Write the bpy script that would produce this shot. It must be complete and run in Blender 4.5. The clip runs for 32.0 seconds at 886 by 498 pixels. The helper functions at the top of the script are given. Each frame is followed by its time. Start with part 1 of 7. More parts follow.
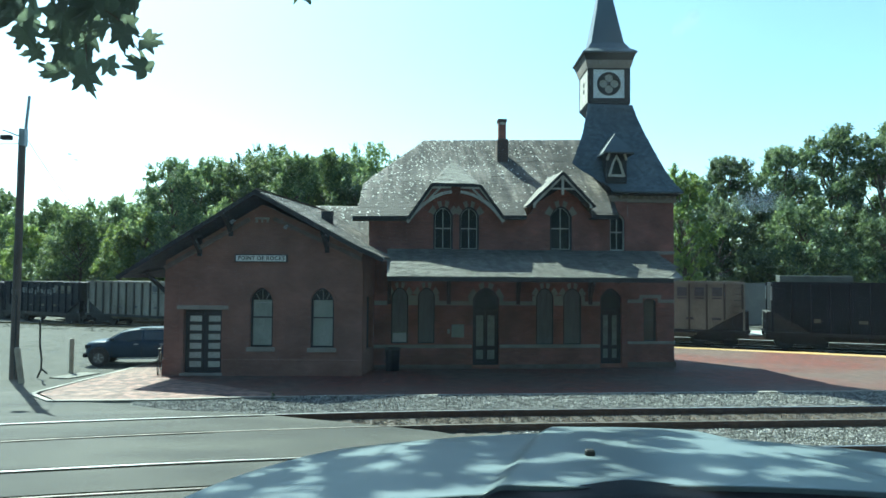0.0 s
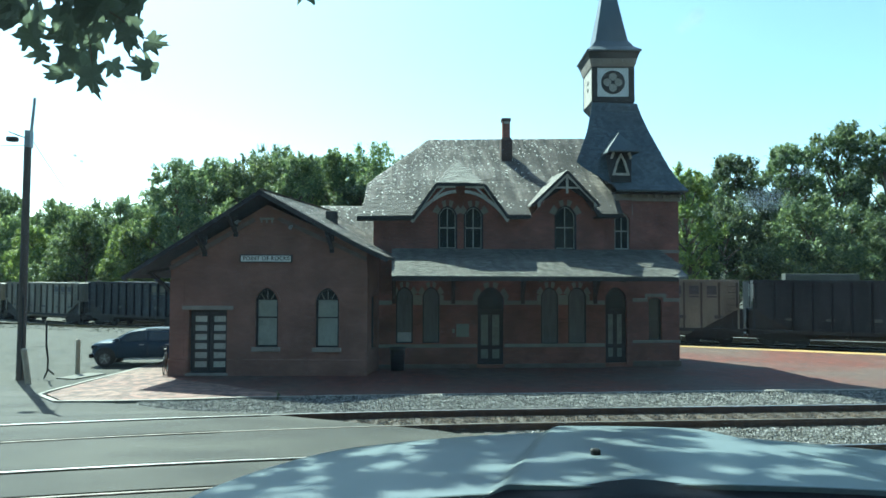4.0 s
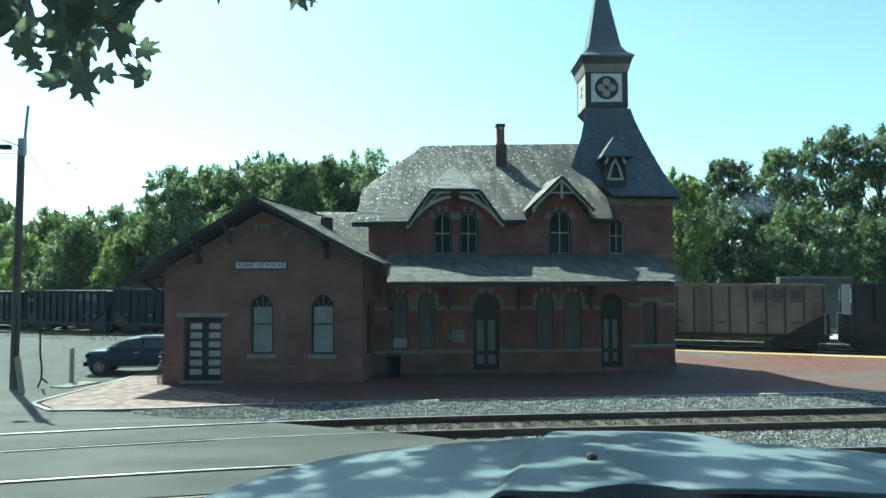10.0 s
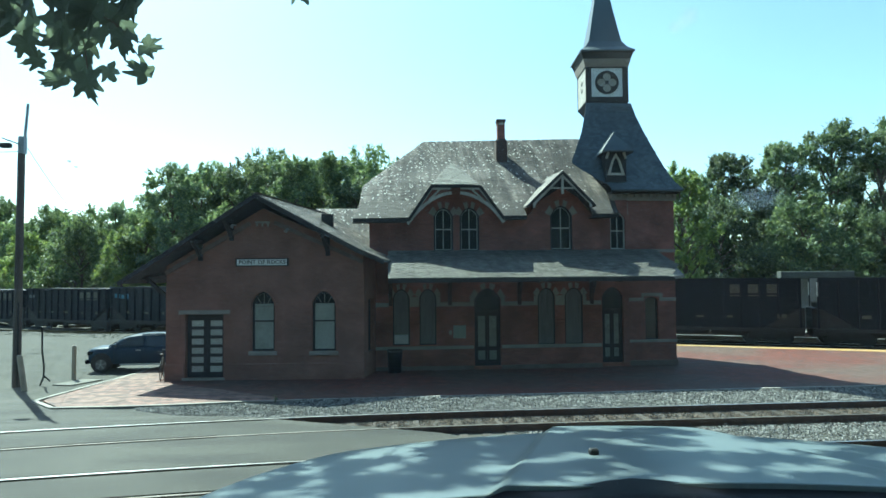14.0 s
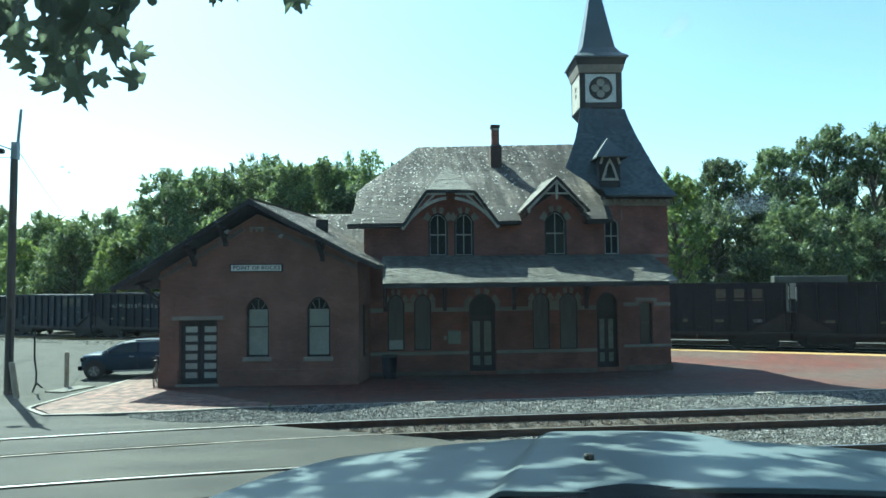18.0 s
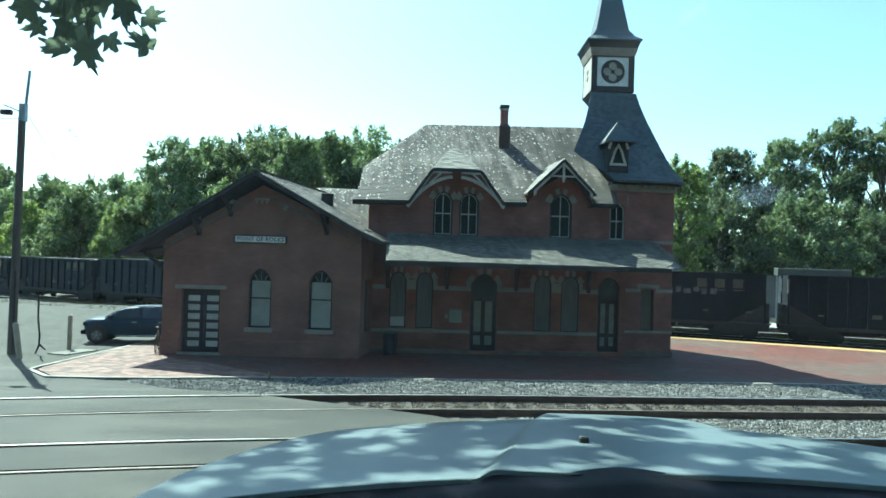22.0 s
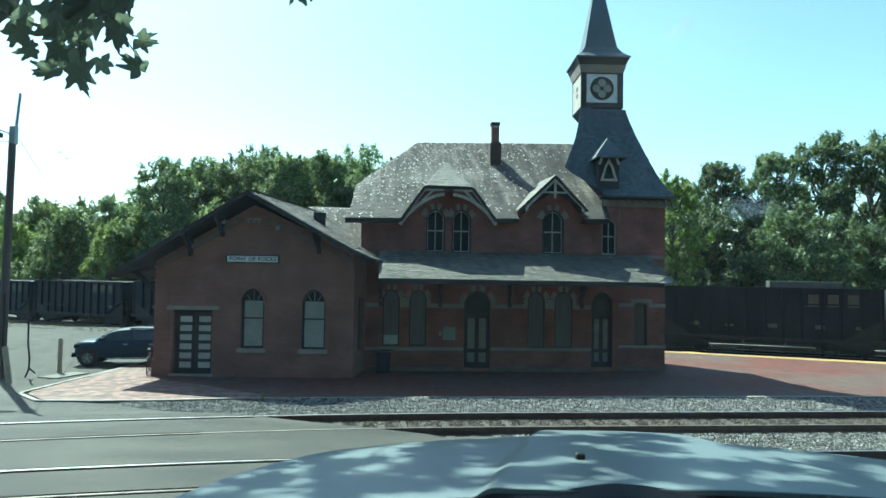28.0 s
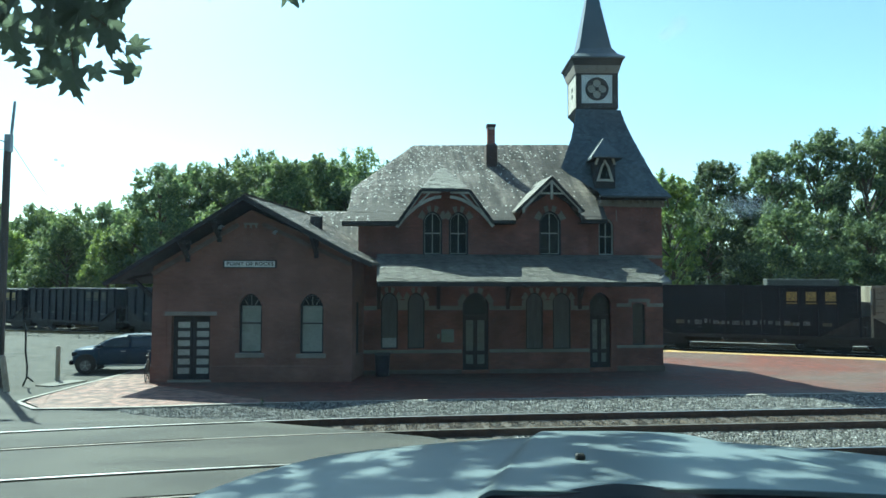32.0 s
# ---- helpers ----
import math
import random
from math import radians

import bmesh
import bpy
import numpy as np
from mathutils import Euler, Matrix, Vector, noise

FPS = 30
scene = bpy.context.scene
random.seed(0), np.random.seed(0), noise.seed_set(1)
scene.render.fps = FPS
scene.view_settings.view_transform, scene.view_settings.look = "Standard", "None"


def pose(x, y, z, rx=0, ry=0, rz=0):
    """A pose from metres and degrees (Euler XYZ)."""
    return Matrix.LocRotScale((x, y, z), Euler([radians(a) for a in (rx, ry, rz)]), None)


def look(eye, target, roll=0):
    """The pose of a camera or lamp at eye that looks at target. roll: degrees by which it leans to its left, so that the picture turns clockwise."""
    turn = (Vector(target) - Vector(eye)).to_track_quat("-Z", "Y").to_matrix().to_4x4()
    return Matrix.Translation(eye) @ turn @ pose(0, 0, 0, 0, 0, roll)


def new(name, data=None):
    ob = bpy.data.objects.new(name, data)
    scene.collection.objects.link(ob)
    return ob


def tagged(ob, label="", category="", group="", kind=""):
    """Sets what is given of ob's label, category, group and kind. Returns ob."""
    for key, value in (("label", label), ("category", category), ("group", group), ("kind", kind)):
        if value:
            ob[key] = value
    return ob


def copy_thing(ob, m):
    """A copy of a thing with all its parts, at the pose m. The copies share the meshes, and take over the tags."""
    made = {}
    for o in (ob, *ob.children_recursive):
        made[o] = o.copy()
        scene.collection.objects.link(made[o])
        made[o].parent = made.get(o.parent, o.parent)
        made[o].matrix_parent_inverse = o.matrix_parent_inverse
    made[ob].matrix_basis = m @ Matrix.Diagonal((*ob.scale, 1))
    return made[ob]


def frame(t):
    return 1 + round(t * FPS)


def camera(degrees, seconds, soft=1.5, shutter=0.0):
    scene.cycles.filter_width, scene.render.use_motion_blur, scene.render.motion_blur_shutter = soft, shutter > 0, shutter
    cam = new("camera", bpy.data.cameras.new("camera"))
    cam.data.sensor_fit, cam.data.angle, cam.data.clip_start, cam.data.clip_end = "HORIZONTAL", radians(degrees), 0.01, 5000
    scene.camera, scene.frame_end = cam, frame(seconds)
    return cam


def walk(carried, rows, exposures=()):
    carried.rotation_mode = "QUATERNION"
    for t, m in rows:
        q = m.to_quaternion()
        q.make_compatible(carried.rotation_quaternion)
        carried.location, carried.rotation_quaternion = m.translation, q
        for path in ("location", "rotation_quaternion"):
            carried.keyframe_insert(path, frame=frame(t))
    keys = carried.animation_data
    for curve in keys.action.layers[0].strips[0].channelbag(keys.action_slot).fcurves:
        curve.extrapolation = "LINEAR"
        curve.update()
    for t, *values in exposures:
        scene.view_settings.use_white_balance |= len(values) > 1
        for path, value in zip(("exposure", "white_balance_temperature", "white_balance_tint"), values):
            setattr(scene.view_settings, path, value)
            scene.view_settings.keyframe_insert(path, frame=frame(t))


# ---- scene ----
# Plan: x along the station's street front, y away from the camera, z up; paved level z = 0.
EYE = (0.0, 0.0, 3.85)
cam = camera(66.75, 32.0, soft=1.55)
PATH = [
    (0.0, 92.143, -0.410, -4.964),
    (0.5, 91.824, 0.647, -4.539),
    (1.0, 91.670, 0.833, -4.197),
    (1.5, 91.543, 0.603, -4.067),
    (2.0, 91.525, 0.613, -4.043),
    (2.5, 91.607, 0.493, -4.128),
    (3.0, 91.732, 0.030, -4.280),
    (3.5, 91.911, -0.148, -4.459),
    (5.5, 92.504, -0.092, -4.880),
    (6.0, 92.554, -0.128, -4.949),
    (6.5, 92.595, -0.106, -4.977),
    (7.0, 92.628, -0.109, -4.983),
    (7.5, 92.668, -0.180, -4.976),
    (8.0, 92.633, -0.175, -4.983),
    (8.5, 92.620, 0.171, -4.976),
    (9.0, 92.598, 0.400, -4.982),
    (9.5, 92.606, 0.306, -4.928),
    (10.0, 92.580, 0.173, -4.963),
    (10.5, 92.562, 0.276, -4.938),
    (11.0, 92.538, 0.511, -4.905),
    (11.5, 92.503, 0.386, -4.863),
    (12.0, 92.448, 0.283, -4.839),
    (12.5, 92.354, 0.469, -4.794),
    (13.0, 92.393, 0.490, -4.829),
    (13.5, 92.354, 0.581, -4.863),
    (14.0, 92.245, 0.469, -4.877),
    (14.5, 92.218, 0.285, -4.953),
    (16.5, 92.671, 0.385, -5.291),
    (17.0, 92.643, 0.484, -5.394),
    (17.5, 92.687, 0.610, -5.389),
    (18.0, 92.692, 0.582, -5.327),
    (18.5, 92.681, 0.873, -5.243),
    (19.0, 92.673, 0.792, -5.067),
    (19.5, 92.552, 0.618, -4.937),
    (20.0, 92.067, 0.127, -4.869),
    (20.5, 91.375, -0.144, -4.802),
    (21.0, 90.813, -1.018, -4.709),
    (21.5, 90.738, -1.314, -4.876),
    (22.0, 90.876, -1.700, -5.059),
    (22.5, 90.718, -2.489, -4.866),
    (23.0, 90.236, -2.504, -4.595),
    (23.5, 89.874, -2.192, -4.353),
    (24.0, 89.752, -2.228, -4.259),
    (24.5, 90.701, -3.064, -4.578),
    (25.0, 91.989, -3.435, -4.913),
    (25.5, 92.636, -2.887, -5.060),
    (27.5, 92.444, -1.352, -5.345),
    (28.0, 92.361, -0.933, -5.652),
    (28.5, 92.376, -0.785, -5.906),
    (29.0, 92.402, -0.536, -5.976),
    (29.5, 92.451, -0.445, -6.017),
    (30.0, 92.498, -0.490, -6.035),
    (30.5, 92.526, -0.362, -6.034),
    (31.0, 92.528, -0.201, -5.966),
    (31.5, 92.524, -0.111, -5.911),
    (32.0, 92.566, -0.153, -5.843),
]
walk(cam, [(t, pose(*EYE, rx, ry, rz)) for t, rx, ry, rz in PATH], exposures=[(t, 1.585 + e, 5650, -17) for t, e in ((0.0, 0.12), (3.5, 0.1), (6.0, 0.0), (20.0, 0.0), (21.5, 0.1), (23.0, 0.3), (24.5, 0.35), (25.5, 0.2), (27.5, 0.05), (28.5, 0.0), (32.0, 0.0))])

# ---- light ----
SUN_TO = Vector((-0.44, 0.70, 1.0)).normalized()
world = bpy.data.worlds.new("sky")
scene.world = world
world.use_nodes = True
wn, wl = world.node_tree.nodes, world.node_tree.links
wn.clear()
w_out, w_bg, w_sky = wn.new("ShaderNodeOutputWorld"), wn.new("ShaderNodeBackground"), wn.new("ShaderNodeTexSky")
w_sky.sky_type, w_sky.sun_disc = "NISHITA", False
w_sky.sun_elevation = math.asin(SUN_TO.z)
w_sky.sun_rotation = math.atan2(SUN_TO.x, SUN_TO.y)
w_sky.air_density, w_sky.dust_density, w_sky.ozone_density = 1.0, 1.0, 1.0
w_bg.inputs[1].default_value = 0.09
wl.new(w_sky.outputs[0], w_bg.inputs[0])
wl.new(w_bg.outputs[0], w_out.inputs[0])
sun = new("sun", bpy.data.lights.new("sun", "SUN"))
sun.data.energy, sun.data.angle, sun.data.color = 5.0, radians(0.5), (1.0, 0.95, 0.86)
sun.matrix_world = look(SUN_TO * 100, (0, 0, 0))


# ---- materials ----
def streaked(m, across, down, low, high, lean):
    """Rain streaks down a slope and broad bleached patches, laid over a material's colour."""
    nt = m.node_tree
    bs = nt.nodes["Principled BSDF"]
    source = bs.inputs["Base Color"].links[0].from_socket
    co = nt.nodes.new("ShaderNodeTexCoord")
    factor = None
    for size, lo, hi, scale in (((across, down, down), low, high, 1.0), ((0.42, 0.25, 0.25), 1 - lean, 1 + lean, 1.0)):
        mp, no, mr = nt.nodes.new("ShaderNodeMapping"), nt.nodes.new("ShaderNodeTexNoise"), nt.nodes.new("ShaderNodeMapRange")
        mp.inputs["Scale"].default_value = size
        no.inputs["Scale"].default_value, no.inputs["Detail"].default_value = scale, 4.0
        nt.links.new(co.outputs["Object"], mp.inputs["Vector"])
        nt.links.new(mp.outputs[0], no.inputs["Vector"])
        nt.links.new(no.outputs["Fac"], mr.inputs["Value"])
        mr.inputs["From Min"].default_value, mr.inputs["From Max"].default_value = 0.36, 0.64
        mr.inputs["To Min"].default_value, mr.inputs["To Max"].default_value = lo, hi
        if factor is None:
            factor = mr.outputs[0]
        else:
            mu = nt.nodes.new("ShaderNodeMath")
            mu.operation = "MULTIPLY"
            nt.links.new(factor, mu.inputs[0])
            nt.links.new(mr.outputs[0], mu.inputs[1])
            factor = mu.outputs[0]
    hs = nt.nodes.new("ShaderNodeHueSaturation")
    nt.links.new(factor, hs.inputs["Value"])
    nt.links.new(source, hs.inputs["Color"])
    nt.links.new(hs.outputs[0], bs.inputs["Base Color"])


def mat(name, a, b=None, scale=3.0, rough=0.7, bump=0.15, fine=40.0, metal=0.0, coat=0.0, island=0.0, spread=0.0, stretch=(1, 1, 1)):
    """Two tones mixed by coarse noise, fine grain on top, relief from both. island / spread: random shade per island or per object."""
    m = bpy.data.materials.new(name)
    m.use_nodes = True
    nt = m.node_tree
    bs = nt.nodes["Principled BSDF"]
    b = b or tuple(c * 0.75 for c in a)
    co, mp = nt.nodes.new("ShaderNodeTexCoord"), nt.nodes.new("ShaderNodeMapping")
    mp.inputs["Scale"].default_value = stretch
    nt.links.new(co.outputs["Object"], mp.inputs["Vector"])
    n1, n2 = nt.nodes.new("ShaderNodeTexNoise"), nt.nodes.new("ShaderNodeTexNoise")
    n1.inputs["Scale"].default_value, n1.inputs["Detail"].default_value = scale, 5.0
    n2.inputs["Scale"].default_value, n2.inputs["Detail"].default_value = fine, 3.0
    for n in (n1, n2):
        nt.links.new(mp.outputs[0], n.inputs["Vector"])
    ramp = nt.nodes.new("ShaderNodeValToRGB")
    ramp.color_ramp.elements[0].position, ramp.color_ramp.elements[1].position = 0.35, 0.68
    ramp.color_ramp.elements[0].color, ramp.color_ramp.elements[1].color = (*b, 1), (*a, 1)
    nt.links.new(n1.outputs["Fac"], ramp.inputs[0])
    hs = nt.nodes.new("ShaderNodeHueSaturation")
    val = nt.nodes.new("ShaderNodeMath")
    val.operation, val.inputs[1].default_value, val.inputs[2].default_value = "MULTIPLY_ADD", 0.5, 0.75
    nt.links.new(n2.outputs["Fac"], val.inputs[0])
    last = val
    for amount, kind, socket in ((island, "ShaderNodeNewGeometry", "Random Per Island"), (spread, "ShaderNodeObjectInfo", "Random")):
        if amount:
            src, mu = nt.nodes.new(kind), nt.nodes.new("ShaderNodeMath")
            mu.operation, mu.inputs[1].default_value, mu.inputs[2].default_value = "MULTIPLY_ADD", amount * 2, 1 - amount
            nt.links.new(src.outputs[socket], mu.inputs[0])
            mm = nt.nodes.new("ShaderNodeMath")
            mm.operation = "MULTIPLY"
            nt.links.new(last.outputs[0], mm.inputs[0])
            nt.links.new(mu.outputs[0], mm.inputs[1])
            last = mm
    nt.links.new(last.outputs[0], hs.inputs["Value"])
    nt.links.new(ramp.outputs[0], hs.inputs["Color"])
    nt.links.new(hs.outputs[0], bs.inputs["Base Color"])
    bs.inputs["Roughness"].default_value, bs.inputs["Metallic"].default_value = rough, metal
    bs.inputs["Coat Weight"].default_value = coat
    if bump:
        bp = nt.nodes.new("ShaderNodeBump")
        bp.inputs["Strength"].default_value, bp.inputs["Distance"].default_value = bump, 0.02
        nt.links.new(n2.outputs["Fac"], bp.inputs["Height"])
        nt.links.new(bp.outputs[0], bs.inputs["Normal"])
    return m


def brick_mat(name, a, b, mortar, width, height, gap=0.008, floor=False, stain=(0.5, 1.15), worn=None):
    """Coursed bricks at true size on upright walls (u along the wall, v up) or, with floor, on paving."""
    m = bpy.data.materials.new(name)
    m.use_nodes = True
    nt = m.node_tree
    bs = nt.nodes["Principled BSDF"]
    co, sp, cb = nt.nodes.new("ShaderNodeTexCoord"), nt.nodes.new("ShaderNodeSeparateXYZ"), nt.nodes.new("ShaderNodeCombineXYZ")
    nt.links.new(co.outputs["Object"], sp.inputs[0])
    if floor:
        nt.links.new(sp.outputs[0], cb.inputs[0])
        nt.links.new(sp.outputs[1], cb.inputs[1])
    else:
        ad = nt.nodes.new("ShaderNodeMath")
        nt.links.new(sp.outputs[0], ad.inputs[0])
        nt.links.new(sp.outputs[1], ad.inputs[1])
        nt.links.new(ad.outputs[0], cb.inputs[0])
        nt.links.new(sp.outputs[2], cb.inputs[1])
    br = nt.nodes.new("ShaderNodeTexBrick")
    br.inputs["Scale"].default_value = 1.0
    br.inputs["Brick Width"].default_value, br.inputs["Row Height"].default_value = width, height
    br.inputs["Mortar Size"].default_value, br.inputs["Mortar Smooth"].default_value = gap, 0.3
    br.inputs["Color1"].default_value, br.inputs["Color2"].default_value, br.inputs["Mortar"].default_value = (*a, 1), (*b, 1), (*mortar, 1)
    nt.links.new(cb.outputs[0], br.inputs["Vector"])
    no, mr = nt.nodes.new("ShaderNodeTexNoise"), nt.nodes.new("ShaderNodeMapRange")
    no.inputs["Scale"].default_value, no.inputs["Detail"].default_value = (2.6, 8.0) if floor else (0.9, 7.0)
    nt.links.new(co.outputs["Object"], no.inputs["Vector"])
    nt.links.new(no.outputs["Fac"], mr.inputs["Value"])
    mr.inputs["From Min"].default_value, mr.inputs["From Max"].default_value = 0.3, 0.7
    mr.inputs["To Min"].default_value, mr.inputs["To Max"].default_value = stain
    mx = nt.nodes.new("ShaderNodeHueSaturation")
    nt.links.new(mr.outputs[0], mx.inputs["Value"])
    colour = br.outputs["Color"]
    if worn:
        # broad patches of weathered, paler pieces
        wn2, wr, wm = nt.nodes.new("ShaderNodeTexNoise"), nt.nodes.new("ShaderNodeMapRange"), nt.nodes.new("ShaderNodeMix")
        wn2.inputs["Scale"].default_value, wn2.inputs["Detail"].default_value = 0.22, 7.0
        nt.links.new(co.outputs["Object"], wn2.inputs["Vector"])
        nt.links.new(wn2.outputs["Fac"], wr.inputs["Value"])
        wr.inputs["From Min"].default_value, wr.inputs["From Max"].default_value = 0.42, 0.60
        wm.data_type = "RGBA"
        nt.links.new(wr.outputs[0], wm.inputs[0])
        nt.links.new(colour, wm.inputs[6])
        wm.inputs[7].default_value = (*worn, 1)
        colour = wm.outputs[2]
    nt.links.new(colour, mx.inputs["Color"])
    nt.links.new(mx.outputs[0], bs.inputs["Base Color"])
    bs.inputs["Roughness"].default_value = 0.85
    bp = nt.nodes.new("ShaderNodeBump")
    bp.invert = True
    bp.inputs["Strength"].default_value, bp.inputs["Distance"].default_value = 0.5, 0.01
    nt.links.new(br.outputs["Fac"], bp.inputs["Height"])
    nt.links.new(bp.outputs[0], bs.inputs["Normal"])
    return m


def leaf_mat(name, a, b):
    """Leaf with some light coming through it."""
    m = bpy.data.materials.new(name)
    m.use_nodes = True
    nt = m.node_tree
    bs, out = nt.nodes["Principled BSDF"], nt.nodes["Material Output"]
    geo, ramp = nt.nodes.new("ShaderNodeNewGeometry"), nt.nodes.new("ShaderNodeValToRGB")
    ramp.color_ramp.elements[0].color, ramp.color_ramp.elements[1].color = (*a, 1), (b[0] * 1.3, b[1] * 1.2, b[2] * 1.1, 1)
    mid = ramp.color_ramp.elements.new(0.7)
    mid.color = (*((p + q) / 2 for p, q in zip(a, b)), 1)
    nt.links.new(geo.outputs["Random Per Island"], ramp.inputs[0])
    info, hs = nt.nodes.new("ShaderNodeObjectInfo"), nt.nodes.new("ShaderNodeHueSaturation")
    mr = nt.nodes.new("ShaderNodeMapRange")
    mr.inputs["To Min"].default_value, mr.inputs["To Max"].default_value = 0.7, 1.3
    nt.links.new(info.outputs["Random"], mr.inputs["Value"])
    nt.links.new(mr.outputs[0], hs.inputs["Value"])
    nt.links.new(ramp.outputs[0], hs.inputs["Color"])
    nt.links.new(hs.outputs[0], bs.inputs["Base Color"])
    bs.inputs["Roughness"].default_value = 0.55
    tr, ad = nt.nodes.new("ShaderNodeBsdfTranslucent"), nt.nodes.new("ShaderNodeMixShader")
    ad.inputs[0].default_value = 0.46
    bright = nt.nodes.new("ShaderNodeHueSaturation")
    bright.inputs["Value"].default_value, bright.inputs["Hue"].default_value = 1.5, 0.48
    nt.links.new(hs.outputs[0], bright.inputs["Color"])
    nt.links.new(bright.outputs[0], tr.inputs["Color"])
    nt.links.new(bs.outputs[0], ad.inputs[1])
    nt.links.new(tr.outputs[0], ad.inputs[2])
    nt.links.new(ad.outputs[0], out.inputs["Surface"])
    return m


def glass_mat(name, tint, rough=0.05):
    """Old window glass before a dark room: a dark glossy sheet."""
    m = bpy.data.materials.new(name)
    m.use_nodes = True
    bs = m.node_tree.nodes["Principled BSDF"]
    bs.inputs["Base Color"].default_value, bs.inputs["Roughness"].default_value = (*tint, 1), rough
    bs.inputs["Specular IOR Level"].default_value = 0.6
    return m


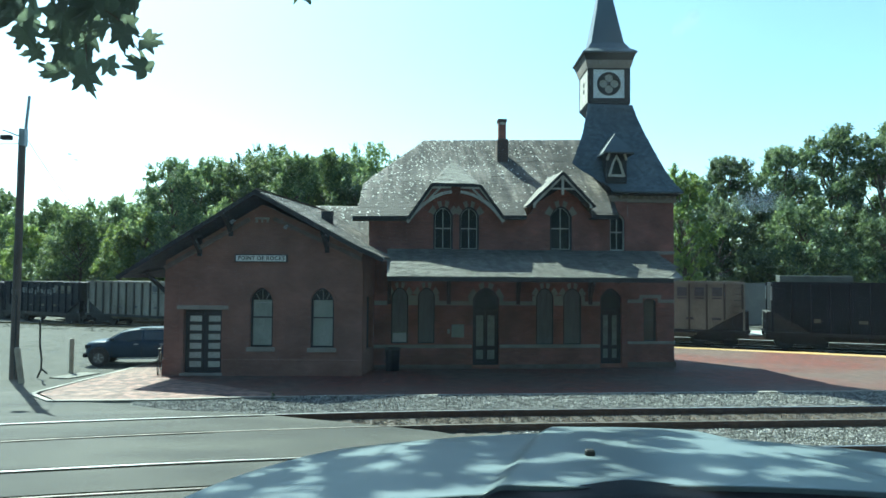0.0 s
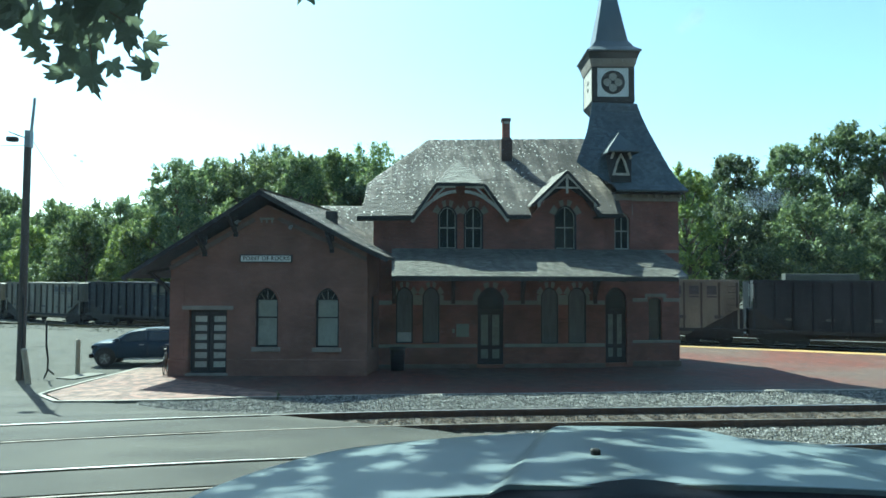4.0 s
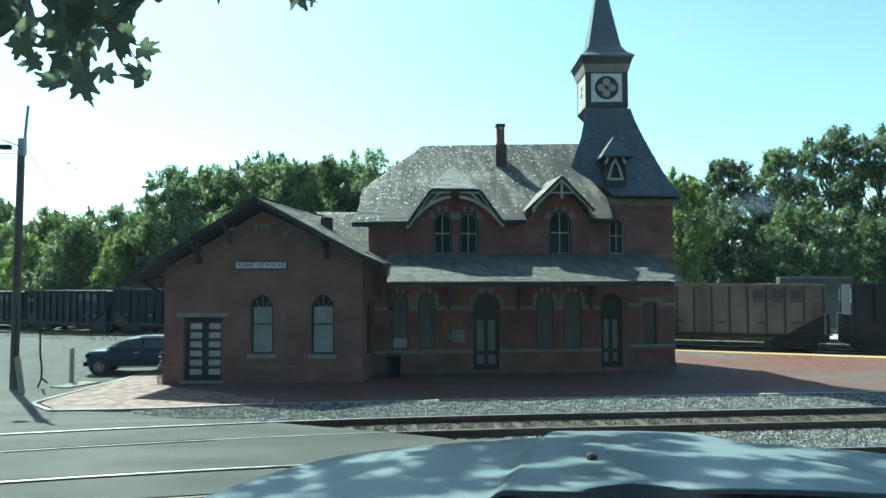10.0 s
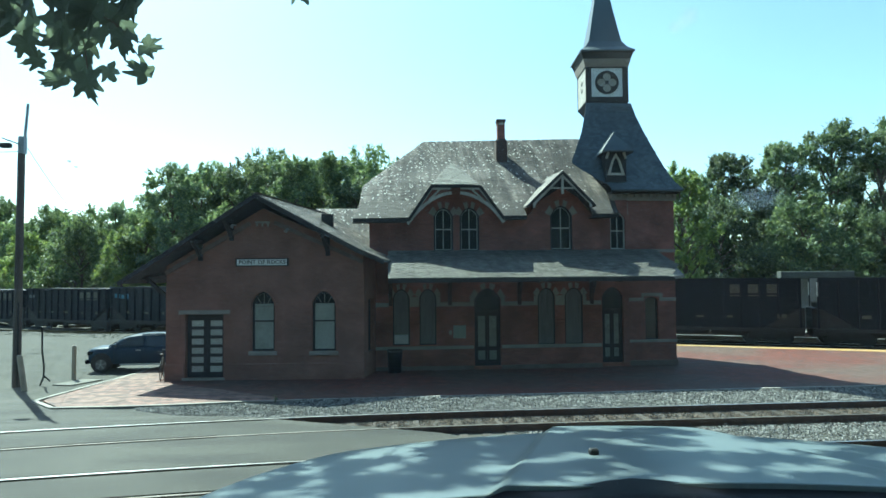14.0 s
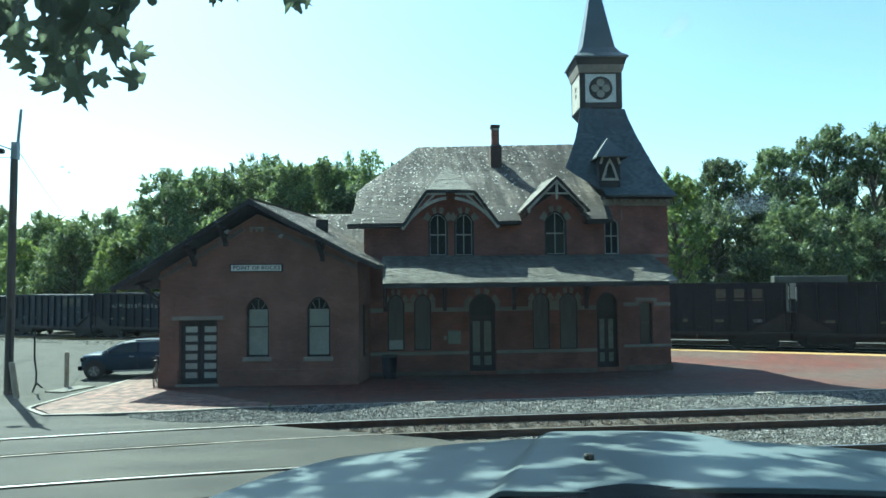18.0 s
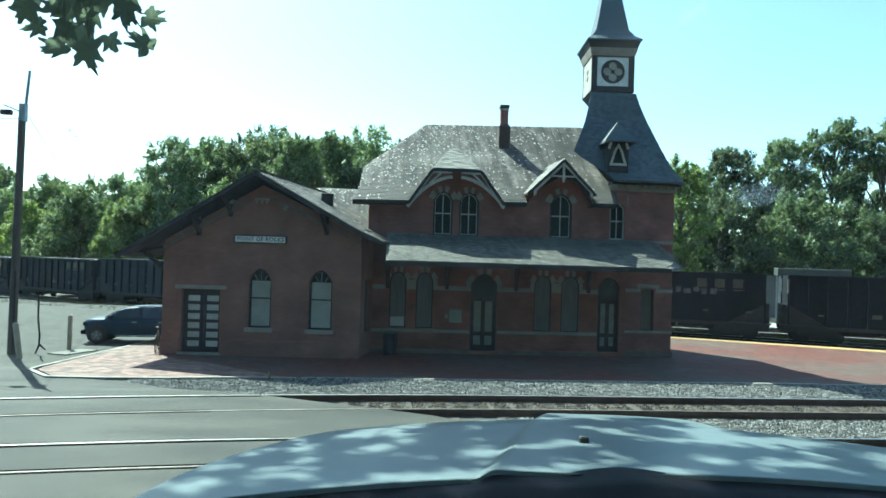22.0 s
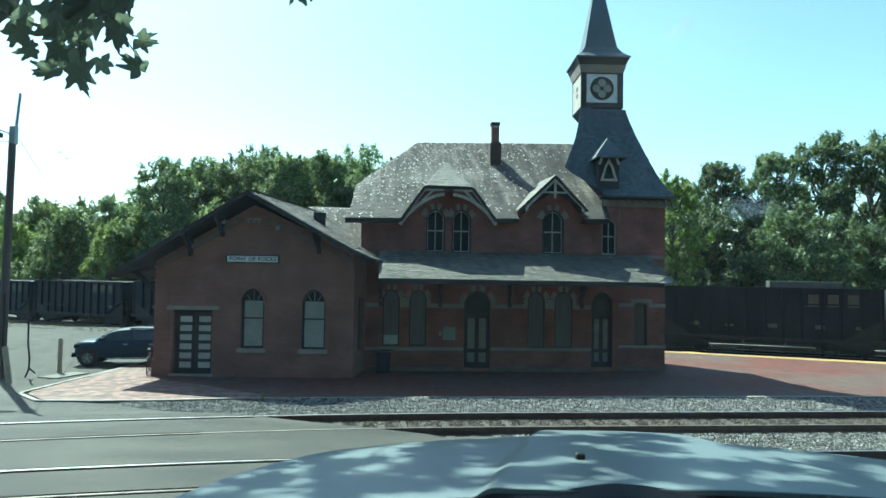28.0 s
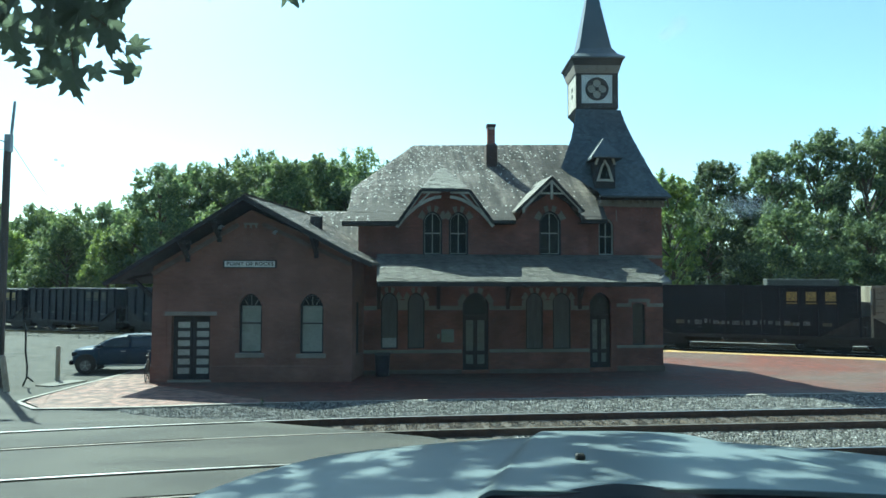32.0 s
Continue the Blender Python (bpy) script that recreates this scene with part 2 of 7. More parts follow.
M = {
    "brick": brick_mat("station_brick", (0.2731, 0.1035, 0.07475), (0.1941, 0.07475, 0.0575), (0.2012, 0.115, 0.092), 0.215, 0.075),
    # truly redder bricks, but also darkened for the shade before the station
    "paver": brick_mat("brick_paving", (0.125, 0.0245, 0.0118), (0.066, 0.0148, 0.0085), (0.05, 0.027, 0.02), 0.22, 0.11, 0.006, floor=True, stain=(0.5, 1.35), worn=(0.076, 0.0445, 0.033)),
    "palepaver": brick_mat("bleached_brick_paving", (0.22, 0.105, 0.085), (0.062, 0.030, 0.025), (0.15, 0.112, 0.094), 0.22, 0.11, 0.012, floor=True, stain=(0.35, 1.5), worn=(0.15, 0.098, 0.08)),
    "wingbrick": brick_mat("browned_brick", (0.23, 0.1092, 0.0782), (0.1782, 0.08625, 0.06325), (0.1898, 0.1127, 0.0874), 0.215, 0.075, stain=(0.68, 1.12)),
    "redlens": mat("red_lamp_lens", (0.28, 0.015, 0.012), (0.2, 0.01, 0.01), 4, 0.25, 0.0, 30),
    "tanpost": mat("tan_painted_post", (0.4284, 0.3672, 0.2754), (0.306, 0.2601, 0.1938), 3, 0.75, 0.2, 30),
    "shelterpaint": mat("grey_green_shelter_paint", (0.04464, 0.05208, 0.0465), (0.03348, 0.03906, 0.03534), 2, 0.7, 0.1, 30),
    # near-black: the shade under and behind the train is put into this colour
    "cinder": mat("dark_cinder_bed", (0.005, 0.00475, 0.00425), (0.00275, 0.00275, 0.0025), 1.5, 0.95, 0.8, 20),
    "verge": mat("trodden_grass_verge", (0.0105, 0.0115, 0.006), (0.016, 0.0145, 0.0085), 1.2, 0.95, 0.8, 14),
    "lotclod": mat("earth_clods", (0.028, 0.032, 0.018), (0.016, 0.017, 0.011), 3, 0.95, 0.3, 30, island=0.5),
    "trackbrown": mat("oily_brown_ballast", (0.022, 0.019, 0.015), (0.012, 0.0105, 0.009), 4, 0.95, 0.8, 24),
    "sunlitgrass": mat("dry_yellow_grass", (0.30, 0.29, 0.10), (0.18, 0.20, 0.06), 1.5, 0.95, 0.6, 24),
    "stone": mat("brownstone_trim", (0.27, 0.235, 0.20), (0.20, 0.17, 0.145), 1.6, 0.85, 0.3, 30),
    "slate": mat("grey_slate", (0.122, 0.106, 0.089), (0.040, 0.0335, 0.029), 2.6, 0.75, 0.4, 14, island=0.35, stretch=(1, 0.22, 0.22)),
    "slate_pale": mat("weathered_slate", (0.5141, 0.5049, 0.459), (0.3121, 0.3029, 0.2662), 3, 0.6, 0.2, 20, island=0.4),
    "slate_mid": mat("newer_grey_slate", (0.1904, 0.182, 0.1596), (0.14, 0.1344, 0.1176), 3, 0.75, 0.3, 20, island=0.25),
    "porchslate": mat("smooth_grey_slate", (0.1522, 0.1465, 0.1296), (0.1127, 0.1082, 0.09693), 2.2, 0.75, 0.2, 18, island=0.25),
    "doorpane": mat("frosted_door_pane", (0.40, 0.41, 0.38), (0.32, 0.33, 0.30), 5, 0.3, 0.02, 14, spread=0.15),
    "doorglass": mat("dim_door_glass", (0.20, 0.215, 0.20), (0.15, 0.165, 0.155), 3, 0.2, 0.02, 12),
    "towerslate": mat("blue_grey_slate", (0.085, 0.105, 0.115), (0.055, 0.07, 0.08), 0.7, 0.45, 0.3, 16, island=0.3),
    "darkwood": mat("dark_painted_timber", (0.04, 0.041, 0.043), (0.027, 0.028, 0.029), 3, 0.75, 0.15, 30),
    "cream": mat("weathered_cream_paint", (0.42, 0.39, 0.33), (0.30, 0.28, 0.235), 3, 0.6, 0.15, 40),
    "white": mat("white_paint", (0.75, 0.75, 0.71), (0.62, 0.62, 0.58), 4, 0.55, 0.1, 40),
    "blind": mat("pale_blind_behind_glass", (0.27, 0.295, 0.265), (0.22, 0.245, 0.22), 2, 0.25, 0.03, 10, coat=0.3),
    "glass": glass_mat("dark_window_glass", (0.02, 0.026, 0.028)),
    "greyglass": glass_mat("curtained_window_glass", (0.028, 0.032, 0.03), 0.15),
    "boarding": mat("grey_painted_boarding", (0.144, 0.1332, 0.1188), (0.0936, 0.0864, 0.07776), 2.5, 0.7, 0.15, 30, stretch=(3, 1, 0.4)),
    "sash": mat("grey_cream_sash_paint", (0.40, 0.39, 0.35), (0.28, 0.27, 0.245), 4, 0.6, 0.1, 40),
    "friezestone": mat("tan_frieze_stone", (0.24, 0.205, 0.155), (0.17, 0.145, 0.11), 2.5, 0.85, 0.3, 30),
    "oldslab": mat("old_grey_concrete", (0.136, 0.132, 0.112), (0.096, 0.092, 0.08), 2.0, 0.9, 0.4, 30),
    "rakestone": mat("browned_raking_stone", (0.155, 0.115, 0.095), (0.11, 0.08, 0.066), 2.5, 0.85, 0.3, 30),
    "tracery": mat("dulled_grey_tracery", (0.15, 0.145, 0.13), (0.10, 0.096, 0.088), 5, 0.7, 0.1, 40),
    "whitebed": mat("sunlit_limestone_bed", (0.32, 0.3136, 0.288), (0.2304, 0.224, 0.2048), 2.0, 0.95, 0.7, 24),
    "shelterwall": mat("pale_grey_shelter_panel", (0.1451, 0.1499, 0.1451), (0.1161, 0.1209, 0.1185), 1.5, 0.6, 0.1, 20),
    "soot": brick_mat("sooty_brick", (0.085, 0.05, 0.04), (0.06, 0.04, 0.035), (0.07, 0.05, 0.045), 0.215, 0.075),
    "asphalt": mat("worn_asphalt", (0.040, 0.0384, 0.0308), (0.0118, 0.0118, 0.0098), 0.9, 0.82, 0.9, 36, stretch=(0.3, 1, 1)),
    "gravel": mat("gravel_lot", (0.05367, 0.05214, 0.04064), (0.02915, 0.02837, 0.02262), 0.9, 0.95, 0.7, 22),
    "ballast": mat("grey_ballast_bed", (0.075, 0.0732, 0.0672), (0.036, 0.0348, 0.0324), 5, 0.95, 0.9, 26),
    "rock": mat("crushed_stone", (0.215, 0.21, 0.195), (0.075, 0.073, 0.067), 3, 0.85, 0.2, 30, island=0.85),
    "browrock": mat("rusty_crushed_stone", (0.105, 0.078, 0.054), (0.026, 0.019, 0.014), 3, 0.9, 0.2, 30, island=0.9),
    "rail": mat("rusty_rail_steel", (0.10, 0.062, 0.045), (0.06, 0.04, 0.032), 6, 0.7, 0.3, 50, metal=0.3),
    "railhead": mat("polished_rail_head", (0.60, 0.59, 0.57), (0.36, 0.35, 0.335), 3, 0.36, 0.05, 40, metal=1.0),
    "railhead_dull": mat("dull_rail_head", (0.16, 0.145, 0.13), (0.08, 0.07, 0.062), 3, 0.6, 0.05, 40, metal=0.6),
    "groove": mat("dark_flangeway", (0.012, 0.011, 0.010), (0.007, 0.007, 0.006), 4, 0.95, 0.2, 30),
    "tie": mat("creosoted_timber", (0.06, 0.048, 0.038), (0.035, 0.029, 0.024), 4, 0.9, 0.4, 30, spread=0.3),
    "concrete": mat("concrete_kerb", (0.2477, 0.2333, 0.2016), (0.167, 0.1584, 0.1411), 1.5, 0.85, 0.2, 40),
    "yellow": mat("worn_yellow_paint", (0.3944, 0.2448, 0.068), (0.34, 0.2244, 0.102), 3, 0.7, 0.1, 40),
    "grass": mat("rough_grass_and_earth", (0.09, 0.12, 0.04), (0.13, 0.11, 0.06), 0.5, 0.95, 0.6, 12),
    "bark": mat("tree_bark", (0.12, 0.09, 0.065), (0.07, 0.055, 0.04), 4, 0.95, 0.6, 20),
    "pole": mat("weathered_pole_wood", (0.1114, 0.0891, 0.07425), (0.06683, 0.05569, 0.04826), 3, 0.9, 0.4, 30, stretch=(1, 1, 0.1)),
    "steel": mat("galvanised_steel", (0.40, 0.42, 0.43), (0.30, 0.32, 0.33), 4, 0.45, 0.1, 40, metal=0.7),
    "black": mat("black_rubber", (0.022, 0.022, 0.023), (0.014, 0.014, 0.015), 5, 0.7, 0.2, 40),
    "darksteel": mat("sooty_black_steel", (0.03, 0.029, 0.028), (0.018, 0.018, 0.018), 3, 0.75, 0.2, 30),
    "carpaint": mat("blue_grey_car_paint", (0.132, 0.1584, 0.1664), (0.12, 0.1456, 0.1536), 1.5, 0.32, 0.0, 60),
    "truckpaint": mat("dark_blue_car_paint", (0.027, 0.0495, 0.0825), (0.021, 0.039, 0.066), 1, 0.5, 0.0, 30, metal=0.0),
    "darkrim": mat("dull_alloy", (0.16, 0.165, 0.17), (0.09, 0.09, 0.095), 14, 0.45, 0.1, 40, metal=0.5),
    "carglass": glass_mat("tinted_car_glass", (0.015, 0.018, 0.02)),
    "plastic": mat("dark_grey_plastic", (0.0036, 0.0048, 0.0102), (0.0024, 0.003, 0.0066), 4, 0.5, 0.0, 120),
    "leaf": leaf_mat("tree_leaves", (0.0581, 0.1003, 0.03698), (0.1795, 0.2483, 0.08977)),
    "leafdark": leaf_mat("dark_tree_leaves", (0.05488, 0.09657, 0.0417), (0.1647, 0.2251, 0.09327)),
    "leafdeep": leaf_mat("deep_green_leaves", (0.04053, 0.07023, 0.03242), (0.1351, 0.1891, 0.07429)),
    "leafyellow": leaf_mat("olive_shrub_leaves", (0.09, 0.14, 0.055), (0.19, 0.255, 0.10)),
    # brighter leaf colour, with the look of sunlit foliage put into it
    "leafbright": leaf_mat("bright_young_leaves", (0.0783, 0.1292, 0.03132), (0.1723, 0.2349, 0.05873)),
    "sycamore": leaf_mat("broad_lobed_leaves", (0.024, 0.042, 0.026), (0.054, 0.08, 0.042)),
}
streaked(M["slate"], 5.0, 0.3, 0.45, 1.5, 0.45)
streaked(M["porchslate"], 3.5, 0.5, 0.8, 1.15, 0.1)
M["glass"].node_tree.nodes["Principled BSDF"].inputs["Specular IOR Level"].default_value = 0.22
M["darkwood"].node_tree.nodes["Principled BSDF"].inputs["Specular IOR Level"].default_value = 0.25
M["carpaint"].node_tree.nodes["Principled BSDF"].inputs["Specular IOR Level"].default_value = 0.3
M["porchslate"].node_tree.nodes["Principled BSDF"].inputs["Specular IOR Level"].default_value = 0.2
M["truckpaint"].node_tree.nodes["Principled BSDF"].inputs["Specular IOR Level"].default_value = 0.1
M["asphalt"].node_tree.nodes["Principled BSDF"].inputs["Specular IOR Level"].default_value = 0.36
for k in ("cinder", "groove", "verge", "trackbrown", "sunlitgrass"):
    M[k].node_tree.nodes["Principled BSDF"].inputs["Specular IOR Level"].default_value = 0.0
M["plastic"].node_tree.nodes["Principled BSDF"].inputs["Specular IOR Level"].default_value = 0.03
M["wiperblack"] = mat("glossy_black_wiper", (0.03, 0.032, 0.036), (0.02, 0.022, 0.025), 6, 0.3, 0.05, 60)


def windscreen_mat():
    """Clear glass with a thin film of road dust set to give a veiling haze, some smears, and a faint gloss."""
    m = bpy.data.materials.new("dusty_windscreen_glass")
    m.use_nodes = True
    nt = m.node_tree
    out = nt.nodes["Material Output"]
    nt.nodes.remove(nt.nodes["Principled BSDF"])
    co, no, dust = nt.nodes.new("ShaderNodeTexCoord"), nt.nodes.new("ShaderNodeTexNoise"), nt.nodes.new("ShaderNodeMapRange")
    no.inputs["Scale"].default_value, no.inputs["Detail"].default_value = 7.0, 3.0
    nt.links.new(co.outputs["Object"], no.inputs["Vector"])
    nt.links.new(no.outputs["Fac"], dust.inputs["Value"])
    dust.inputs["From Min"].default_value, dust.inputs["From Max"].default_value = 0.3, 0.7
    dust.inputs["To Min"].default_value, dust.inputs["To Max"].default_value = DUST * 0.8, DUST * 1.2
    # the haze is thinned by height, weakest at the bottom of the glass
    sep, veil_fade, product = nt.nodes.new("ShaderNodeSeparateXYZ"), nt.nodes.new("ShaderNodeMapRange"), nt.nodes.new("ShaderNodeMath")
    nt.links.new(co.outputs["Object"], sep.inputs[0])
    nt.links.new(sep.outputs[2], veil_fade.inputs["Value"])
    veil_fade.inputs["From Min"].default_value, veil_fade.inputs["From Max"].default_value = 1.26, 1.44
    veil_fade.inputs["To Min"].default_value, veil_fade.inputs["To Max"].default_value = 0.3, 1.0
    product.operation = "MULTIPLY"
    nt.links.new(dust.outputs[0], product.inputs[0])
    nt.links.new(veil_fade.outputs[0], product.inputs[1])
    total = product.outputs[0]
    rough = nt.nodes.new("ShaderNodeTexNoise")
    rough.inputs["Scale"].default_value, rough.inputs["Detail"].default_value = 160.0, 4.0
    nt.links.new(co.outputs["Object"], rough.inputs["Vector"])
    # smears: centre, size across and up the glass, strength
    for x, y, z, w, h, much in ((0.1259, 0.2621, 1.4991, 0.013, 0.005, 0.2), (0.1362, 0.2522, 1.5086, 0.005, 0.002, 0.12), (0.0793, 0.2084, 1.5506, 0.004, 0.003, 0.12), (0.0762, 0.2105, 1.5487, 0.003, 0.002, 0.12), (-0.1359, 0.2474, 1.5132, 0.0009, 0.0005, 0.6), (-0.1344, 0.2493, 1.5114, 0.0009, 0.0005, 0.6)):
        mp, ln, mr, mu, ad = (nt.nodes.new(k) for k in ("ShaderNodeVectorMath", "ShaderNodeVectorMath", "ShaderNodeMapRange", "ShaderNodeMath", "ShaderNodeMath"))
        sc = nt.nodes.new("ShaderNodeVectorMath")
        mp.operation, sc.operation, ln.operation, mu.operation = "SUBTRACT", "MULTIPLY", "LENGTH", "MULTIPLY"
        mp.inputs[1].default_value, sc.inputs[1].default_value = (x, y, z), (1 / w, 0.7 / h, 0.7 / h)
        nt.links.new(co.outputs["Object"], mp.inputs[0])
        nt.links.new(mp.outputs[0], sc.inputs[0])
        nt.links.new(sc.outputs[0], ln.inputs[0])
        nt.links.new(ln.outputs["Value"], mr.inputs["Value"])
        mr.inputs["From Min"].default_value, mr.inputs["From Max"].default_value = 1.0, 0.3
        mr.inputs["To Min"].default_value, mr.inputs["To Max"].default_value = 0.0, much * 2
        nt.links.new(mr.outputs[0], mu.inputs[0])
        nt.links.new(rough.outputs["Fac"], mu.inputs[1])
        nt.links.new(total, ad.inputs[0])
        nt.links.new(mu.outputs[0], ad.inputs[1])
        total = ad.outputs[0]
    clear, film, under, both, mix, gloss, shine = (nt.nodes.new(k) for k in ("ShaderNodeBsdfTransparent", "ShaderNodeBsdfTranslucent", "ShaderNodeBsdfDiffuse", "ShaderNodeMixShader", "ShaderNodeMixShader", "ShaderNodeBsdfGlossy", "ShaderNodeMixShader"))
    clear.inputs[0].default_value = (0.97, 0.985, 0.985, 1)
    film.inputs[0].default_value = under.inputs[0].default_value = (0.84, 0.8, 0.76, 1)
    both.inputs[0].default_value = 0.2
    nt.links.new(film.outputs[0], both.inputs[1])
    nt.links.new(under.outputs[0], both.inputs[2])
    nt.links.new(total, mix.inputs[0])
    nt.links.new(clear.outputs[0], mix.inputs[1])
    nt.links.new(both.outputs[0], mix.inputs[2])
    gloss.inputs["Roughness"].default_value, shine.inputs[0].default_value = 0.02, 0.012
    nt.links.new(mix.outputs[0], shine.inputs[1])
    nt.links.new(gloss.outputs[0], shine.inputs[2])
    nt.links.new(shine.outputs[0], out.inputs["Surface"])
    return m


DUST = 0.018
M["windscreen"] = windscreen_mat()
# lighter and bluer than sycamore: haze before the twig is put into the colour
M["twigleaf"] = leaf_mat("sunlit_and_shaded_lobed_leaves", (0.066, 0.092, 0.08), (0.13, 0.165, 0.08))


# ---- helpers for building ----
def part(name, bm, material, parent=None, label="", smooth=False):
    me = bpy.data.meshes.new(name)
    if isinstance(bm, tuple):
        me.from_pydata(bm[0], [], bm[1])
    else:
        bm.to_mesh(me)
        bm.free()
    me.materials.append(M[material])
    if smooth:
        me.polygons.foreach_set("use_smooth", [True] * len(me.polygons))
    ob = new(name, me)
    ob.parent = parent
    return tagged(ob, label)


def twin(ob, x, y, z, rz=0.0, parent=None):
    """Another part on the same mesh."""
    other = new(ob.name.split(".")[0], ob.data)
    other.parent = parent or ob.parent
    other.matrix_basis = pose(x, y, z, 0, 0, rz)
    return other


def thing(name, label, category, at=(0, 0, 0), rz=0.0, group="", kind=""):
    e = new(name)
    e.matrix_basis = pose(*at, 0, 0, rz)
    return tagged(e, label, category, group, kind)


def box(bm, x0, x1, y0, y1, z0, z1, bevel=0.0):
    vs = [bm.verts.new((x, y, z)) for z in (z0, z1) for y in (y0, y1) for x in (x0, x1)]
    fs = [bm.faces.new([vs[i] for i in f]) for f in ((0, 2, 3, 1), (4, 5, 7, 6), (0, 1, 5, 4), (2, 6, 7, 3), (0, 4, 6, 2), (1, 3, 7, 5))]
    if bevel:
        bmesh.ops.bevel(bm, geom=list({e for f in fs for e in f.edges}), offset=bevel, segments=1, affect="EDGES")
    return bm


def boxed(*a, bevel=0.0):
    return box(bmesh.new(), *a, bevel=bevel)


def tube(bm, a, b, r0, r1=None, n=10):
    """A tapered round bar from a to b."""
    a, b = Vector(a), Vector(b)
    q = (b - a).to_track_quat("Z", "Y").to_matrix()
    r1 = r0 if r1 is None else r1
    rings = []
    for p, r in ((a, r0), (b, r1)):
        rings.append([bm.verts.new(p + q @ Vector((r * math.cos(i * math.tau / n), r * math.sin(i * math.tau / n), 0))) for i in range(n)])
    for i in range(n):
        bm.faces.new((rings[0][i], rings[0][(i + 1) % n], rings[1][(i + 1) % n], rings[1][i]))
    bm.faces.new(rings[0][::-1])
    bm.faces.new(rings[1])
    return bm


def bar(bm, a, b, w, h):
    """A square-edged bar from a to b, w across and h deep."""
    a, b = Vector(a), Vector(b)
    q = (b - a).to_track_quat("Z", "Y").to_matrix()
    vs = [bm.verts.new(p + q @ Vector((sx * w / 2, sy * h / 2, 0))) for p in (a, b) for sx, sy in ((-1, -1), (1, -1), (1, 1), (-1, 1))]
    for f in ((3, 2, 1, 0), (4, 5, 6, 7), (0, 1, 5, 4), (1, 2, 6, 5), (2, 3, 7, 6), (3, 0, 4, 7)):
        bm.faces.new([vs[i] for i in f])
    return bm


def slab(bm, pts, down):
    """A polygon (3D points) thickened by the vector down."""
    down = Vector(down)
    top = [bm.verts.new(p) for p in pts]
    low = [bm.verts.new(Vector(p) + down) for p in pts]
    bm.faces.new(top)
    bm.faces.new(low[::-1])
    for i in range(len(pts)):
        j = (i + 1) % len(pts)
        bm.faces.new((top[j], top[i], low[i], low[j]))
    bmesh.ops.recalc_face_normals(bm, faces=bm.faces[:])
    return bm


def panel(outer, holes, y0, y1, side=False):
    """A wall from an outline in (u, z) with openings cut through it. side: u is y and the thickness runs along x."""
    from mathutils.geometry import tessellate_polygon
    loops = [list(outer)] + [list(h) for h in holes]
    pts = [p for l in loops for p in l]
    tris = tessellate_polygon([[Vector((p[0], p[1], 0)) for p in l] for l in loops])
    n = len(pts)
    place = (lambda u, d, z: (d, u, z)) if side else (lambda u, d, z: (u, d, z))
    verts = [place(u, y0, z) for u, z in pts] + [place(u, y1, z) for u, z in pts]
    faces = [tuple(t) for t in tris] + [tuple(i + n for i in t[::-1]) for t in tris]
    k = 0
    for l in loops:
        for i in range(len(l)):
            j = (i + 1) % len(l)
            faces.append((k + i, k + j, k + n + j, k + n + i))
        k += len(l)
    bm = bmesh.new()
    vs = [bm.verts.new(v) for v in verts]
    for f in faces:
        try:
            bm.faces.new([vs[i] for i in f])
        except ValueError:
            pass
    bmesh.ops.recalc_face_normals(bm, faces=bm.faces[:])
    return bm


def arch(x0, x1, z0, zs, za, n=10, grow=0.0):
    """The outline of an opening with a round-pointed head."""
    x0, x1, za = x0 - grow, x1 + grow, za + grow
    z0 = z0 - (grow if grow < 0 else 0) * 0 - (0 if grow >= 0 else grow)
    pts = [(x0, z0), (x1, z0)]
    for i in range(n + 1):
        t = i / n
        pts.append((x1 + (x0 - x1) * t, zs + (za - zs) * math.sin(math.pi * t) ** 0.72))
    return pts


def ring(outer, inner, y0, y1):
    return panel(outer, [inner], y0, y1)


def square_ring(half, z, cx, cy):
    return [(cx - half, cy - half, z), (cx + half, cy - half, z), (cx + half, cy + half, z), (cx - half, cy + half, z)]


def lofted(profile, cx, cy):
    """A square spire from (half width, height) pairs."""
    verts, faces = [], []
    for hw, z in profile:
        verts += square_ring(hw, z, cx, cy)
    for i in range(len(profile) - 1):
        for j in range(4):
            k = (j + 1) % 4
            faces.append((i * 4 + j, i * 4 + k, i * 4 + 4 + k, i * 4 + 4 + j))
    faces += [(3, 2, 1, 0), tuple(len(verts) - 4 + i for i in range(4))]
    return verts, faces


def leaf_cloud(spots, count, size, seed, spread=(1, 1, 0.8)):
    """Folded leaf clumps round ball-shaped spots (x, y, z, r), denser towards the outside."""
    rng = np.random.default_rng(seed)
    spots = np.array(spots, float)
    w = spots[:, 3] ** 2
    pick = rng.choice(len(spots), count, p=w / w.sum())
    d = rng.normal(size=(count, 3))
    d /= np.linalg.norm(d, axis=1)[:, None]
    r = spots[pick, 3] * rng.uniform(0.25, 1.5, count) ** 0.7
    c = spots[pick, :3] + d * r[:, None] * np.array(spread)
    a = rng.normal(size=(count, 3)) + d * 0.6 + (0, 0, 0.4)
    a /= np.linalg.norm(a, axis=1)[:, None]
    u = np.cross(a, rng.normal(size=(count, 3)))
    u /= np.linalg.norm(u, axis=1)[:, None] + 1e-9
    v = np.cross(a, u)
    s = size * rng.uniform(0.55, 1.35, count)[:, None]
    p0, p1 = c - u * s * 1.15, c + u * s * 1.15
    p2, p3 = c + v * s * 0.5 - a * s * 0.25, c - v * s * 0.5 - a * s * 0.25
    verts = np.stack([p0, p2, p1, p3], 1).reshape(-1, 3)
    i = np.arange(count) * 4
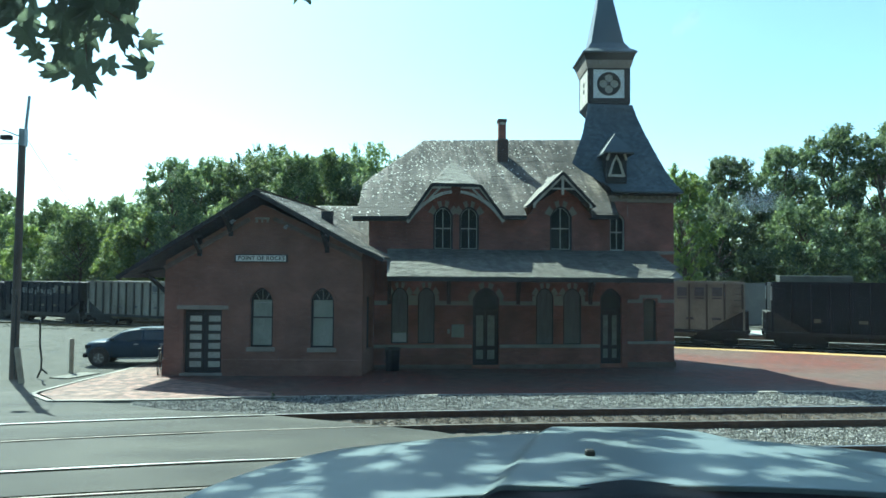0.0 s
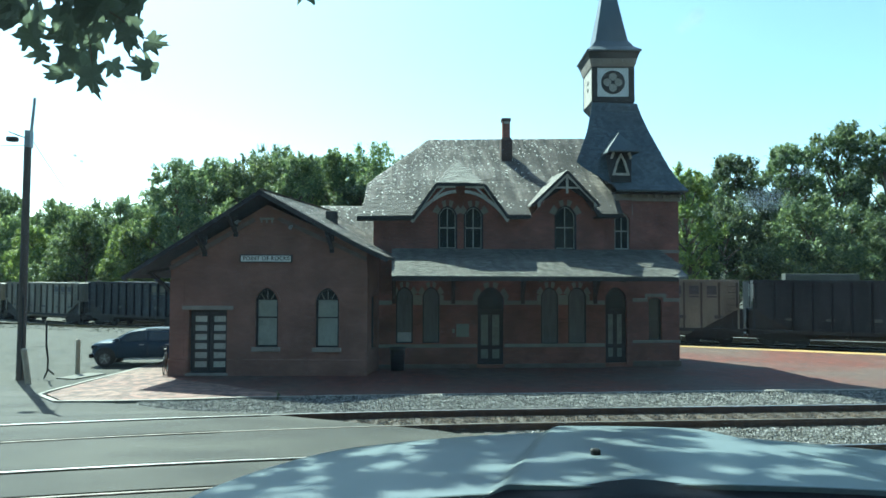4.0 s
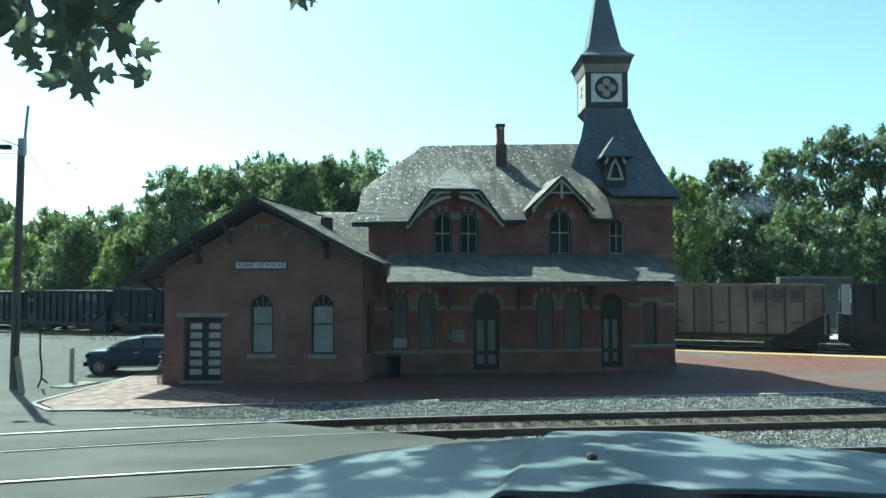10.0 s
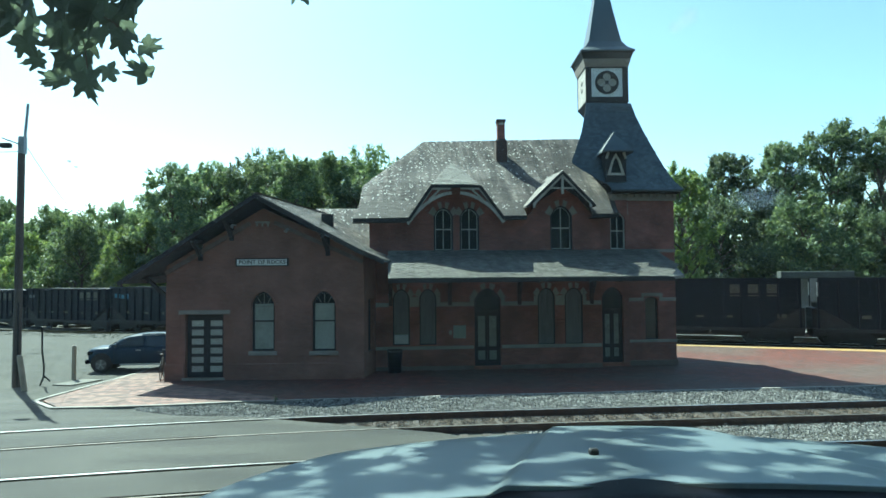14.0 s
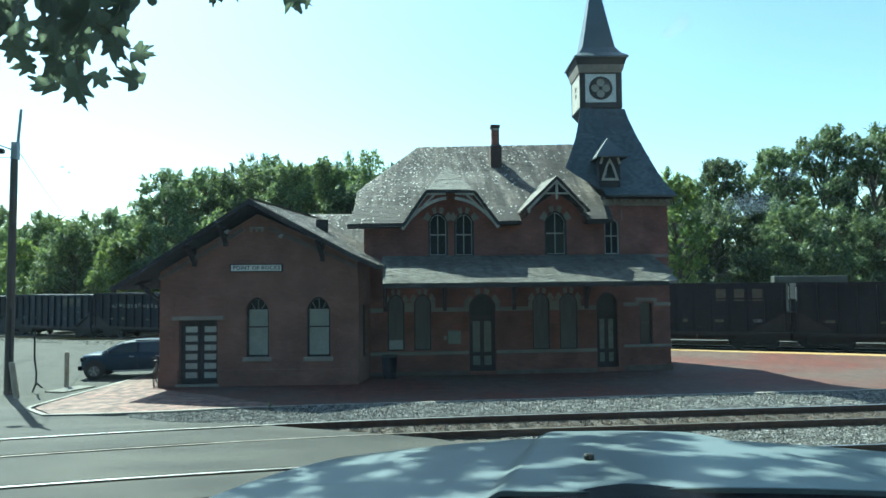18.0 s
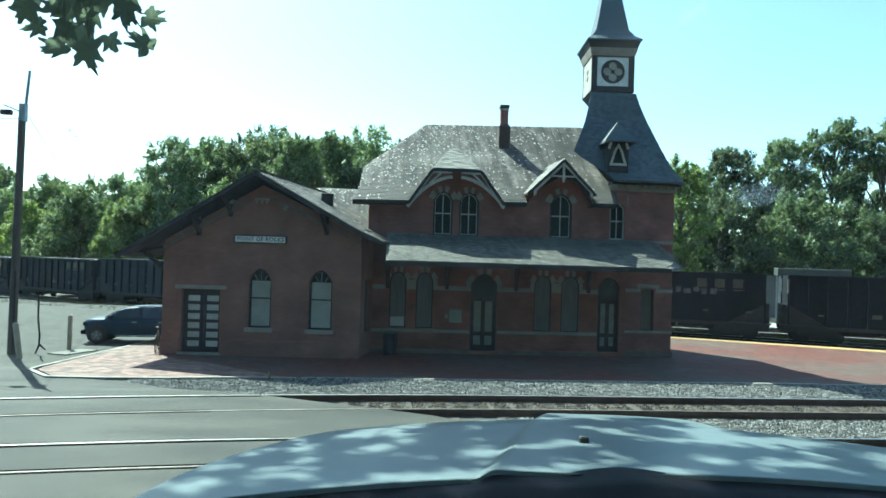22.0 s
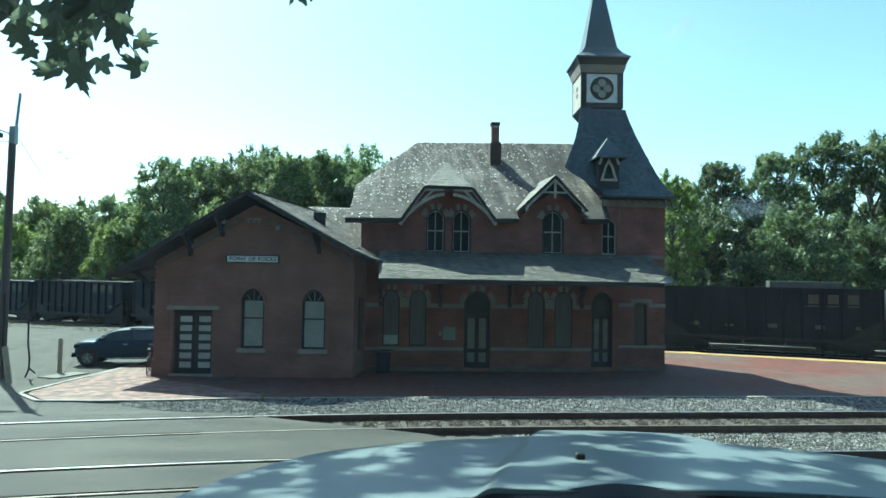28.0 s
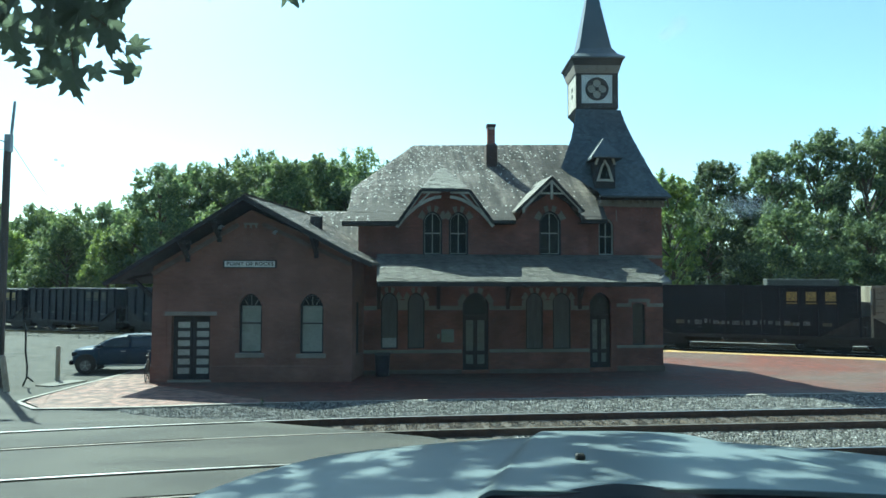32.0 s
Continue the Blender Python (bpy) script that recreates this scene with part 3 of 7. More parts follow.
    faces = np.concatenate([np.stack([i, i + 1, i + 2], 1), np.stack([i, i + 2, i + 3], 1)])
    return verts.tolist(), faces.tolist()


# ---- ground ----
def lie(x, y):
    """Height of the ground: level at the near tracks, rising to the parking place under the car."""
    k = min(1.0, max(0.0, (6.6 - y) / 3.2))
    return -0.04 + 2.42 * k * k * (3 - 2 * k) - 1.6 * fall(x, y) - dip(x, y)


def dip(x, y):
    """The main line runs downhill to the west, below the gravel lot."""
    k = min(1.0, max(0.0, (0.4226 * x + 0.9063 * y - 39.0) / 5.0))
    return k * k * (3 - 2 * k) * min(1.4, max(0.0, (8.0 - x) * 0.0175))


def fall(x, y):
    """How far the paving has dropped on its way from the street to the main line."""
    return 0.15 * min(1.0, max(0.0, (0.4226 * x + 0.9063 * y - 24.0) / 15.3))


def make_ground():
    ys = [-3000, -600, -120, -40, -20] + [i * 0.5 for i in range(-24, 30)] + [16, 18, 21, 24, 27, 30, 33, 36, 39, 42, 45, 48, 52, 56, 60, 70, 90, 140, 400, 1200, 3000]
    xs = [-3000, -600, -150, -60] + [i * 3.0 for i in range(-10, 11)] + [60, 150, 600, 3000]
    verts = [(x, y, lie(x, y)) for y in ys for x in xs]
    w = len(xs)
    faces = [(j * w + i, j * w + i + 1, (j + 1) * w + i + 1, (j + 1) * w + i) for j in range(len(ys) - 1) for i in range(w - 1)]
    return tagged(part("ground", (verts, faces), "gravel"), "open ground of pale trodden gravel and earth", "ground", kind="structure")


make_ground()


def flat(name, pts, z, material, label, category, thick=0.06):
    bm = slab(bmesh.new(), [(x, y, z) for x, y in pts], (0, 0, -thick))
    return tagged(part(name, bm, material), label, category, kind="structure")


def draped(name, pts, height, material, label, category, thick, cuts):
    """A paved sheet over uneven ground: an outline, cut along planes (point, normal), then laid at height(x, y)."""
    bm = bmesh.new()
    bm.faces.new([bm.verts.new((x, y, 0)) for x, y in pts])
    for co, no in cuts:
        bmesh.ops.bisect_plane(bm, geom=bm.verts[:] + bm.edges[:] + bm.faces[:], plane_co=co, plane_no=no)
    bmesh.ops.triangulate(bm, faces=bm.faces[:])
    made = bmesh.ops.extrude_face_region(bm, geom=bm.faces[:])
    low = {v for v in made["geom"] if isinstance(v, bmesh.types.BMVert)}
    for v in bm.verts:
        v.co.z = height(v.co.x, v.co.y) - (thick if v in low else 0.0)
    bmesh.ops.recalc_face_normals(bm, faces=bm.faces[:])
    return tagged(part(name, bm, material), label, category, kind="structure")


def yc(x):
    """Centre line of the near track."""
    return 17.5 - 0.0063 * max(0.0, 4.0 - x) ** 2


GAUGE = 1.70
# the crossing road comes up from the lower right to the upper left
ROAD = [(-60, 7.2), (2.4, 7.2), (2.6, 9.7), (3.2, 14.2), (1.3, 15.95), (-0.5, 16.85), (-3.4, 18.25), (-5.1, 18.9), (-7.4, 20.5), (-8.8, 20.85), (-10.1, 21.2), (-10.9, 22.0), (-13.0, 24.2), (-60, 26.0)]


def road_z(x, y):
    """Level with the rails at the crossing, falling to the paving behind it."""
    k = min(1.0, max(0.0, (y - yc(x) - 1.15) / 1.9))
    return 0.142 - 0.145 * k * k * (3 - 2 * k)


draped("road", ROAD, road_z, "asphalt", "worn grey asphalt of the level crossing and street", "road", 0.24,
       [((0, y * 0.5, 0), (0, 1, 0)) for y in range(28, 52)] + [((x, 0, 0), (1, 0, 0)) for x in (-50, -40, -32, -26, -22, -19, -16, -13.5, -11.5, -9.5, -7.5, -5.5, -3.5, -1.5)])
flat("ballast_bed", [(-8.6, 20.9), (-7.3, 20.45), (-5.0, 18.85), (-3.3, 18.2), (-0.4, 16.8), (1.4, 15.9), (3.3, 14.2), (3.3, 10.2), (90, 10.2), (90, 21.45), (-4, 21.45)], -0.05,
     "ballast", "grey crushed-stone bed under the rails", "ballast", 0.1)
tagged(part("gravel_strip", slab(bmesh.new(), [(-2.6, 20.3, -0.045), (60, 20.3, -0.045), (60, 21.42, -0.005), (-2.6, 21.42, -0.005)], (0, 0, -0.08)), "ballast"), "crushed stone banked up to the kerb", "gravel", kind="structure")


def make_parking():
    ys = [i * 0.5 for i in range(-24, 20)] + [9.75]
    xs = [i * 2.0 for i in range(-15, 9)]
    verts = [(x, y, lie(x, y) + 0.07) for y in ys for x in xs]
    w = len(xs)
    faces = [(j * w + i, j * w + i + 1, (j + 1) * w + i + 1, (j + 1) * w + i) for j in range(len(ys) - 1) for i in range(w - 1)]
    tagged(part("parking_place", (verts, faces), "asphalt"), "sloping asphalt parking place above the tracks", "pavement", kind="structure")


make_parking()
# brick paving, with its kerb
U = Vector((math.cos(radians(-27.2)), math.sin(radians(-27.2)), 0))
EDGE = Vector((15.86, 36.0, 0))
far_l, far_r = EDGE - U * 22, EDGE + U * 31.2
PLAZA = [(-10.75, 22.6), (-10.7, 22.2), (-9.75, 21.1), (-8.1, 21.02), (-6.5, 21.1), (-4.2, 21.38), (1.4, 21.5), (far_r.x, 21.52), (far_r.x + 0.3, far_r.y), (far_l.x, far_l.y), (-9.3, 31.5), (-9.85, 29.0)]
PALE = [(-10.75, 22.6), (-10.7, 22.2), (-9.75, 21.1), (-8.1, 21.02), (-6.5, 21.1), (-4.2, 21.38), (-3.0, 21.45), (-5.5, 23.6), (-8.4, 25.6), (-8.6, 31.4), (-9.3, 31.5), (-9.85, 29.0)]
flat("forecourt_corner", PALE, 0.026, "palepaver", "sun-bleached pinkish brick paving at the corner", "pavement", 0.05)
draped("pavement", PLAZA, lambda x, y: 0.02 - fall(x, y), "paver", "red brick paving of the station forecourt", "pavement", 0.2, [((0, 24.0 / 0.9063, 0), (0.4226, 0.9063, 0)), ((15.86 * 0.99, 36.0 * 0.985, 0), (0.4226, 0.9063, 0))])


def make_kerb():
    k = thing("kerb", "pale concrete kerb stones edging the brick paving", "kerb", kind="structure")
    line = [Vector((-9.66, 30.1, 0)), Vector((-10.95, 22.65, 0)), Vector((-10.95, 22.2, 0)), Vector((-9.84, 20.98, 0)), Vector((-8.1, 20.94, 0)), Vector((-6.5, 21.02, 0)), Vector((-4.2, 21.31, 0)), Vector((1.4, 21.44, 0)), Vector((43.4, 21.46, 0))]
    rnd = random.Random(4)
    for a, b in zip(line, line[1:]):
        n = max(1, round((b - a).length / 1.9))
        for i in range(n):
            p, q = a.lerp(b, i / n), a.lerp(b, (i + 0.992) / n)
            h = 0.038 + rnd.uniform(-0.006, 0.006)
            bm = bar(bmesh.new(), p + Vector((0, 0, h - 0.12)), q + Vector((0, 0, h - 0.12)), 0.15, 0.24)
            part("kerb_stone", bm, "concrete", k)


make_kerb()


def make_platform_edge():
    e = thing("platform_edge", "worn yellow warning strip along the platform edge", "platform edge", kind="structure")
    n = Vector((-U.y, U.x, 0))
    rnd = random.Random(8)
    for i in range(-18, 26):
        a = EDGE + U * (i * 1.2)
        bm = bmesh.new()
        h = -0.115 + rnd.uniform(0, 0.004)
        slab(bm, [a + Vector((0, 0, h)), a + U * 1.19 + Vector((0, 0, h)), a + U * 1.19 + n * 0.95 + Vector((0, 0, h)), a + n * 0.95 + Vector((0, 0, h))], (0, 0, -0.25))
        part("edge_slab", bm, "yellow", e)


make_platform_edge()


def rail_profile():
    # foot, web and head: (across, up)
    return [(-0.075, -0.03), (0.075, -0.03), (0.075, 0.0), (0.014, 0.02), (0.02, 0.125), (0.04, 0.135), (0.04, 0.195), (-0.04, 0.195), (-0.04, 0.135), (-0.02, 0.125), (-0.014, 0.02), (-0.075, 0.0)]


def swept(points, profile, drop=0.0):
    verts, faces = [], []
    m = len(profile)
    for i, p in enumerate(points):
        t = (points[min(i + 1, len(points) - 1)] - points[max(i - 1, 0)]).normalized()
        nrm = Vector((-t.y, t.x, 0))
        verts += [tuple(p + nrm * u + Vector((0, 0, z - drop))) for u, z in profile]
    for i in range(len(points) - 1):
        for j in range(m):
            k = (j + 1) % m
            faces.append((i * m + j, i * m + k, (i + 1) * m + k, (i + 1) * m + j))
    return verts, faces


def make_track(label, centre, xs, z, road_end, bends):
    tr = thing("railway_track", label, "railway track", kind="structure")
    pts = [Vector((x, centre(x), z)) for x in xs]
    for side in (-1, 1):
        line = []
        for i, p in enumerate(pts):
            t = (pts[min(i + 1, len(pts) - 1)] - pts[max(i - 1, 0)]).normalized()
            line.append(p + Vector((-t.y, t.x, 0)) * side * (GAUGE / 2) - Vector((0, bends[side > 0] * max(0.0, 4.0 - max(-24.0, p.x)) ** 2, 0)))
        rail = part("rail", swept(line, rail_profile()), "rail", tr)
        head = [(-0.036, 0.193), (0.036, 0.193), (0.032, 0.2), (-0.032, 0.2)]
        part("rail_head", swept(line, head), "railhead" if side > 0 else "railhead_dull", rail, "polished running surface" if side > 0 else "dull running surface")
        # flat near-black strips paint the shade of the flangeways where the rails lie in the road surface
        road = [q for q in line if q.x <= road_end]
        for u0, u1 in ((0.042, 0.15), (-0.10, -0.042)):
            u0, u1 = sorted((-side * u0, -side * u1))
            part("flangeway", swept(road, [(u0, 0.188), (u1, 0.188), (u1, 0.192), (u0, 0.192)]), "groove", tr)
    return tr


def make_ties(tr, centre, x0, x1, z):
    tie = None
    x = x0
    rnd = random.Random(int(x0 * 7) + 3)
    while x < x1:
        if tie is None:
            tie = part("tie", boxed(-0.11, 0.11, -1.35, 1.35, -0.16, 0.0, bevel=0.012), "tie", tr)
            tie.location = (x, centre(x), z)
        else:
            twin(tie, x, centre(x) + rnd.uniform(-0.05, 0.05), z + rnd.uniform(-0.012, 0.0), rnd.uniform(-1.5, 1.5), tr)
        x += 0.56


xs_near = [-60, -45, -32, -24] + [i * 1.0 for i in range(-20, 5)] + [7, 12, 20, 40, 90]
track_near = make_track("rusty curved rails on timber ties crossing the street", yc, xs_near, -0.045, -3.0, (0.0011, 0.0))
make_ties(track_near, yc, -2.6, 40, -0.015)
track_front = make_track("second pair of rails set in the crossing", lambda x: yc(x) - 4.29, xs_near, -0.045, 2.0, (0.0008, 0.0008))
make_ties(track_front, lambda x: yc(x) - 4.29, 3.6, 30, -0.015)


def bank(x, y):
    """Crushed stone banked up against the kerb, and the lot falling to the main line."""
    return 0.05 * min(1.0, max(0.0, (y - 20.3) / 1.1)) * (x > -2.6) - 1.6 * fall(x, y)


def scatter_stones(name, label, rects, count, size, material, seed, z=0.0):
    """Loose crushed stones in quadrilateral strips, one joined sheet of pieces."""
    rng = np.random.default_rng(seed)
    oct_v = np.array([(1, 0, 0), (-1, 0, 0), (0, 1, 0), (0, -1, 0), (0, 0, 1), (0, 0, -0.6)], float)
    oct_f = np.array([(0, 2, 4), (2, 1, 4), (1, 3, 4), (3, 0, 4), (2, 0, 5), (1, 2, 5), (3, 1, 5), (0, 3, 5)])
    V, Fc, base = [], [], 0
    for (x0, x1, lo, hi), share in rects:
        n = int(count * share)
        # more stones where the strip is close to the camera
        x = x0 + (x1 - x0) * rng.beta(1.0, 1.5, n)
        lo_y, hi_y = np.array([lo(v) for v in x]), np.array([hi(v) for v in x])
        y = lo_y + (hi_y - lo_y) * rng.uniform(0, 1, n)
        s = size * rng.uniform(0.5, 1.35, (n, 1, 1))
        v = oct_v[None] * s * rng.uniform(0.6, 1.25, (n, 6, 1)) * np.array((1, 1, 0.75))
        ang = rng.uniform(0, 6.3, n)
        c, sn = np.cos(ang)[:, None], np.sin(ang)[:, None]
        vx, vy = v[:, :, 0] * c - v[:, :, 1] * sn, v[:, :, 0] * sn + v[:, :, 1] * c
        v = np.stack([vx + x[:, None], vy + y[:, None], v[:, :, 2] + z + rng.uniform(-0.01, 0.025, (n, 1)) + np.array([bank(a, b) for a, b in zip(x, y)])[:, None]], 2)
        V.append(v.reshape(-1, 3))
        Fc.append((oct_f[None] + (np.arange(n) * 6)[:, None, None] + base).reshape(-1, 3))
        base += n * 6
    ob = part(name, (np.concatenate(V).tolist(), np.concatenate(Fc).tolist()), material)
    return tagged(ob, label, "ballast", kind="stuff")


scatter_stones("ballast_stones", "loose pale grey crushed stone beside the track", [((-7.4, 34, lambda x: max(yc(x) + 1.0, 20.6 - (x + 7.4) * 0.85), lambda x: 21.38), 0.85), ((3, 22, lambda x: yc(x) - 3.0, lambda x: yc(x) - 1.0), 0.15)], 60000, 0.036, "rock", 3, -0.035)
scatter_stones("track_stones", "brown-stained crushed stone between the rails", [((-2.6, 30, lambda x: max(yc(x) - 0.75, 18.0 - (x + 3.4) * 0.48), lambda x: yc(x) + 0.78), 1.0)], 20000, 0.042, "browrock", 5, -0.05)
scatter_stones("lot_litter", "dark clods and tufts along the edge of the gravel lot", [((-36, -9.5, lambda x: (38.9 - 0.4226 * x) / 0.9063 - 4.5, lambda x: (38.9 - 0.4226 * x) / 0.9063), 1.0)], 1400, 0.05, "lotclod", 18, -0.045)
scatter_stones("lot_stones", "scattered pale stones on the gravel lot", [((-20, -9.8, lambda x: 24.0 - (x + 13) * 0.3, lambda x: 46.0), 1.0)], 1500, 0.022, "gravel", 8, -0.038)


# ---- station: brick house with a porch, street wing, clock tower ----
def window(parent, x0, x1, z0, zs, za, y, glass="glass", bars=(1, 1), frame=0.075, name="window", frame_mat="sash", deep=0.14):
    """Arched sash: timber frame, pane, glazing bars."""
    inner = arch(x0 + frame, x1 - frame, z0 + frame, zs, za - frame)
    win = part(name, ring(arch(x0, x1, z0, zs, za), inner, y + deep - 0.05, y + deep + 0.03), frame_mat, parent)
    part("pane", panel(inner, [], y + deep + 0.005, y + deep + 0.02), glass, win, "dark glass" if glass == "glass" else "")
    w, h = x1 - x0, za - z0
    for i in range(bars[0]):
        x = x0 + w * (i + 1) / (bars[0] + 1)
        part("glazing_bar", boxed(x - 0.018, x + 0.018, y + deep - 0.035, y + deep + 0.004, z0 + frame, za - frame), frame_mat, win)
    for i in range(bars[1]):
        z = z0 + h * (i + 1) / (bars[1] + 1)
        part("meeting_rail", boxed(x0 + frame, x1 - frame, y + deep - 0.04, y + deep + 0.003, z - 0.025, z + 0.025), frame_mat, win)
    return win


def voussoirs(parent, x0, x1, zs, za, y, n=7, depth=0.22, every=2, material="stone"):
    """Wedge stones round an arch head, alternately set."""
    cx, w = (x0 + x1) / 2, x1 - x0
    for i in range(n):
        if i % every:
            continue
        t0, t1 = i / n, (i + 1) / n
        pts = []
        for t, g in ((t0, 0.0), (t1, 0.0), (t1, depth), (t0, depth)):
            x = x1 + 0.01 - (w + 0.02) * t
            z = zs + (za - zs) * math.sin(math.pi * t) ** 0.72 + 0.01
            d = Vector((x - cx, z - zs + 0.18)).normalized()
            pts.append((x + d.x * g, z + d.y * g))
        part("arch_stone", panel(pts, [], y - 0.028, y + 0.05), material, parent)


def rect(x0, x1, z0, z1):
    return [(x0, z0), (x1, z0), (x1, z1), (x0, z1)]


def stone_band(parent, x0, x1, z0, z1, y, gaps=(), proud=0.035, name="string_course"):
    """A projecting stone course, stopped at the openings."""
    x = x0
    for a, b in list(gaps) + [(x1, x1)]:
        if a > x + 0.03:
            part(name, boxed(x, a, y - proud, y + 0.05, z0, z1, bevel=0.01), "rakestone" if name == "plinth" else "stone", parent)
        x = b


def slates(corner, along, up, normal, nu, nv, inside, size, seed, pale=0.07, thick=0.02):
    """Overlapping slates on a slope: corner point, unit vectors along the eave and up the slope. Returns two meshes: common and pale ones."""
    rng = random.Random(seed)
    out = ([], []), ([], [])
    corner, along, up, normal = Vector(corner), Vector(along), Vector(up), Vector(normal)
    w, h = size
    for j in range(nv):
        for i in range(nu):
            u0, v0 = (i - (0.5 if j % 2 else 0.0)) * w, j * h
            if not (inside(u0 + 0.03, v0 + h / 2) and inside(u0 + w - 0.03, v0 + h / 2)):
                continue
            kinds = [(0, 0.006, w - 0.006, 1.25, thick * rng.uniform(0.8, 1.3))]
            if rng.random() < pale * (0.35 + 1.3 * j / nv) * (1.75 - 1.5 * i / nu):
                # a flaked, lichened patch on the slate
                a = rng.uniform(0.0, 0.4) * w
                kinds.append((1, a, a + w * rng.uniform(0.22, 0.55), rng.uniform(0.45, 1.0), thick * 1.3 + 0.006))
            for which, ua, ub, reach, lift in kinds:
                V, Fc = out[which]
                k = len(V)
                skew = rng.uniform(-0.012, 0.012)
                for du, dv, dn in ((ua, 0, lift), (ub, skew, lift), (ub, h * reach, 0.006 + (0.014 if which else 0.0)), (ua, h * reach, 0.006 + (0.014 if which else 0.0))):
                    V.append(tuple(corner + along * (u0 + du) + up * (v0 + dv) + normal * dn))
                for du, dv in ((ua, 0.002), (ub, skew + 0.002)):
                    V.append(tuple(corner + along * (u0 + du) + up * (v0 + dv)))
                Fc += [(k, k + 1, k + 2, k + 3), (k, k + 4, k + 5, k + 1)]
    return out


def slate_parts(roof, data, common="slate", pale="slate_pale", single=0):
    """The lowest courses as single slates, the rest joined."""
    if single:
        V, Fc = data[0]
        for k in range(min(single, len(V) // 6)):
            c = Vector(V[k * 6])
            mesh = bpy.data.meshes.new("slate")
            mesh.from_pydata([tuple(Vector(p) - c) for p in V[k * 6:k * 6 + 6]], [], [(0, 1, 2, 3), (0, 4, 5, 1)])
            mesh.materials.append(M[common])
            ob = new("slate", mesh)
            ob.parent, ob.location = roof, c
        k = min(single, len(V) // 6) * 6
        data = ((V[k:], [tuple(i - k for i in f) for f in Fc[single * 2:]]), data[1])
    for (V, Fc), m in zip(data, (common, pale)):
        if V:
            tagged(part("slate_covering", (V, Fc), m, roof), "overlapping roof slates" if m == common else "pale weathered slates", kind="stuff")


def make_wing():
    """Street wing with the gable to the road."""
    w = thing("station_wing", "red brick station wing with a broad slate gable", "station", at=(-4.55, 25.74, 0), rz=-3.6)
    L, R, D = -3.62, 3.72, 9.0
    zl, zr, top = 4.28, 4.70, 6.42
    door, w1, w2 = (-2.92, -1.5, 0.11, 2.47), (-0.45, 0.40, 1.08, 2.86, 3.30), (1.80, 2.68, 1.06, 2.86, 3.30)
    part("front_wall", panel([(L, -0.1), (R, -0.1), (R, zr), (-0.05, top), (L, zl)], [rect(*door[:2], *door[2:]), arch(*w1), arch(*w2)], 0.0, 0.34), "wingbrick", w)
    part("side_wall", panel(rect(0.34, D, -0.1, zl), [], L, L + 0.34, side=True), "wingbrick", w)
    part("side_wall", panel(rect(0.34, D, -0.1, zr), [rect(0.75, 1.75, 0.9, 2.95)], R - 0.34, R, side=True), "wingbrick", w)
    part("rear_wall", panel([(L, -0.1), (R, -0.1), (R, zr), (-0.05, top), (L, zl)], [], D, D + 0.34), "wingbrick", w)
    # slightly projecting base
    for a, b in ((L - 0.04, door[0] - 0.02), (door[1] + 0.02, R + 0.04)):
        part("plinth", boxed(a, b, -0.05, 0.05, -0.1, 0.62, bevel=0.02), "wingbrick", w)
    for x, t in ((L, "corner_pilaster"), (R - 0.5, "corner_pilaster")):
        part(t, boxed(x - 0.008, x + 0.53, -0.012, 0.05, 0.62, 3.6 if x < 0 else 4.0, bevel=0.004), "wingbrick", w)
    # doors: dark double doors with six rows of lights
    part("lintel", boxed(-3.16, -1.26, -0.04, 0.1, 2.47, 2.62, bevel=0.01), "stone", w)
    part("door_sill", boxed(-3.0, -1.42, -0.08, 0.2, 0.0, 0.11, bevel=0.01), "stone", w)
    x0, x1, z0, z1 = door
    mid = (x0 + x1) / 2
    for a, b in ((x0 + 0.02, mid - 0.006), (mid + 0.006, x1 - 0.02)):
        rows = []
        for i in range(6):
            za = z0 + 0.2 + i * (z1 - z0 - 0.32) / 6
            rows.append(rect(a + 0.15, b - 0.08, za, za + (z1 - z0 - 0.32) / 6 - 0.12))
        leaf = part("door_leaf", panel(rect(a, b, z0, z1 - 0.02), rows, 0.14, 0.20), "darkwood", w, "dark green-black timber leaf")
        for r in rows:
            part("pane", panel(r, [], 0.165, 0.18), "doorpane", leaf, "pale glazed light")
    for k in (w1, w2):
        win = window(w, *k, 0.0, glass="blind", bars=(0, 1), frame=0.07, frame_mat="darkwood")
        x0, x1, z0, zs, za = k
        fan = arch(x0 + 0.08, x1 - 0.08, zs - 0.02, zs, za - 0.08)
        part("fanlight", panel(fan, [], 0.118, 0.145), "glass", win, "dark arched fanlight")
        for s in (-0.26, 0.0, 0.26):
            cx = (x0 + x1) / 2
            part("tracery_bar", bar(bmesh.new(), (cx + s * 0.5, 0.11, zs), (cx + s, 0.11, za - 0.11 - abs(s) * 0.35), 0.03, 0.03), "tracery", win)
        hood = ring(arch(x0 - 0.09, x1 + 0.09, zs - 0.12, zs, za + 0.09), arch(x0, x1, zs - 0.121, zs, za), -0.045, 0.05)
        part("arch_hood", hood, "wingbrick", w)
        part("window_sill", boxed(x0 - 0.1, x1 + 0.1, -0.07, 0.16, z0 - 0.16, z0, bevel=0.012), "stone", w)
    # raking stone course under the verge
    for (xa, za), (xb, zb) in (((L, zl - 0.27), (-0.5, top - 0.55)), ((0.4, top - 0.53), (R, zr - 0.32))):
        n = 4
        for i in range(n):
            p = Vector((xa + (xb - xa) * i / n, -0.05, za + (zb - za) * i / n))
            q = Vector((xa + (xb - xa) * (i + 0.99) / n, -0.05, za + (zb - za) * (i + 0.99) / n))
            part("raking_course", bar(bmesh.new(), p, q, 0.09, 0.15), "rakestone", w)
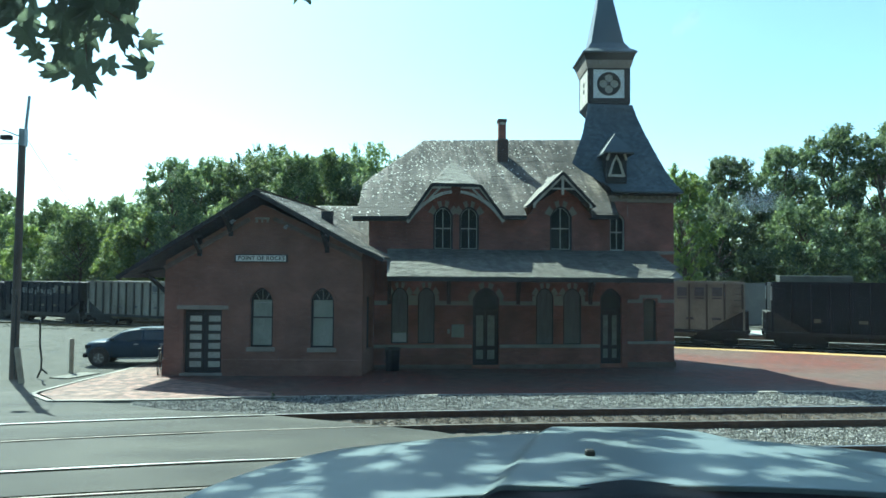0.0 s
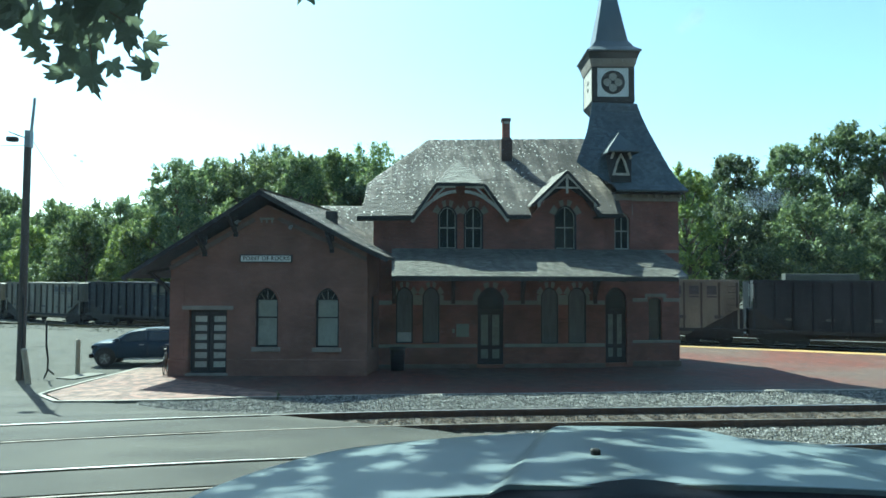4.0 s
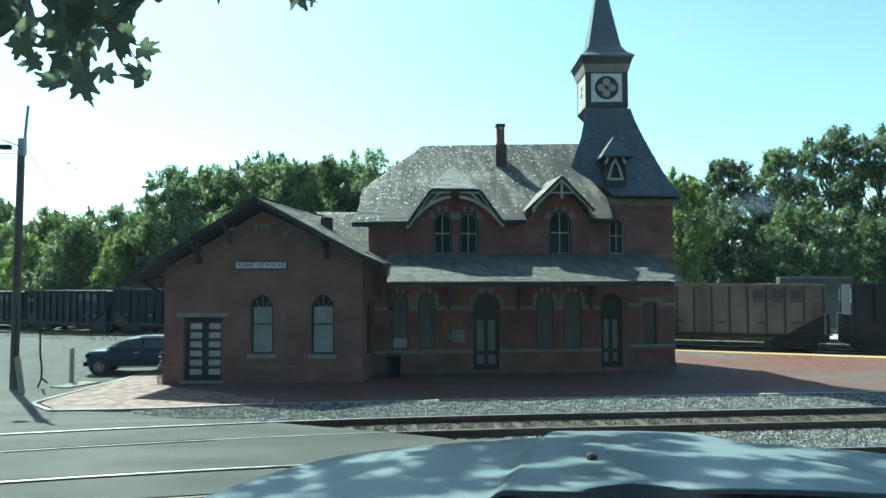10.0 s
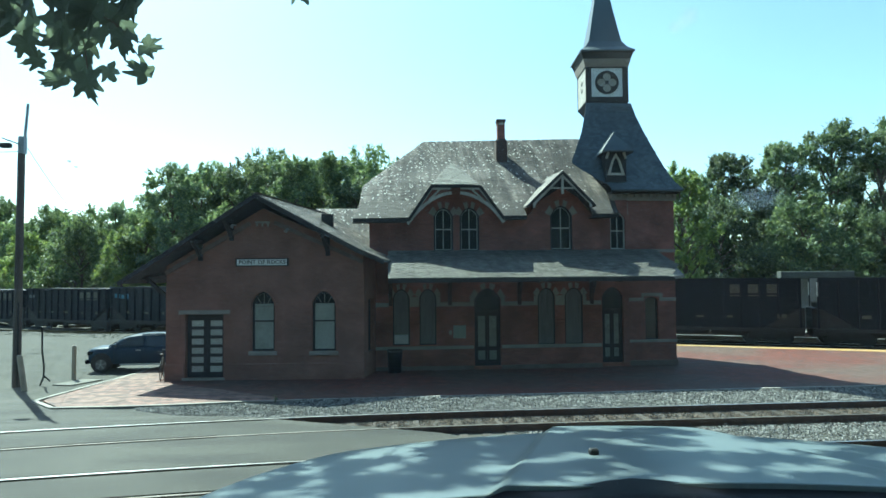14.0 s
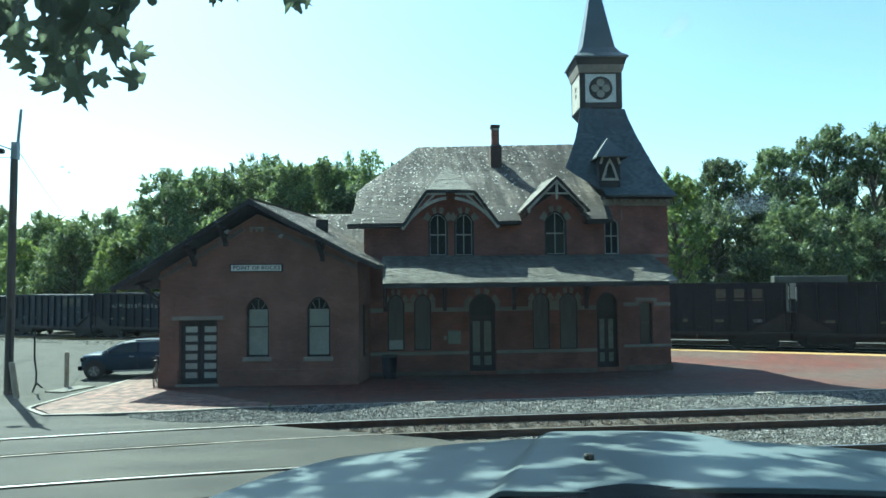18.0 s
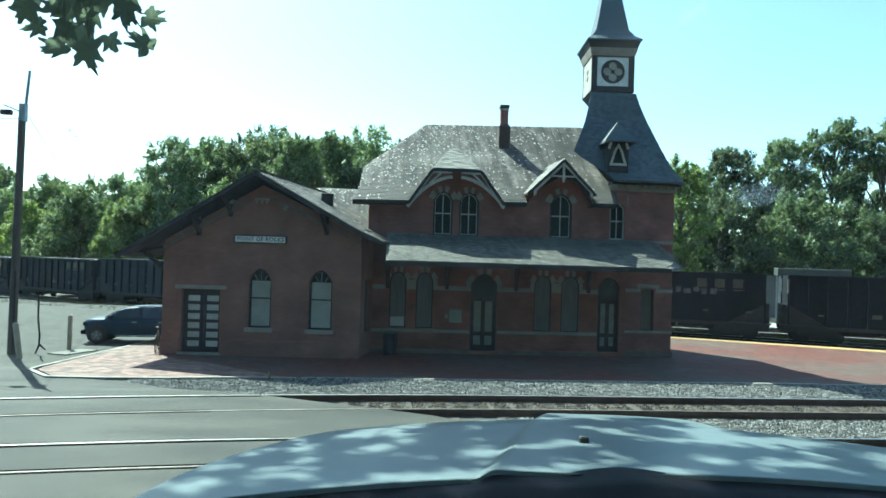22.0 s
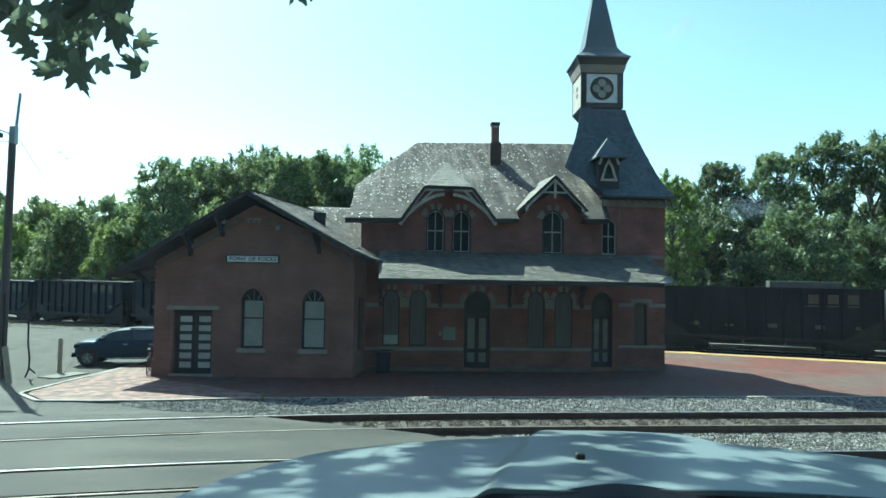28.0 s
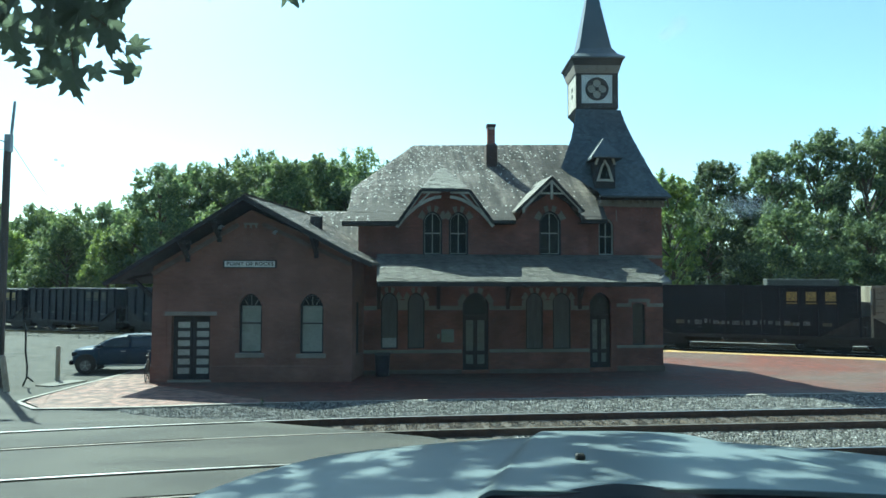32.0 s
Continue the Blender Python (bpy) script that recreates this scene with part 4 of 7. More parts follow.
    # roof
    YF, YB = -0.72, D + 0.6
    eave_l, eave_r, break_r, ridge = Vector((-4.98, 0, 3.72)), Vector((4.66, 0, 4.44)), Vector((3.72, 0, 4.86)), Vector((-0.05, 0, 6.9))
    for a, b, nm in ((eave_l, ridge, "roof_slope"), (break_r, ridge, "roof_slope"), (eave_r, break_r, "eave_slope")):
        f, bk = Vector((0, YF, 0)), Vector((0, YB, 0))
        rf = part(nm, slab(bmesh.new(), [a + f, a + bk, b + bk, b + f], (0, 0, -0.09)), "darkwood", w, "dark timber roof deck and verge")
        up = (b - a)
        ln = up.length
        up.normalize()
        nrm = up.cross(Vector((0, 1, 0)))
        if nrm.z < 0:
            nrm = -nrm
        data = slates(a + f + nrm * 0.004, (0, 1, 0), up, nrm, int((YB - YF) / 0.26) + 1, int(ln / 0.16) + 1, lambda u, v: 0 <= u <= YB - YF and v <= ln, (0.26, 0.16), 5, 0.05)
        slate_parts(rf, data, "slate")
    # verge board, brackets and the little ornament in the peak
    for a, b in ((eave_l, ridge), (ridge, break_r), (break_r, eave_r)):
        part("bargeboard", bar(bmesh.new(), a + Vector((0, YF - 0.02, -0.10)), b + Vector((0, YF - 0.02, -0.10)), 0.06, 0.14), "darkwood", w)
    for x in (-2.35, -1.2, 2.4):
        z = 6.9 - (abs(x + 0.05) * (0.645 if x < 0 else 0.545)) - 0.2
        bm = bar(bmesh.new(), (x, 0.02, z - 0.62), (x, -0.6, z - 0.05), 0.13, 0.13)
        bar(bm, (x, -0.02, z - 0.75), (x, -0.02, z), 0.15, 0.1)
        bar(bm, (x, 0.05, z - 0.02), (x, -0.7, z - 0.02), 0.13, 0.1)
        part("eave_bracket", bm, "darkwood", w)
    bm = boxed(-0.32, 0.22, -0.03, 0.02, 5.86, 5.94)
    for x in (-0.25, -0.05, 0.15):
        box(bm, x - 0.03, x + 0.03, -0.04, 0.02, 5.74, 5.86)
    part("vent", bm, "stone", w)
    for y in (0.3, 2.3, 4.3, 6.3):
        bm = bar(bmesh.new(), (L, y, 3.0), (L - 1.05, y, 3.95), 0.12, 0.12)
        bar(bm, (L - 0.06, y, 2.7), (L - 0.06, y, 4.1), 0.12, 0.14)
        bar(bm, (L, y, 4.05), (L - 1.25, y, 3.80), 0.12, 0.12)
        part("eave_bracket", bm, "darkwood", w)
    # name board
    sign = part("name_board", boxed(-1.0, 0.90, -0.06, -0.005, 4.27, 4.52, bevel=0.012), "white", w, "white board with the station name")
    part("board_frame", ring(rect(-1.03, 0.93, 4.245, 4.545), rect(-0.985, 0.885, 4.285, 4.505), -0.075, -0.004), "darkwood", sign)
    cu = bpy.data.curves.new("lettering", "FONT")
    cu.body, cu.size, cu.align_x, cu.align_y, cu.extrude = "POINT OF ROCKS", 0.20, "CENTER", "CENTER", 0.004
    cu.offset, cu.space_character = 0.004, 1.1
    tx = new("lettering", cu)
    tx.data.materials.append(M["darkwood"])
    tx.parent = sign
    tx.matrix_basis = pose(-0.05, -0.066, 4.395, 90, 0, 0)
    for x, z in ((-1.05, 5.80), (0.95, 5.62)):
        bm = tube(bmesh.new(), (x, 0.0, z), (x, -0.18, z - 0.02), 0.02)
        tube(bm, (x, -0.16, z + 0.02), (x - 0.05, -0.26, z - 0.09), 0.035, 0.075)
        part("floodlight", bm, "steel", w, "small grey flood lamp")
    part("side_door", panel(rect(0.77, 1.73, 0.9, 2.93), [], R - 0.22, R - 0.16, side=True), "darkwood", w)
    # the wing follows the other line of rails, so its plan is skewed to the street
    for o in w.children_recursive:
        if o.type == "MESH":
            for v in o.data.vertices:
                v.co.x += 0.155 * v.co.y
    return w


make_wing()
YM = 27.5


def make_house():
    h = thing("station_house", "two-storey red brick station house with slate roof and porch", "station", at=(0, 0, 0))
    X0, D = -0.65, 8.0
    lowers = [(0.29, 0.97, 1.02, 2.95, 3.3), (1.37, 2.06, 1.02, 2.95, 3.3), (6.28, 7.0, 0.96, 2.95, 3.3), (7.42, 8.18, 0.96, 2.95, 3.3)]
    uppers = [(2.0, 2.76, 4.86, 6.28, 6.62), (3.07, 3.84, 4.86, 6.28, 6.62), (6.87, 7.76, 4.88, 6.3, 6.7)]
    door1, door2 = (3.63, 4.72, 0.12, 2.85, 3.3), (9.1, 10.02, 0.12, 2.9, 3.3)
    holes = [arch(*k) for k in lowers + uppers] + [arch(*door1)]
    out = [(X0, -0.1), (8.95, -0.1), (8.95, 6.2), (8.75, 6.2), (7.3, 7.95), (5.85, 6.2), (4.7, 6.2), (3.75, 7.5), (1.95, 7.5), (1.0, 6.2), (X0, 6.2)]
    part("front_wall", panel(out, holes, YM, YM + 0.36), "brick", h)
    part("side_wall", panel([(YM + 0.36, -0.1), (YM + D, -0.1), (YM + D, 6.2), (YM + 5.5, 7.7), (YM + 2.5, 7.7), (YM + 0.36, 6.2)], [], X0, X0 + 0.36, side=True), "brick", h)
    part("side_wall", panel(rect(YM + 0.36, YM + D, -0.1, 6.2), [], 8.6, 8.95, side=True), "brick", h)
    part("rear_wall", panel(rect(X0, 8.95, -0.1, 6.2), [], YM + D, YM + D + 0.36), "brick", h)
    # return to the tower, with the second door set back
    part("door_bay_wall", panel([(8.95, -0.1), (10.28, -0.1), (10.28, 7.0), (9.74, 7.0), (9.7, 6.62), (9.66, 6.5), (8.95, 6.5)], [arch(*door2), arch(9.52, 10.17, 4.9, 6.2, 6.47)], YM + 0.3, YM + 0.62), "brick", h)
    for k in lowers:
        window(h, *k, YM, glass="boarding", bars=(0, 0), frame=0.045, frame_mat="black", deep=0.09)
        voussoirs(h, k[0], k[1], k[3], k[4], YM)
    for k in uppers:
        win = window(h, *k, YM, bars=(1, 1), frame=0.07)
        part("outer_frame", ring(arch(k[0] - 0.02, k[1] + 0.02, k[2] - 0.01, k[3], k[4] + 0.02), arch(k[0] + 0.045, k[1] - 0.045, k[2] + 0.035, k[3], k[4] - 0.045), YM - 0.012, YM + 0.085), "darkwood", win, "dark painted outer frame")
        voussoirs(h, k[0], k[1], k[3], k[4], YM, depth=0.26)
    part("window_sill", boxed(1.5, 4.37, YM - 0.08, YM + 0.1, 4.70, 4.84, bevel=0.01), "stone", h)
    part("window_sill", boxed(6.7, 7.95, YM - 0.08, YM + 0.1, 4.72, 4.86, bevel=0.01), "stone", h)
    window(h, 9.52, 10.17, 4.9, 6.2, 6.47, YM + 0.3, bars=(1, 1), frame=0.06)
    stone_band(h, X0 - 0.02, 8.97, 0.84, 0.97, YM, [(door1[0] - 0.03, door1[1] + 0.03)], 0.05)
    stone_band(h, X0 - 0.02, 8.97, -0.1, 0.16, YM, [(door1[0] - 0.03, door1[1] + 0.03)], 0.05, "plinth")
    stone_band(h, X0 - 0.02, 8.97, 2.58, 2.75, YM, [(0.12, 1.12), (1.2, 2.2), (3.44, 4.9), (6.1, 7.16), (7.26, 8.34)], 0.03)
    for x0, x1 in ((0.97, 1.37), (2.06, 2.24), (3.44, 3.63), (4.72, 4.9), (6.1, 6.28), (7.0, 7.42), (8.18, 8.34)):
        part("impost_stone", boxed(x0 + 0.01, x1 - 0.01, YM - 0.04, YM + 0.05, 2.58, 2.98, bevel=0.01), "stone", h)
    voussoirs(h, door1[0], door1[1], door1[3], door1[4], YM)
    # glazed double doors with fanlight
    for (x0, x1, z0, zs, za), y in ((door1, YM + 0.16), (door2, YM + 0.46)):
        mid, top = (x0 + x1) / 2, 2.28
        frame_ob = part("door_frame", ring(arch(x0, x1, z0, zs, za), rect(x0 + 0.08, x1 - 0.08, z0 + 0.01, top), y - 0.03, y + 0.05), "darkwood", h)
        part("fanlight", panel(arch(x0 + 0.1, x1 - 0.1, top + 0.12, zs - 0.05, za - 0.12), [], y - 0.038, y - 0.028), "glass", frame_ob)
        for a, b in ((x0 + 0.08, mid - 0.005), (mid + 0.005, x1 - 0.08)):
            hl = [rect(a + 0.08, b - 0.08, z0 + 0.24, z0 + 0.62), rect(a + 0.08, b - 0.08, z0 + 0.78, top - 0.12)]
            leaf = part("door_leaf", panel(rect(a, b, z0 + 0.01, top), hl, y - 0.005, y + 0.045), "darkwood", h, "dark timber leaf with glass")
            for r in hl:
                part("pane", panel(r, [], y + 0.015, y + 0.025), "doorglass", leaf, "dim reflecting glass")
    part("notice_board", boxed(2.75, 3.27, YM - 0.05, YM - 0.005, 1.27, 1.80, bevel=0.01), "blind", h, "pale framed notice on the wall")
    part("paper_notice", boxed(2.58, 2.70, YM - 0.02, YM - 0.004, 1.42, 1.60), "stone", h)
    part("ventilator", boxed(0.35, 0.91, YM + 0.0, YM + 0.09, 1.08, 1.45, bevel=0.01), "steel", h, "grey window unit")
    # porch roof on brackets
    pa, pb = 23.75, YM
    za, zb = 3.755, 4.86
    # west part laps the wing, east part runs round the tower
    porch = part("porch_roof", slab(bmesh.new(), [(0.086, pa, za), (10.50, pa, za), (11.45, 25.0, za + 0.04), (11.6, pb + 0.4, zb), (0.12, pb, zb)], (0, 0, -0.10)), "porchslate", h, "grey slate porch roof")
    part("porch_fascia", boxed(0.09, 10.50, pa - 0.03, pa + 0.06, za - 0.16, za - 0.02), "darkwood", porch)
    upv = Vector((0, pb - pa, zb - za))
    ln = upv.length
    upv.normalize()
    nr = Vector((0, -upv.z, upv.y))
    slate_parts(porch, slates(Vector((0.086, pa, za)) + nr * 0.003, (1, 0, 0), upv, nr, 66, 43, lambda u, v: 0 <= u <= min(10.36 + v * 0.6, 11.3) and v < ln, (0.18, 0.11), 51, 0.0), "porchslate")
    part("porch_soffit", slab(bmesh.new(), [(0.16, pa + 0.08, za - 0.106), (10.46, pa + 0.08, za - 0.106), (11.3, pb - 0.05, zb - 0.125), (0.16, pb - 0.05, zb - 0.125)], (0, 0, -0.03)), "darkwood", porch, "dark boarded soffit")
    for x in (0.2, 2.62, 5.5, 8.55):
        bm = bar(bmesh.new(), (x, YM, 2.75), (x, YM - 0.75, za + 0.02), 0.10, 0.10)
        bar(bm, (x, YM - 0.06, 2.62), (x, YM - 0.06, 4.0), 0.15, 0.12)
        bar(bm, (x, YM, za + 0.02), (x, pa + 0.05, za - 0.16), 0.08, 0.08)
        part("porch_bracket", bm, "soot", h)
    return h


house = make_house()


def make_house_roof(h):
    """Jerkinhead slate roof with two wall gables breaking the eave."""
    Y0, Z0, YR, ZR = 26.95, 6.08, 32.5, 10.34
    XL, XR = -1.3, 9.6
    before = set(h.children)
    sl = (ZR - Z0) / (YR - Y0)
    yk, zk = Y0 + 2.15, Z0 + 2.15 * sl
    XK, yj = -0.95, Y0 + 0.8
    zj = Z0 + 0.8 * sl
    RL, RR = 1.82, 9.64
    YB = YR + (YR - Y0)
    ykb = YB - 2.15
    deck = {
        "front": [(XL, Y0, Z0), (XR, Y0, Z0), (XR, yk, zk), (RR, YR, ZR), (RL, YR, ZR), (XL, yk, zk)],
        "back": [(XL, YB, Z0), (XK, ykb, zk), (RL, YR, ZR), (RR, YR, ZR), (XR, ykb, zk), (XR, YB, Z0)],
        "left": [(XK, yk, zk), (RL, YR, ZR), (XK, ykb, zk)],
        "right": [(XR, yk, zk), (XR, ykb, zk), (RR, YR, ZR)],
    }
    # the front slope is left open in two places for the wall gables
    up = Vector((0, YR - Y0, ZR - Z0)).normalized()
    nrm = Vector((0, -up.z, up.y))
    g1 = (0.95, 2.83, 4.76, 1.90, 3.78, 7.55)
    g2 = (5.75, 7.2, 8.5, 8.06)

    def cut(x, v):
        z = Z0 + v * up.z
        if g1[0] < x < g1[2]:
            edge = 7.55 if g1[3] <= x <= g1[4] else (Z0 + 1.47 * (x - g1[0]) / (g1[3] - g1[0]) if x < g1[3] else Z0 + 1.47 * (g1[2] - x) / (g1[2] - g1[4]))
            if z < edge:
                return True
        if g2[0] < x < g2[2]:
            edge = g2[3] - abs(x - g2[1]) * 1.12
            if z < edge:
                return True
        return False

    # strips keep the openings free
    f1 = [(XL, Y0, Z0), (g1[0], Y0, Z0), (g1[3], Y0 + 1.47 / sl, Z0 + 1.47), (g1[4], Y0 + 1.47 / sl, Z0 + 1.47), (g1[2], Y0, Z0), (g2[0], Y0, Z0), (g2[0], Y0 + 0.4 / sl, Z0 + 0.4), (g2[1], Y0 + 1.98 / sl, Z0 + 1.98), (g2[2], Y0 + 0.45 / sl, Z0 + 0.45), (g2[2], Y0, Z0), (XR, Y0, Z0), (9.95, 29.2, Z0 + 2.25 * sl), (8.84, 30.7, Z0 + 3.75 * sl), (RR, YR, ZR), (RL, YR, ZR), (XK, yk, zk), (-1.08, yj, zj)]
    from mathutils.geometry import tessellate_polygon
    tri = tessellate_polygon([[Vector((p[0], p[1], 0)) for p in f1]])
    bm = bmesh.new()
    for s, dz in ((1, 0.0), (-1, -0.12)):
        vs = [bm.verts.new((p[0], p[1], p[2] + dz)) for p in f1]
        for t in tri:
            bm.faces.new([vs[i] for i in t])
    n = len(f1)
    bm.verts.ensure_lookup_table()
    for i in range(n):
        j = (i + 1) % n
        bm.faces.new((bm.verts[i], bm.verts[j], bm.verts[n + j], bm.verts[n + i]))
    bmesh.ops.recalc_face_normals(bm, faces=bm.faces[:])
    roof = part("roof_slope", bm, "slate", h, "weathered grey slate slope")
    span = (YR - Y0) / up.y

    def inside(u, v):
        x = XL + u
        if not 0 <= u <= 11.3 or v > span or cut(x, v):
            return False
        y = Y0 + v * up.y
        right = np.interp(y, (Y0, 29.2, 30.7, YR), (XR, 9.95, 8.84, RR))
        left = np.interp(y, (Y0, yj, yk, YR), (XL, -1.08, XK, RL))
        return left <= x <= right

    slate_parts(roof, slates(Vector((XL, Y0, Z0)) + nrm * 0.004, (1, 0, 0), up, nrm, 66, 66, inside, (0.175, 0.108), 11, 0.20), single=300)
    for k in ("back", "left", "right"):
        part("roof_slope", slab(bmesh.new(), deck[k], (0, 0, -0.12)), "slate", h)
    part("eave_board", boxed(XL, g1[0], Y0 - 0.03, Y0 + 0.05, Z0 - 0.13, Z0 - 0.02), "darkwood", h)
    part("eave_board", boxed(g1[2], g2[0], Y0 - 0.03, Y0 + 0.05, Z0 - 0.13, Z0 - 0.02), "darkwood", h)
    part("eave_board", boxed(g2[2], XR, Y0 - 0.03, Y0 + 0.05, Z0 - 0.13, Z0 - 0.02), "darkwood", h)
    part("soffit", boxed(XL, g1[0], Y0, YM, Z0 - 0.14, Z0 - 0.1), "darkwood", h)
    part("soffit", boxed(g1[2], g2[0], Y0, YM, Z0 - 0.14, Z0 - 0.1), "darkwood", h)
    part("soffit", boxed(g2[2], XR, Y0, YM, Z0 - 0.14, Z0 - 0.1), "darkwood", h)
    # small hipped roof over the paired windows
    yf = Y0 - 0.12
    pk = (3.06, 30.9, 9.16)
    for tri3 in (((1.86, yf, 7.5), (3.82, yf, 7.5), pk), ((1.86, yf, 7.5), pk, (0.9, yf, 6.02), ), ((3.82, yf, 7.5), (4.8, yf, 6.02), pk)):
        if tri3[1] == pk:
            tri3 = ((0.9, yf, 6.02), (1.86, yf, 7.5), pk, (0.92, Y0 + 0.05, 6.06))
        elif tri3[1] == (4.8, yf, 6.02):
            tri3 = ((3.82, yf, 7.5), (4.8, yf, 6.02), (4.78, Y0 + 0.05, 6.06), pk)
        cap = part("gablet_roof", slab(bmesh.new(), tri3, (0, 0.03, -0.09)), "slate", h, "small hipped slate roof over the paired windows")
        if tri3[2] == pk and len(tri3) == 3:
            a, b, c = Vector(tri3[0]), Vector(tri3[1]), Vector(pk)
            m = (a + b) / 2
            u2 = (c - m).normalized()
            n2 = Vector((0, -u2.z, u2.y))
            ln = (c - m).length
            slate_parts(cap, slates(a + n2 * 0.004, (1, 0, 0), u2, n2, 10, int(ln / 0.14) + 1, lambda u, v: v < ln and abs(u - 0.98) < 0.98 * (1 - v / ln), (0.22, 0.14), 17, 0.05), "slate_mid", "slate")
    # roof of the second gable
    gp = Vector((7.2, Y0 - 0.2, 8.08))
    back = Vector((7.2, Y0 + 2.05 / sl, 8.1))
    for s, xe in ((-1, 5.7), (1, 8.55)):
        low = Vector((xe, Y0 - 0.2, 6.50))
        lowb = Vector((xe, Y0 + 0.45 / sl, 6.52))
        cap = part("gable_roof", slab(bmesh.new(), [gp, low, lowb, back], (0, 0, -0.09)), "slate", h, "slate roof of the single gable")
    for a, b in (((0.9, 6.02), (1.86, 7.5)), ((1.86, 7.5), (3.82, 7.5)), ((3.82, 7.5), (4.8, 6.02))):
        part("bargeboard", bar(bmesh.new(), (a[0], yf - 0.02, a[1] - 0.08), (b[0], yf - 0.02, b[1] - 0.08), 0.06, 0.12), "darkwood", h)
    for a, b in (((5.7, 6.5), (7.2, 8.08)), ((7.2, 8.08), (8.55, 6.5))):
        part("bargeboard", bar(bmesh.new(), (a[0], Y0 - 0.22, a[1] - 0.07), (b[0], Y0 - 0.22, b[1] - 0.07), 0.06, 0.11), "darkwood", h)
    # curved cream brackets and ties in the gables
    for s in (-1, 1):
        cx = 2.84
        pts = []
        for i in range(11):
            t = i / 10
            d = 0.18 + 1.76 * t
            pts.append(Vector((cx + s * d, yf + 0.02, 7.14 - 1.30 * (d / 1.94) ** 2.1)))
        bm = bmesh.new()
        for p, q in zip(pts, pts[1:]):
            bar(bm, p, q + (q - p) * 0.08, 0.08, 0.13)
        part("curved_brace", bm, "cream", h, "cream-painted curved gable brace")
        part("gable_tie", bar(bmesh.new(), (cx + s * 0.2, yf + 0.02, 7.34), (cx + s * 1.0, yf + 0.02, 7.32), 0.07, 0.09), "cream", h)
        part("gable_strut", bar(bmesh.new(), (cx + s * 0.62, yf + 0.02, 7.32), (cx + s * 1.08, yf + 0.02, 6.84), 0.06, 0.07), "cream", h)
        part("gable_rafter", bar(bmesh.new(), (cx + s * 1.0, yf + 0.02, 7.28), (cx + s * 1.9, yf + 0.02, 5.94), 0.07, 0.09), "cream", h)
        gx = 7.2
        part("gable_rafter", bar(bmesh.new(), (gx + s * 0.04, Y0 - 0.18, 7.86), (gx + s * 1.2, Y0 - 0.18, 6.56), 0.07, 0.10), "cream", h)
    part("gable_tie", bar(bmesh.new(), (6.50, Y0 - 0.18, 7.34), (7.85, Y0 - 0.18, 7.34), 0.07, 0.08), "cream", h)
    part("king_post", boxed(7.155, 7.245, Y0 - 0.22, Y0 - 0.14, 7.06, 7.92), "cream", h)
    part("gable_boarding", panel([(6.02, 6.72), (7.2, 7.99), (8.3, 6.72), (8.1, 6.72), (7.2, 7.42), (6.25, 6.72)], [], Y0 - 0.05, Y0 - 0.01), "darkwood", h, "dark boarding behind the gable tie")
    for s in (-1, 1):
        part("gable_drop", boxed(7.2 + s * 1.17 - 0.05, 7.2 + s * 1.17 + 0.05, Y0 - 0.23, Y0 - 0.13, 6.40, 6.62), "cream", h)
    # the eaves have sunk towards the west; ridge and gables follow in part

    def settle(x, y, z):
        u = min(1.0, max(0.0, (y - Y0) / (YR - Y0)))
        low = 0.05 + 0.0187 * (x - XL)
        return low * (1 - u) * min(1.0, max(0.0, (7.5 - z) / 1.3 + u)) + 0.027 * max(0.0, x - RL) * u

    for ob in set(h.children) - before:
        for o in (ob, *ob.children):
            if o.location.length:
                o.location.z += settle(*o.location)
            else:
                for v in o.data.vertices:
                    v.co.z += settle(*v.co)
    # chimney
    ch = part("chimney", boxed(5.16, 5.68, 30.76, 31.31, 8.4, 10.12, bevel=0.02), "soot", h, "sooty brick chimney stack")
    part("chimney_shoulder", lofted([(0.27, 10.11), (0.18, 10.22)], 5.42, 31.03), "soot", ch)
    part("chimney_shaft", boxed(5.245, 5.595, 30.86, 31.2, 10.2, 10.98, bevel=0.015), "brick", ch, "slender red brick shaft")
    part("chimney_cap", boxed(5.205, 5.635, 30.82, 31.24, 10.98, 11.13, bevel=0.02), "soot", ch)
    part("mortar_patch", boxed(5.30, 5.54, 30.852, 30.9, 10.86, 10.97, bevel=0.004), "cream", ch, "pale mortar patch")


make_house_roof(house)


def make_rear_range():
    """Lower slate-roofed range linking the wing and the house."""
    r = thing("link_building", "low brick link with a mottled slate roof", "building")
    part("wall", boxed(-3.2, -0.7, 31.6, 35.5, -0.1, 4.9), "brick", r)
    rf = part("roof", slab(bmesh.new(), [(-3.4, 30.9, 4.9), (-0.68, 30.9, 4.9), (-0.68, 33.6, 7.2), (-3.4, 33.6, 7.2)], (0, 0, -0.1)), "slate", r)
    up = Vector((0, 2.7, 2.3)).normalized()
    slate_parts(rf, slates((-3.4, 30.9, 4.905), (1, 0, 0), up, (0, -up.z, up.y), 16, 33, lambda u, v: 0 <= u <= 2.7 and v < 3.5, (0.175, 0.108), 21, 0.22))
    part("roof_ventilator", boxed(-2.62, -2.14, 27.9, 28.3, 5.2, 6.42, bevel=0.02), "darkwood", r, "small dark roof ventilator")


make_rear_range()


TX, TY = 10.02, 30.1


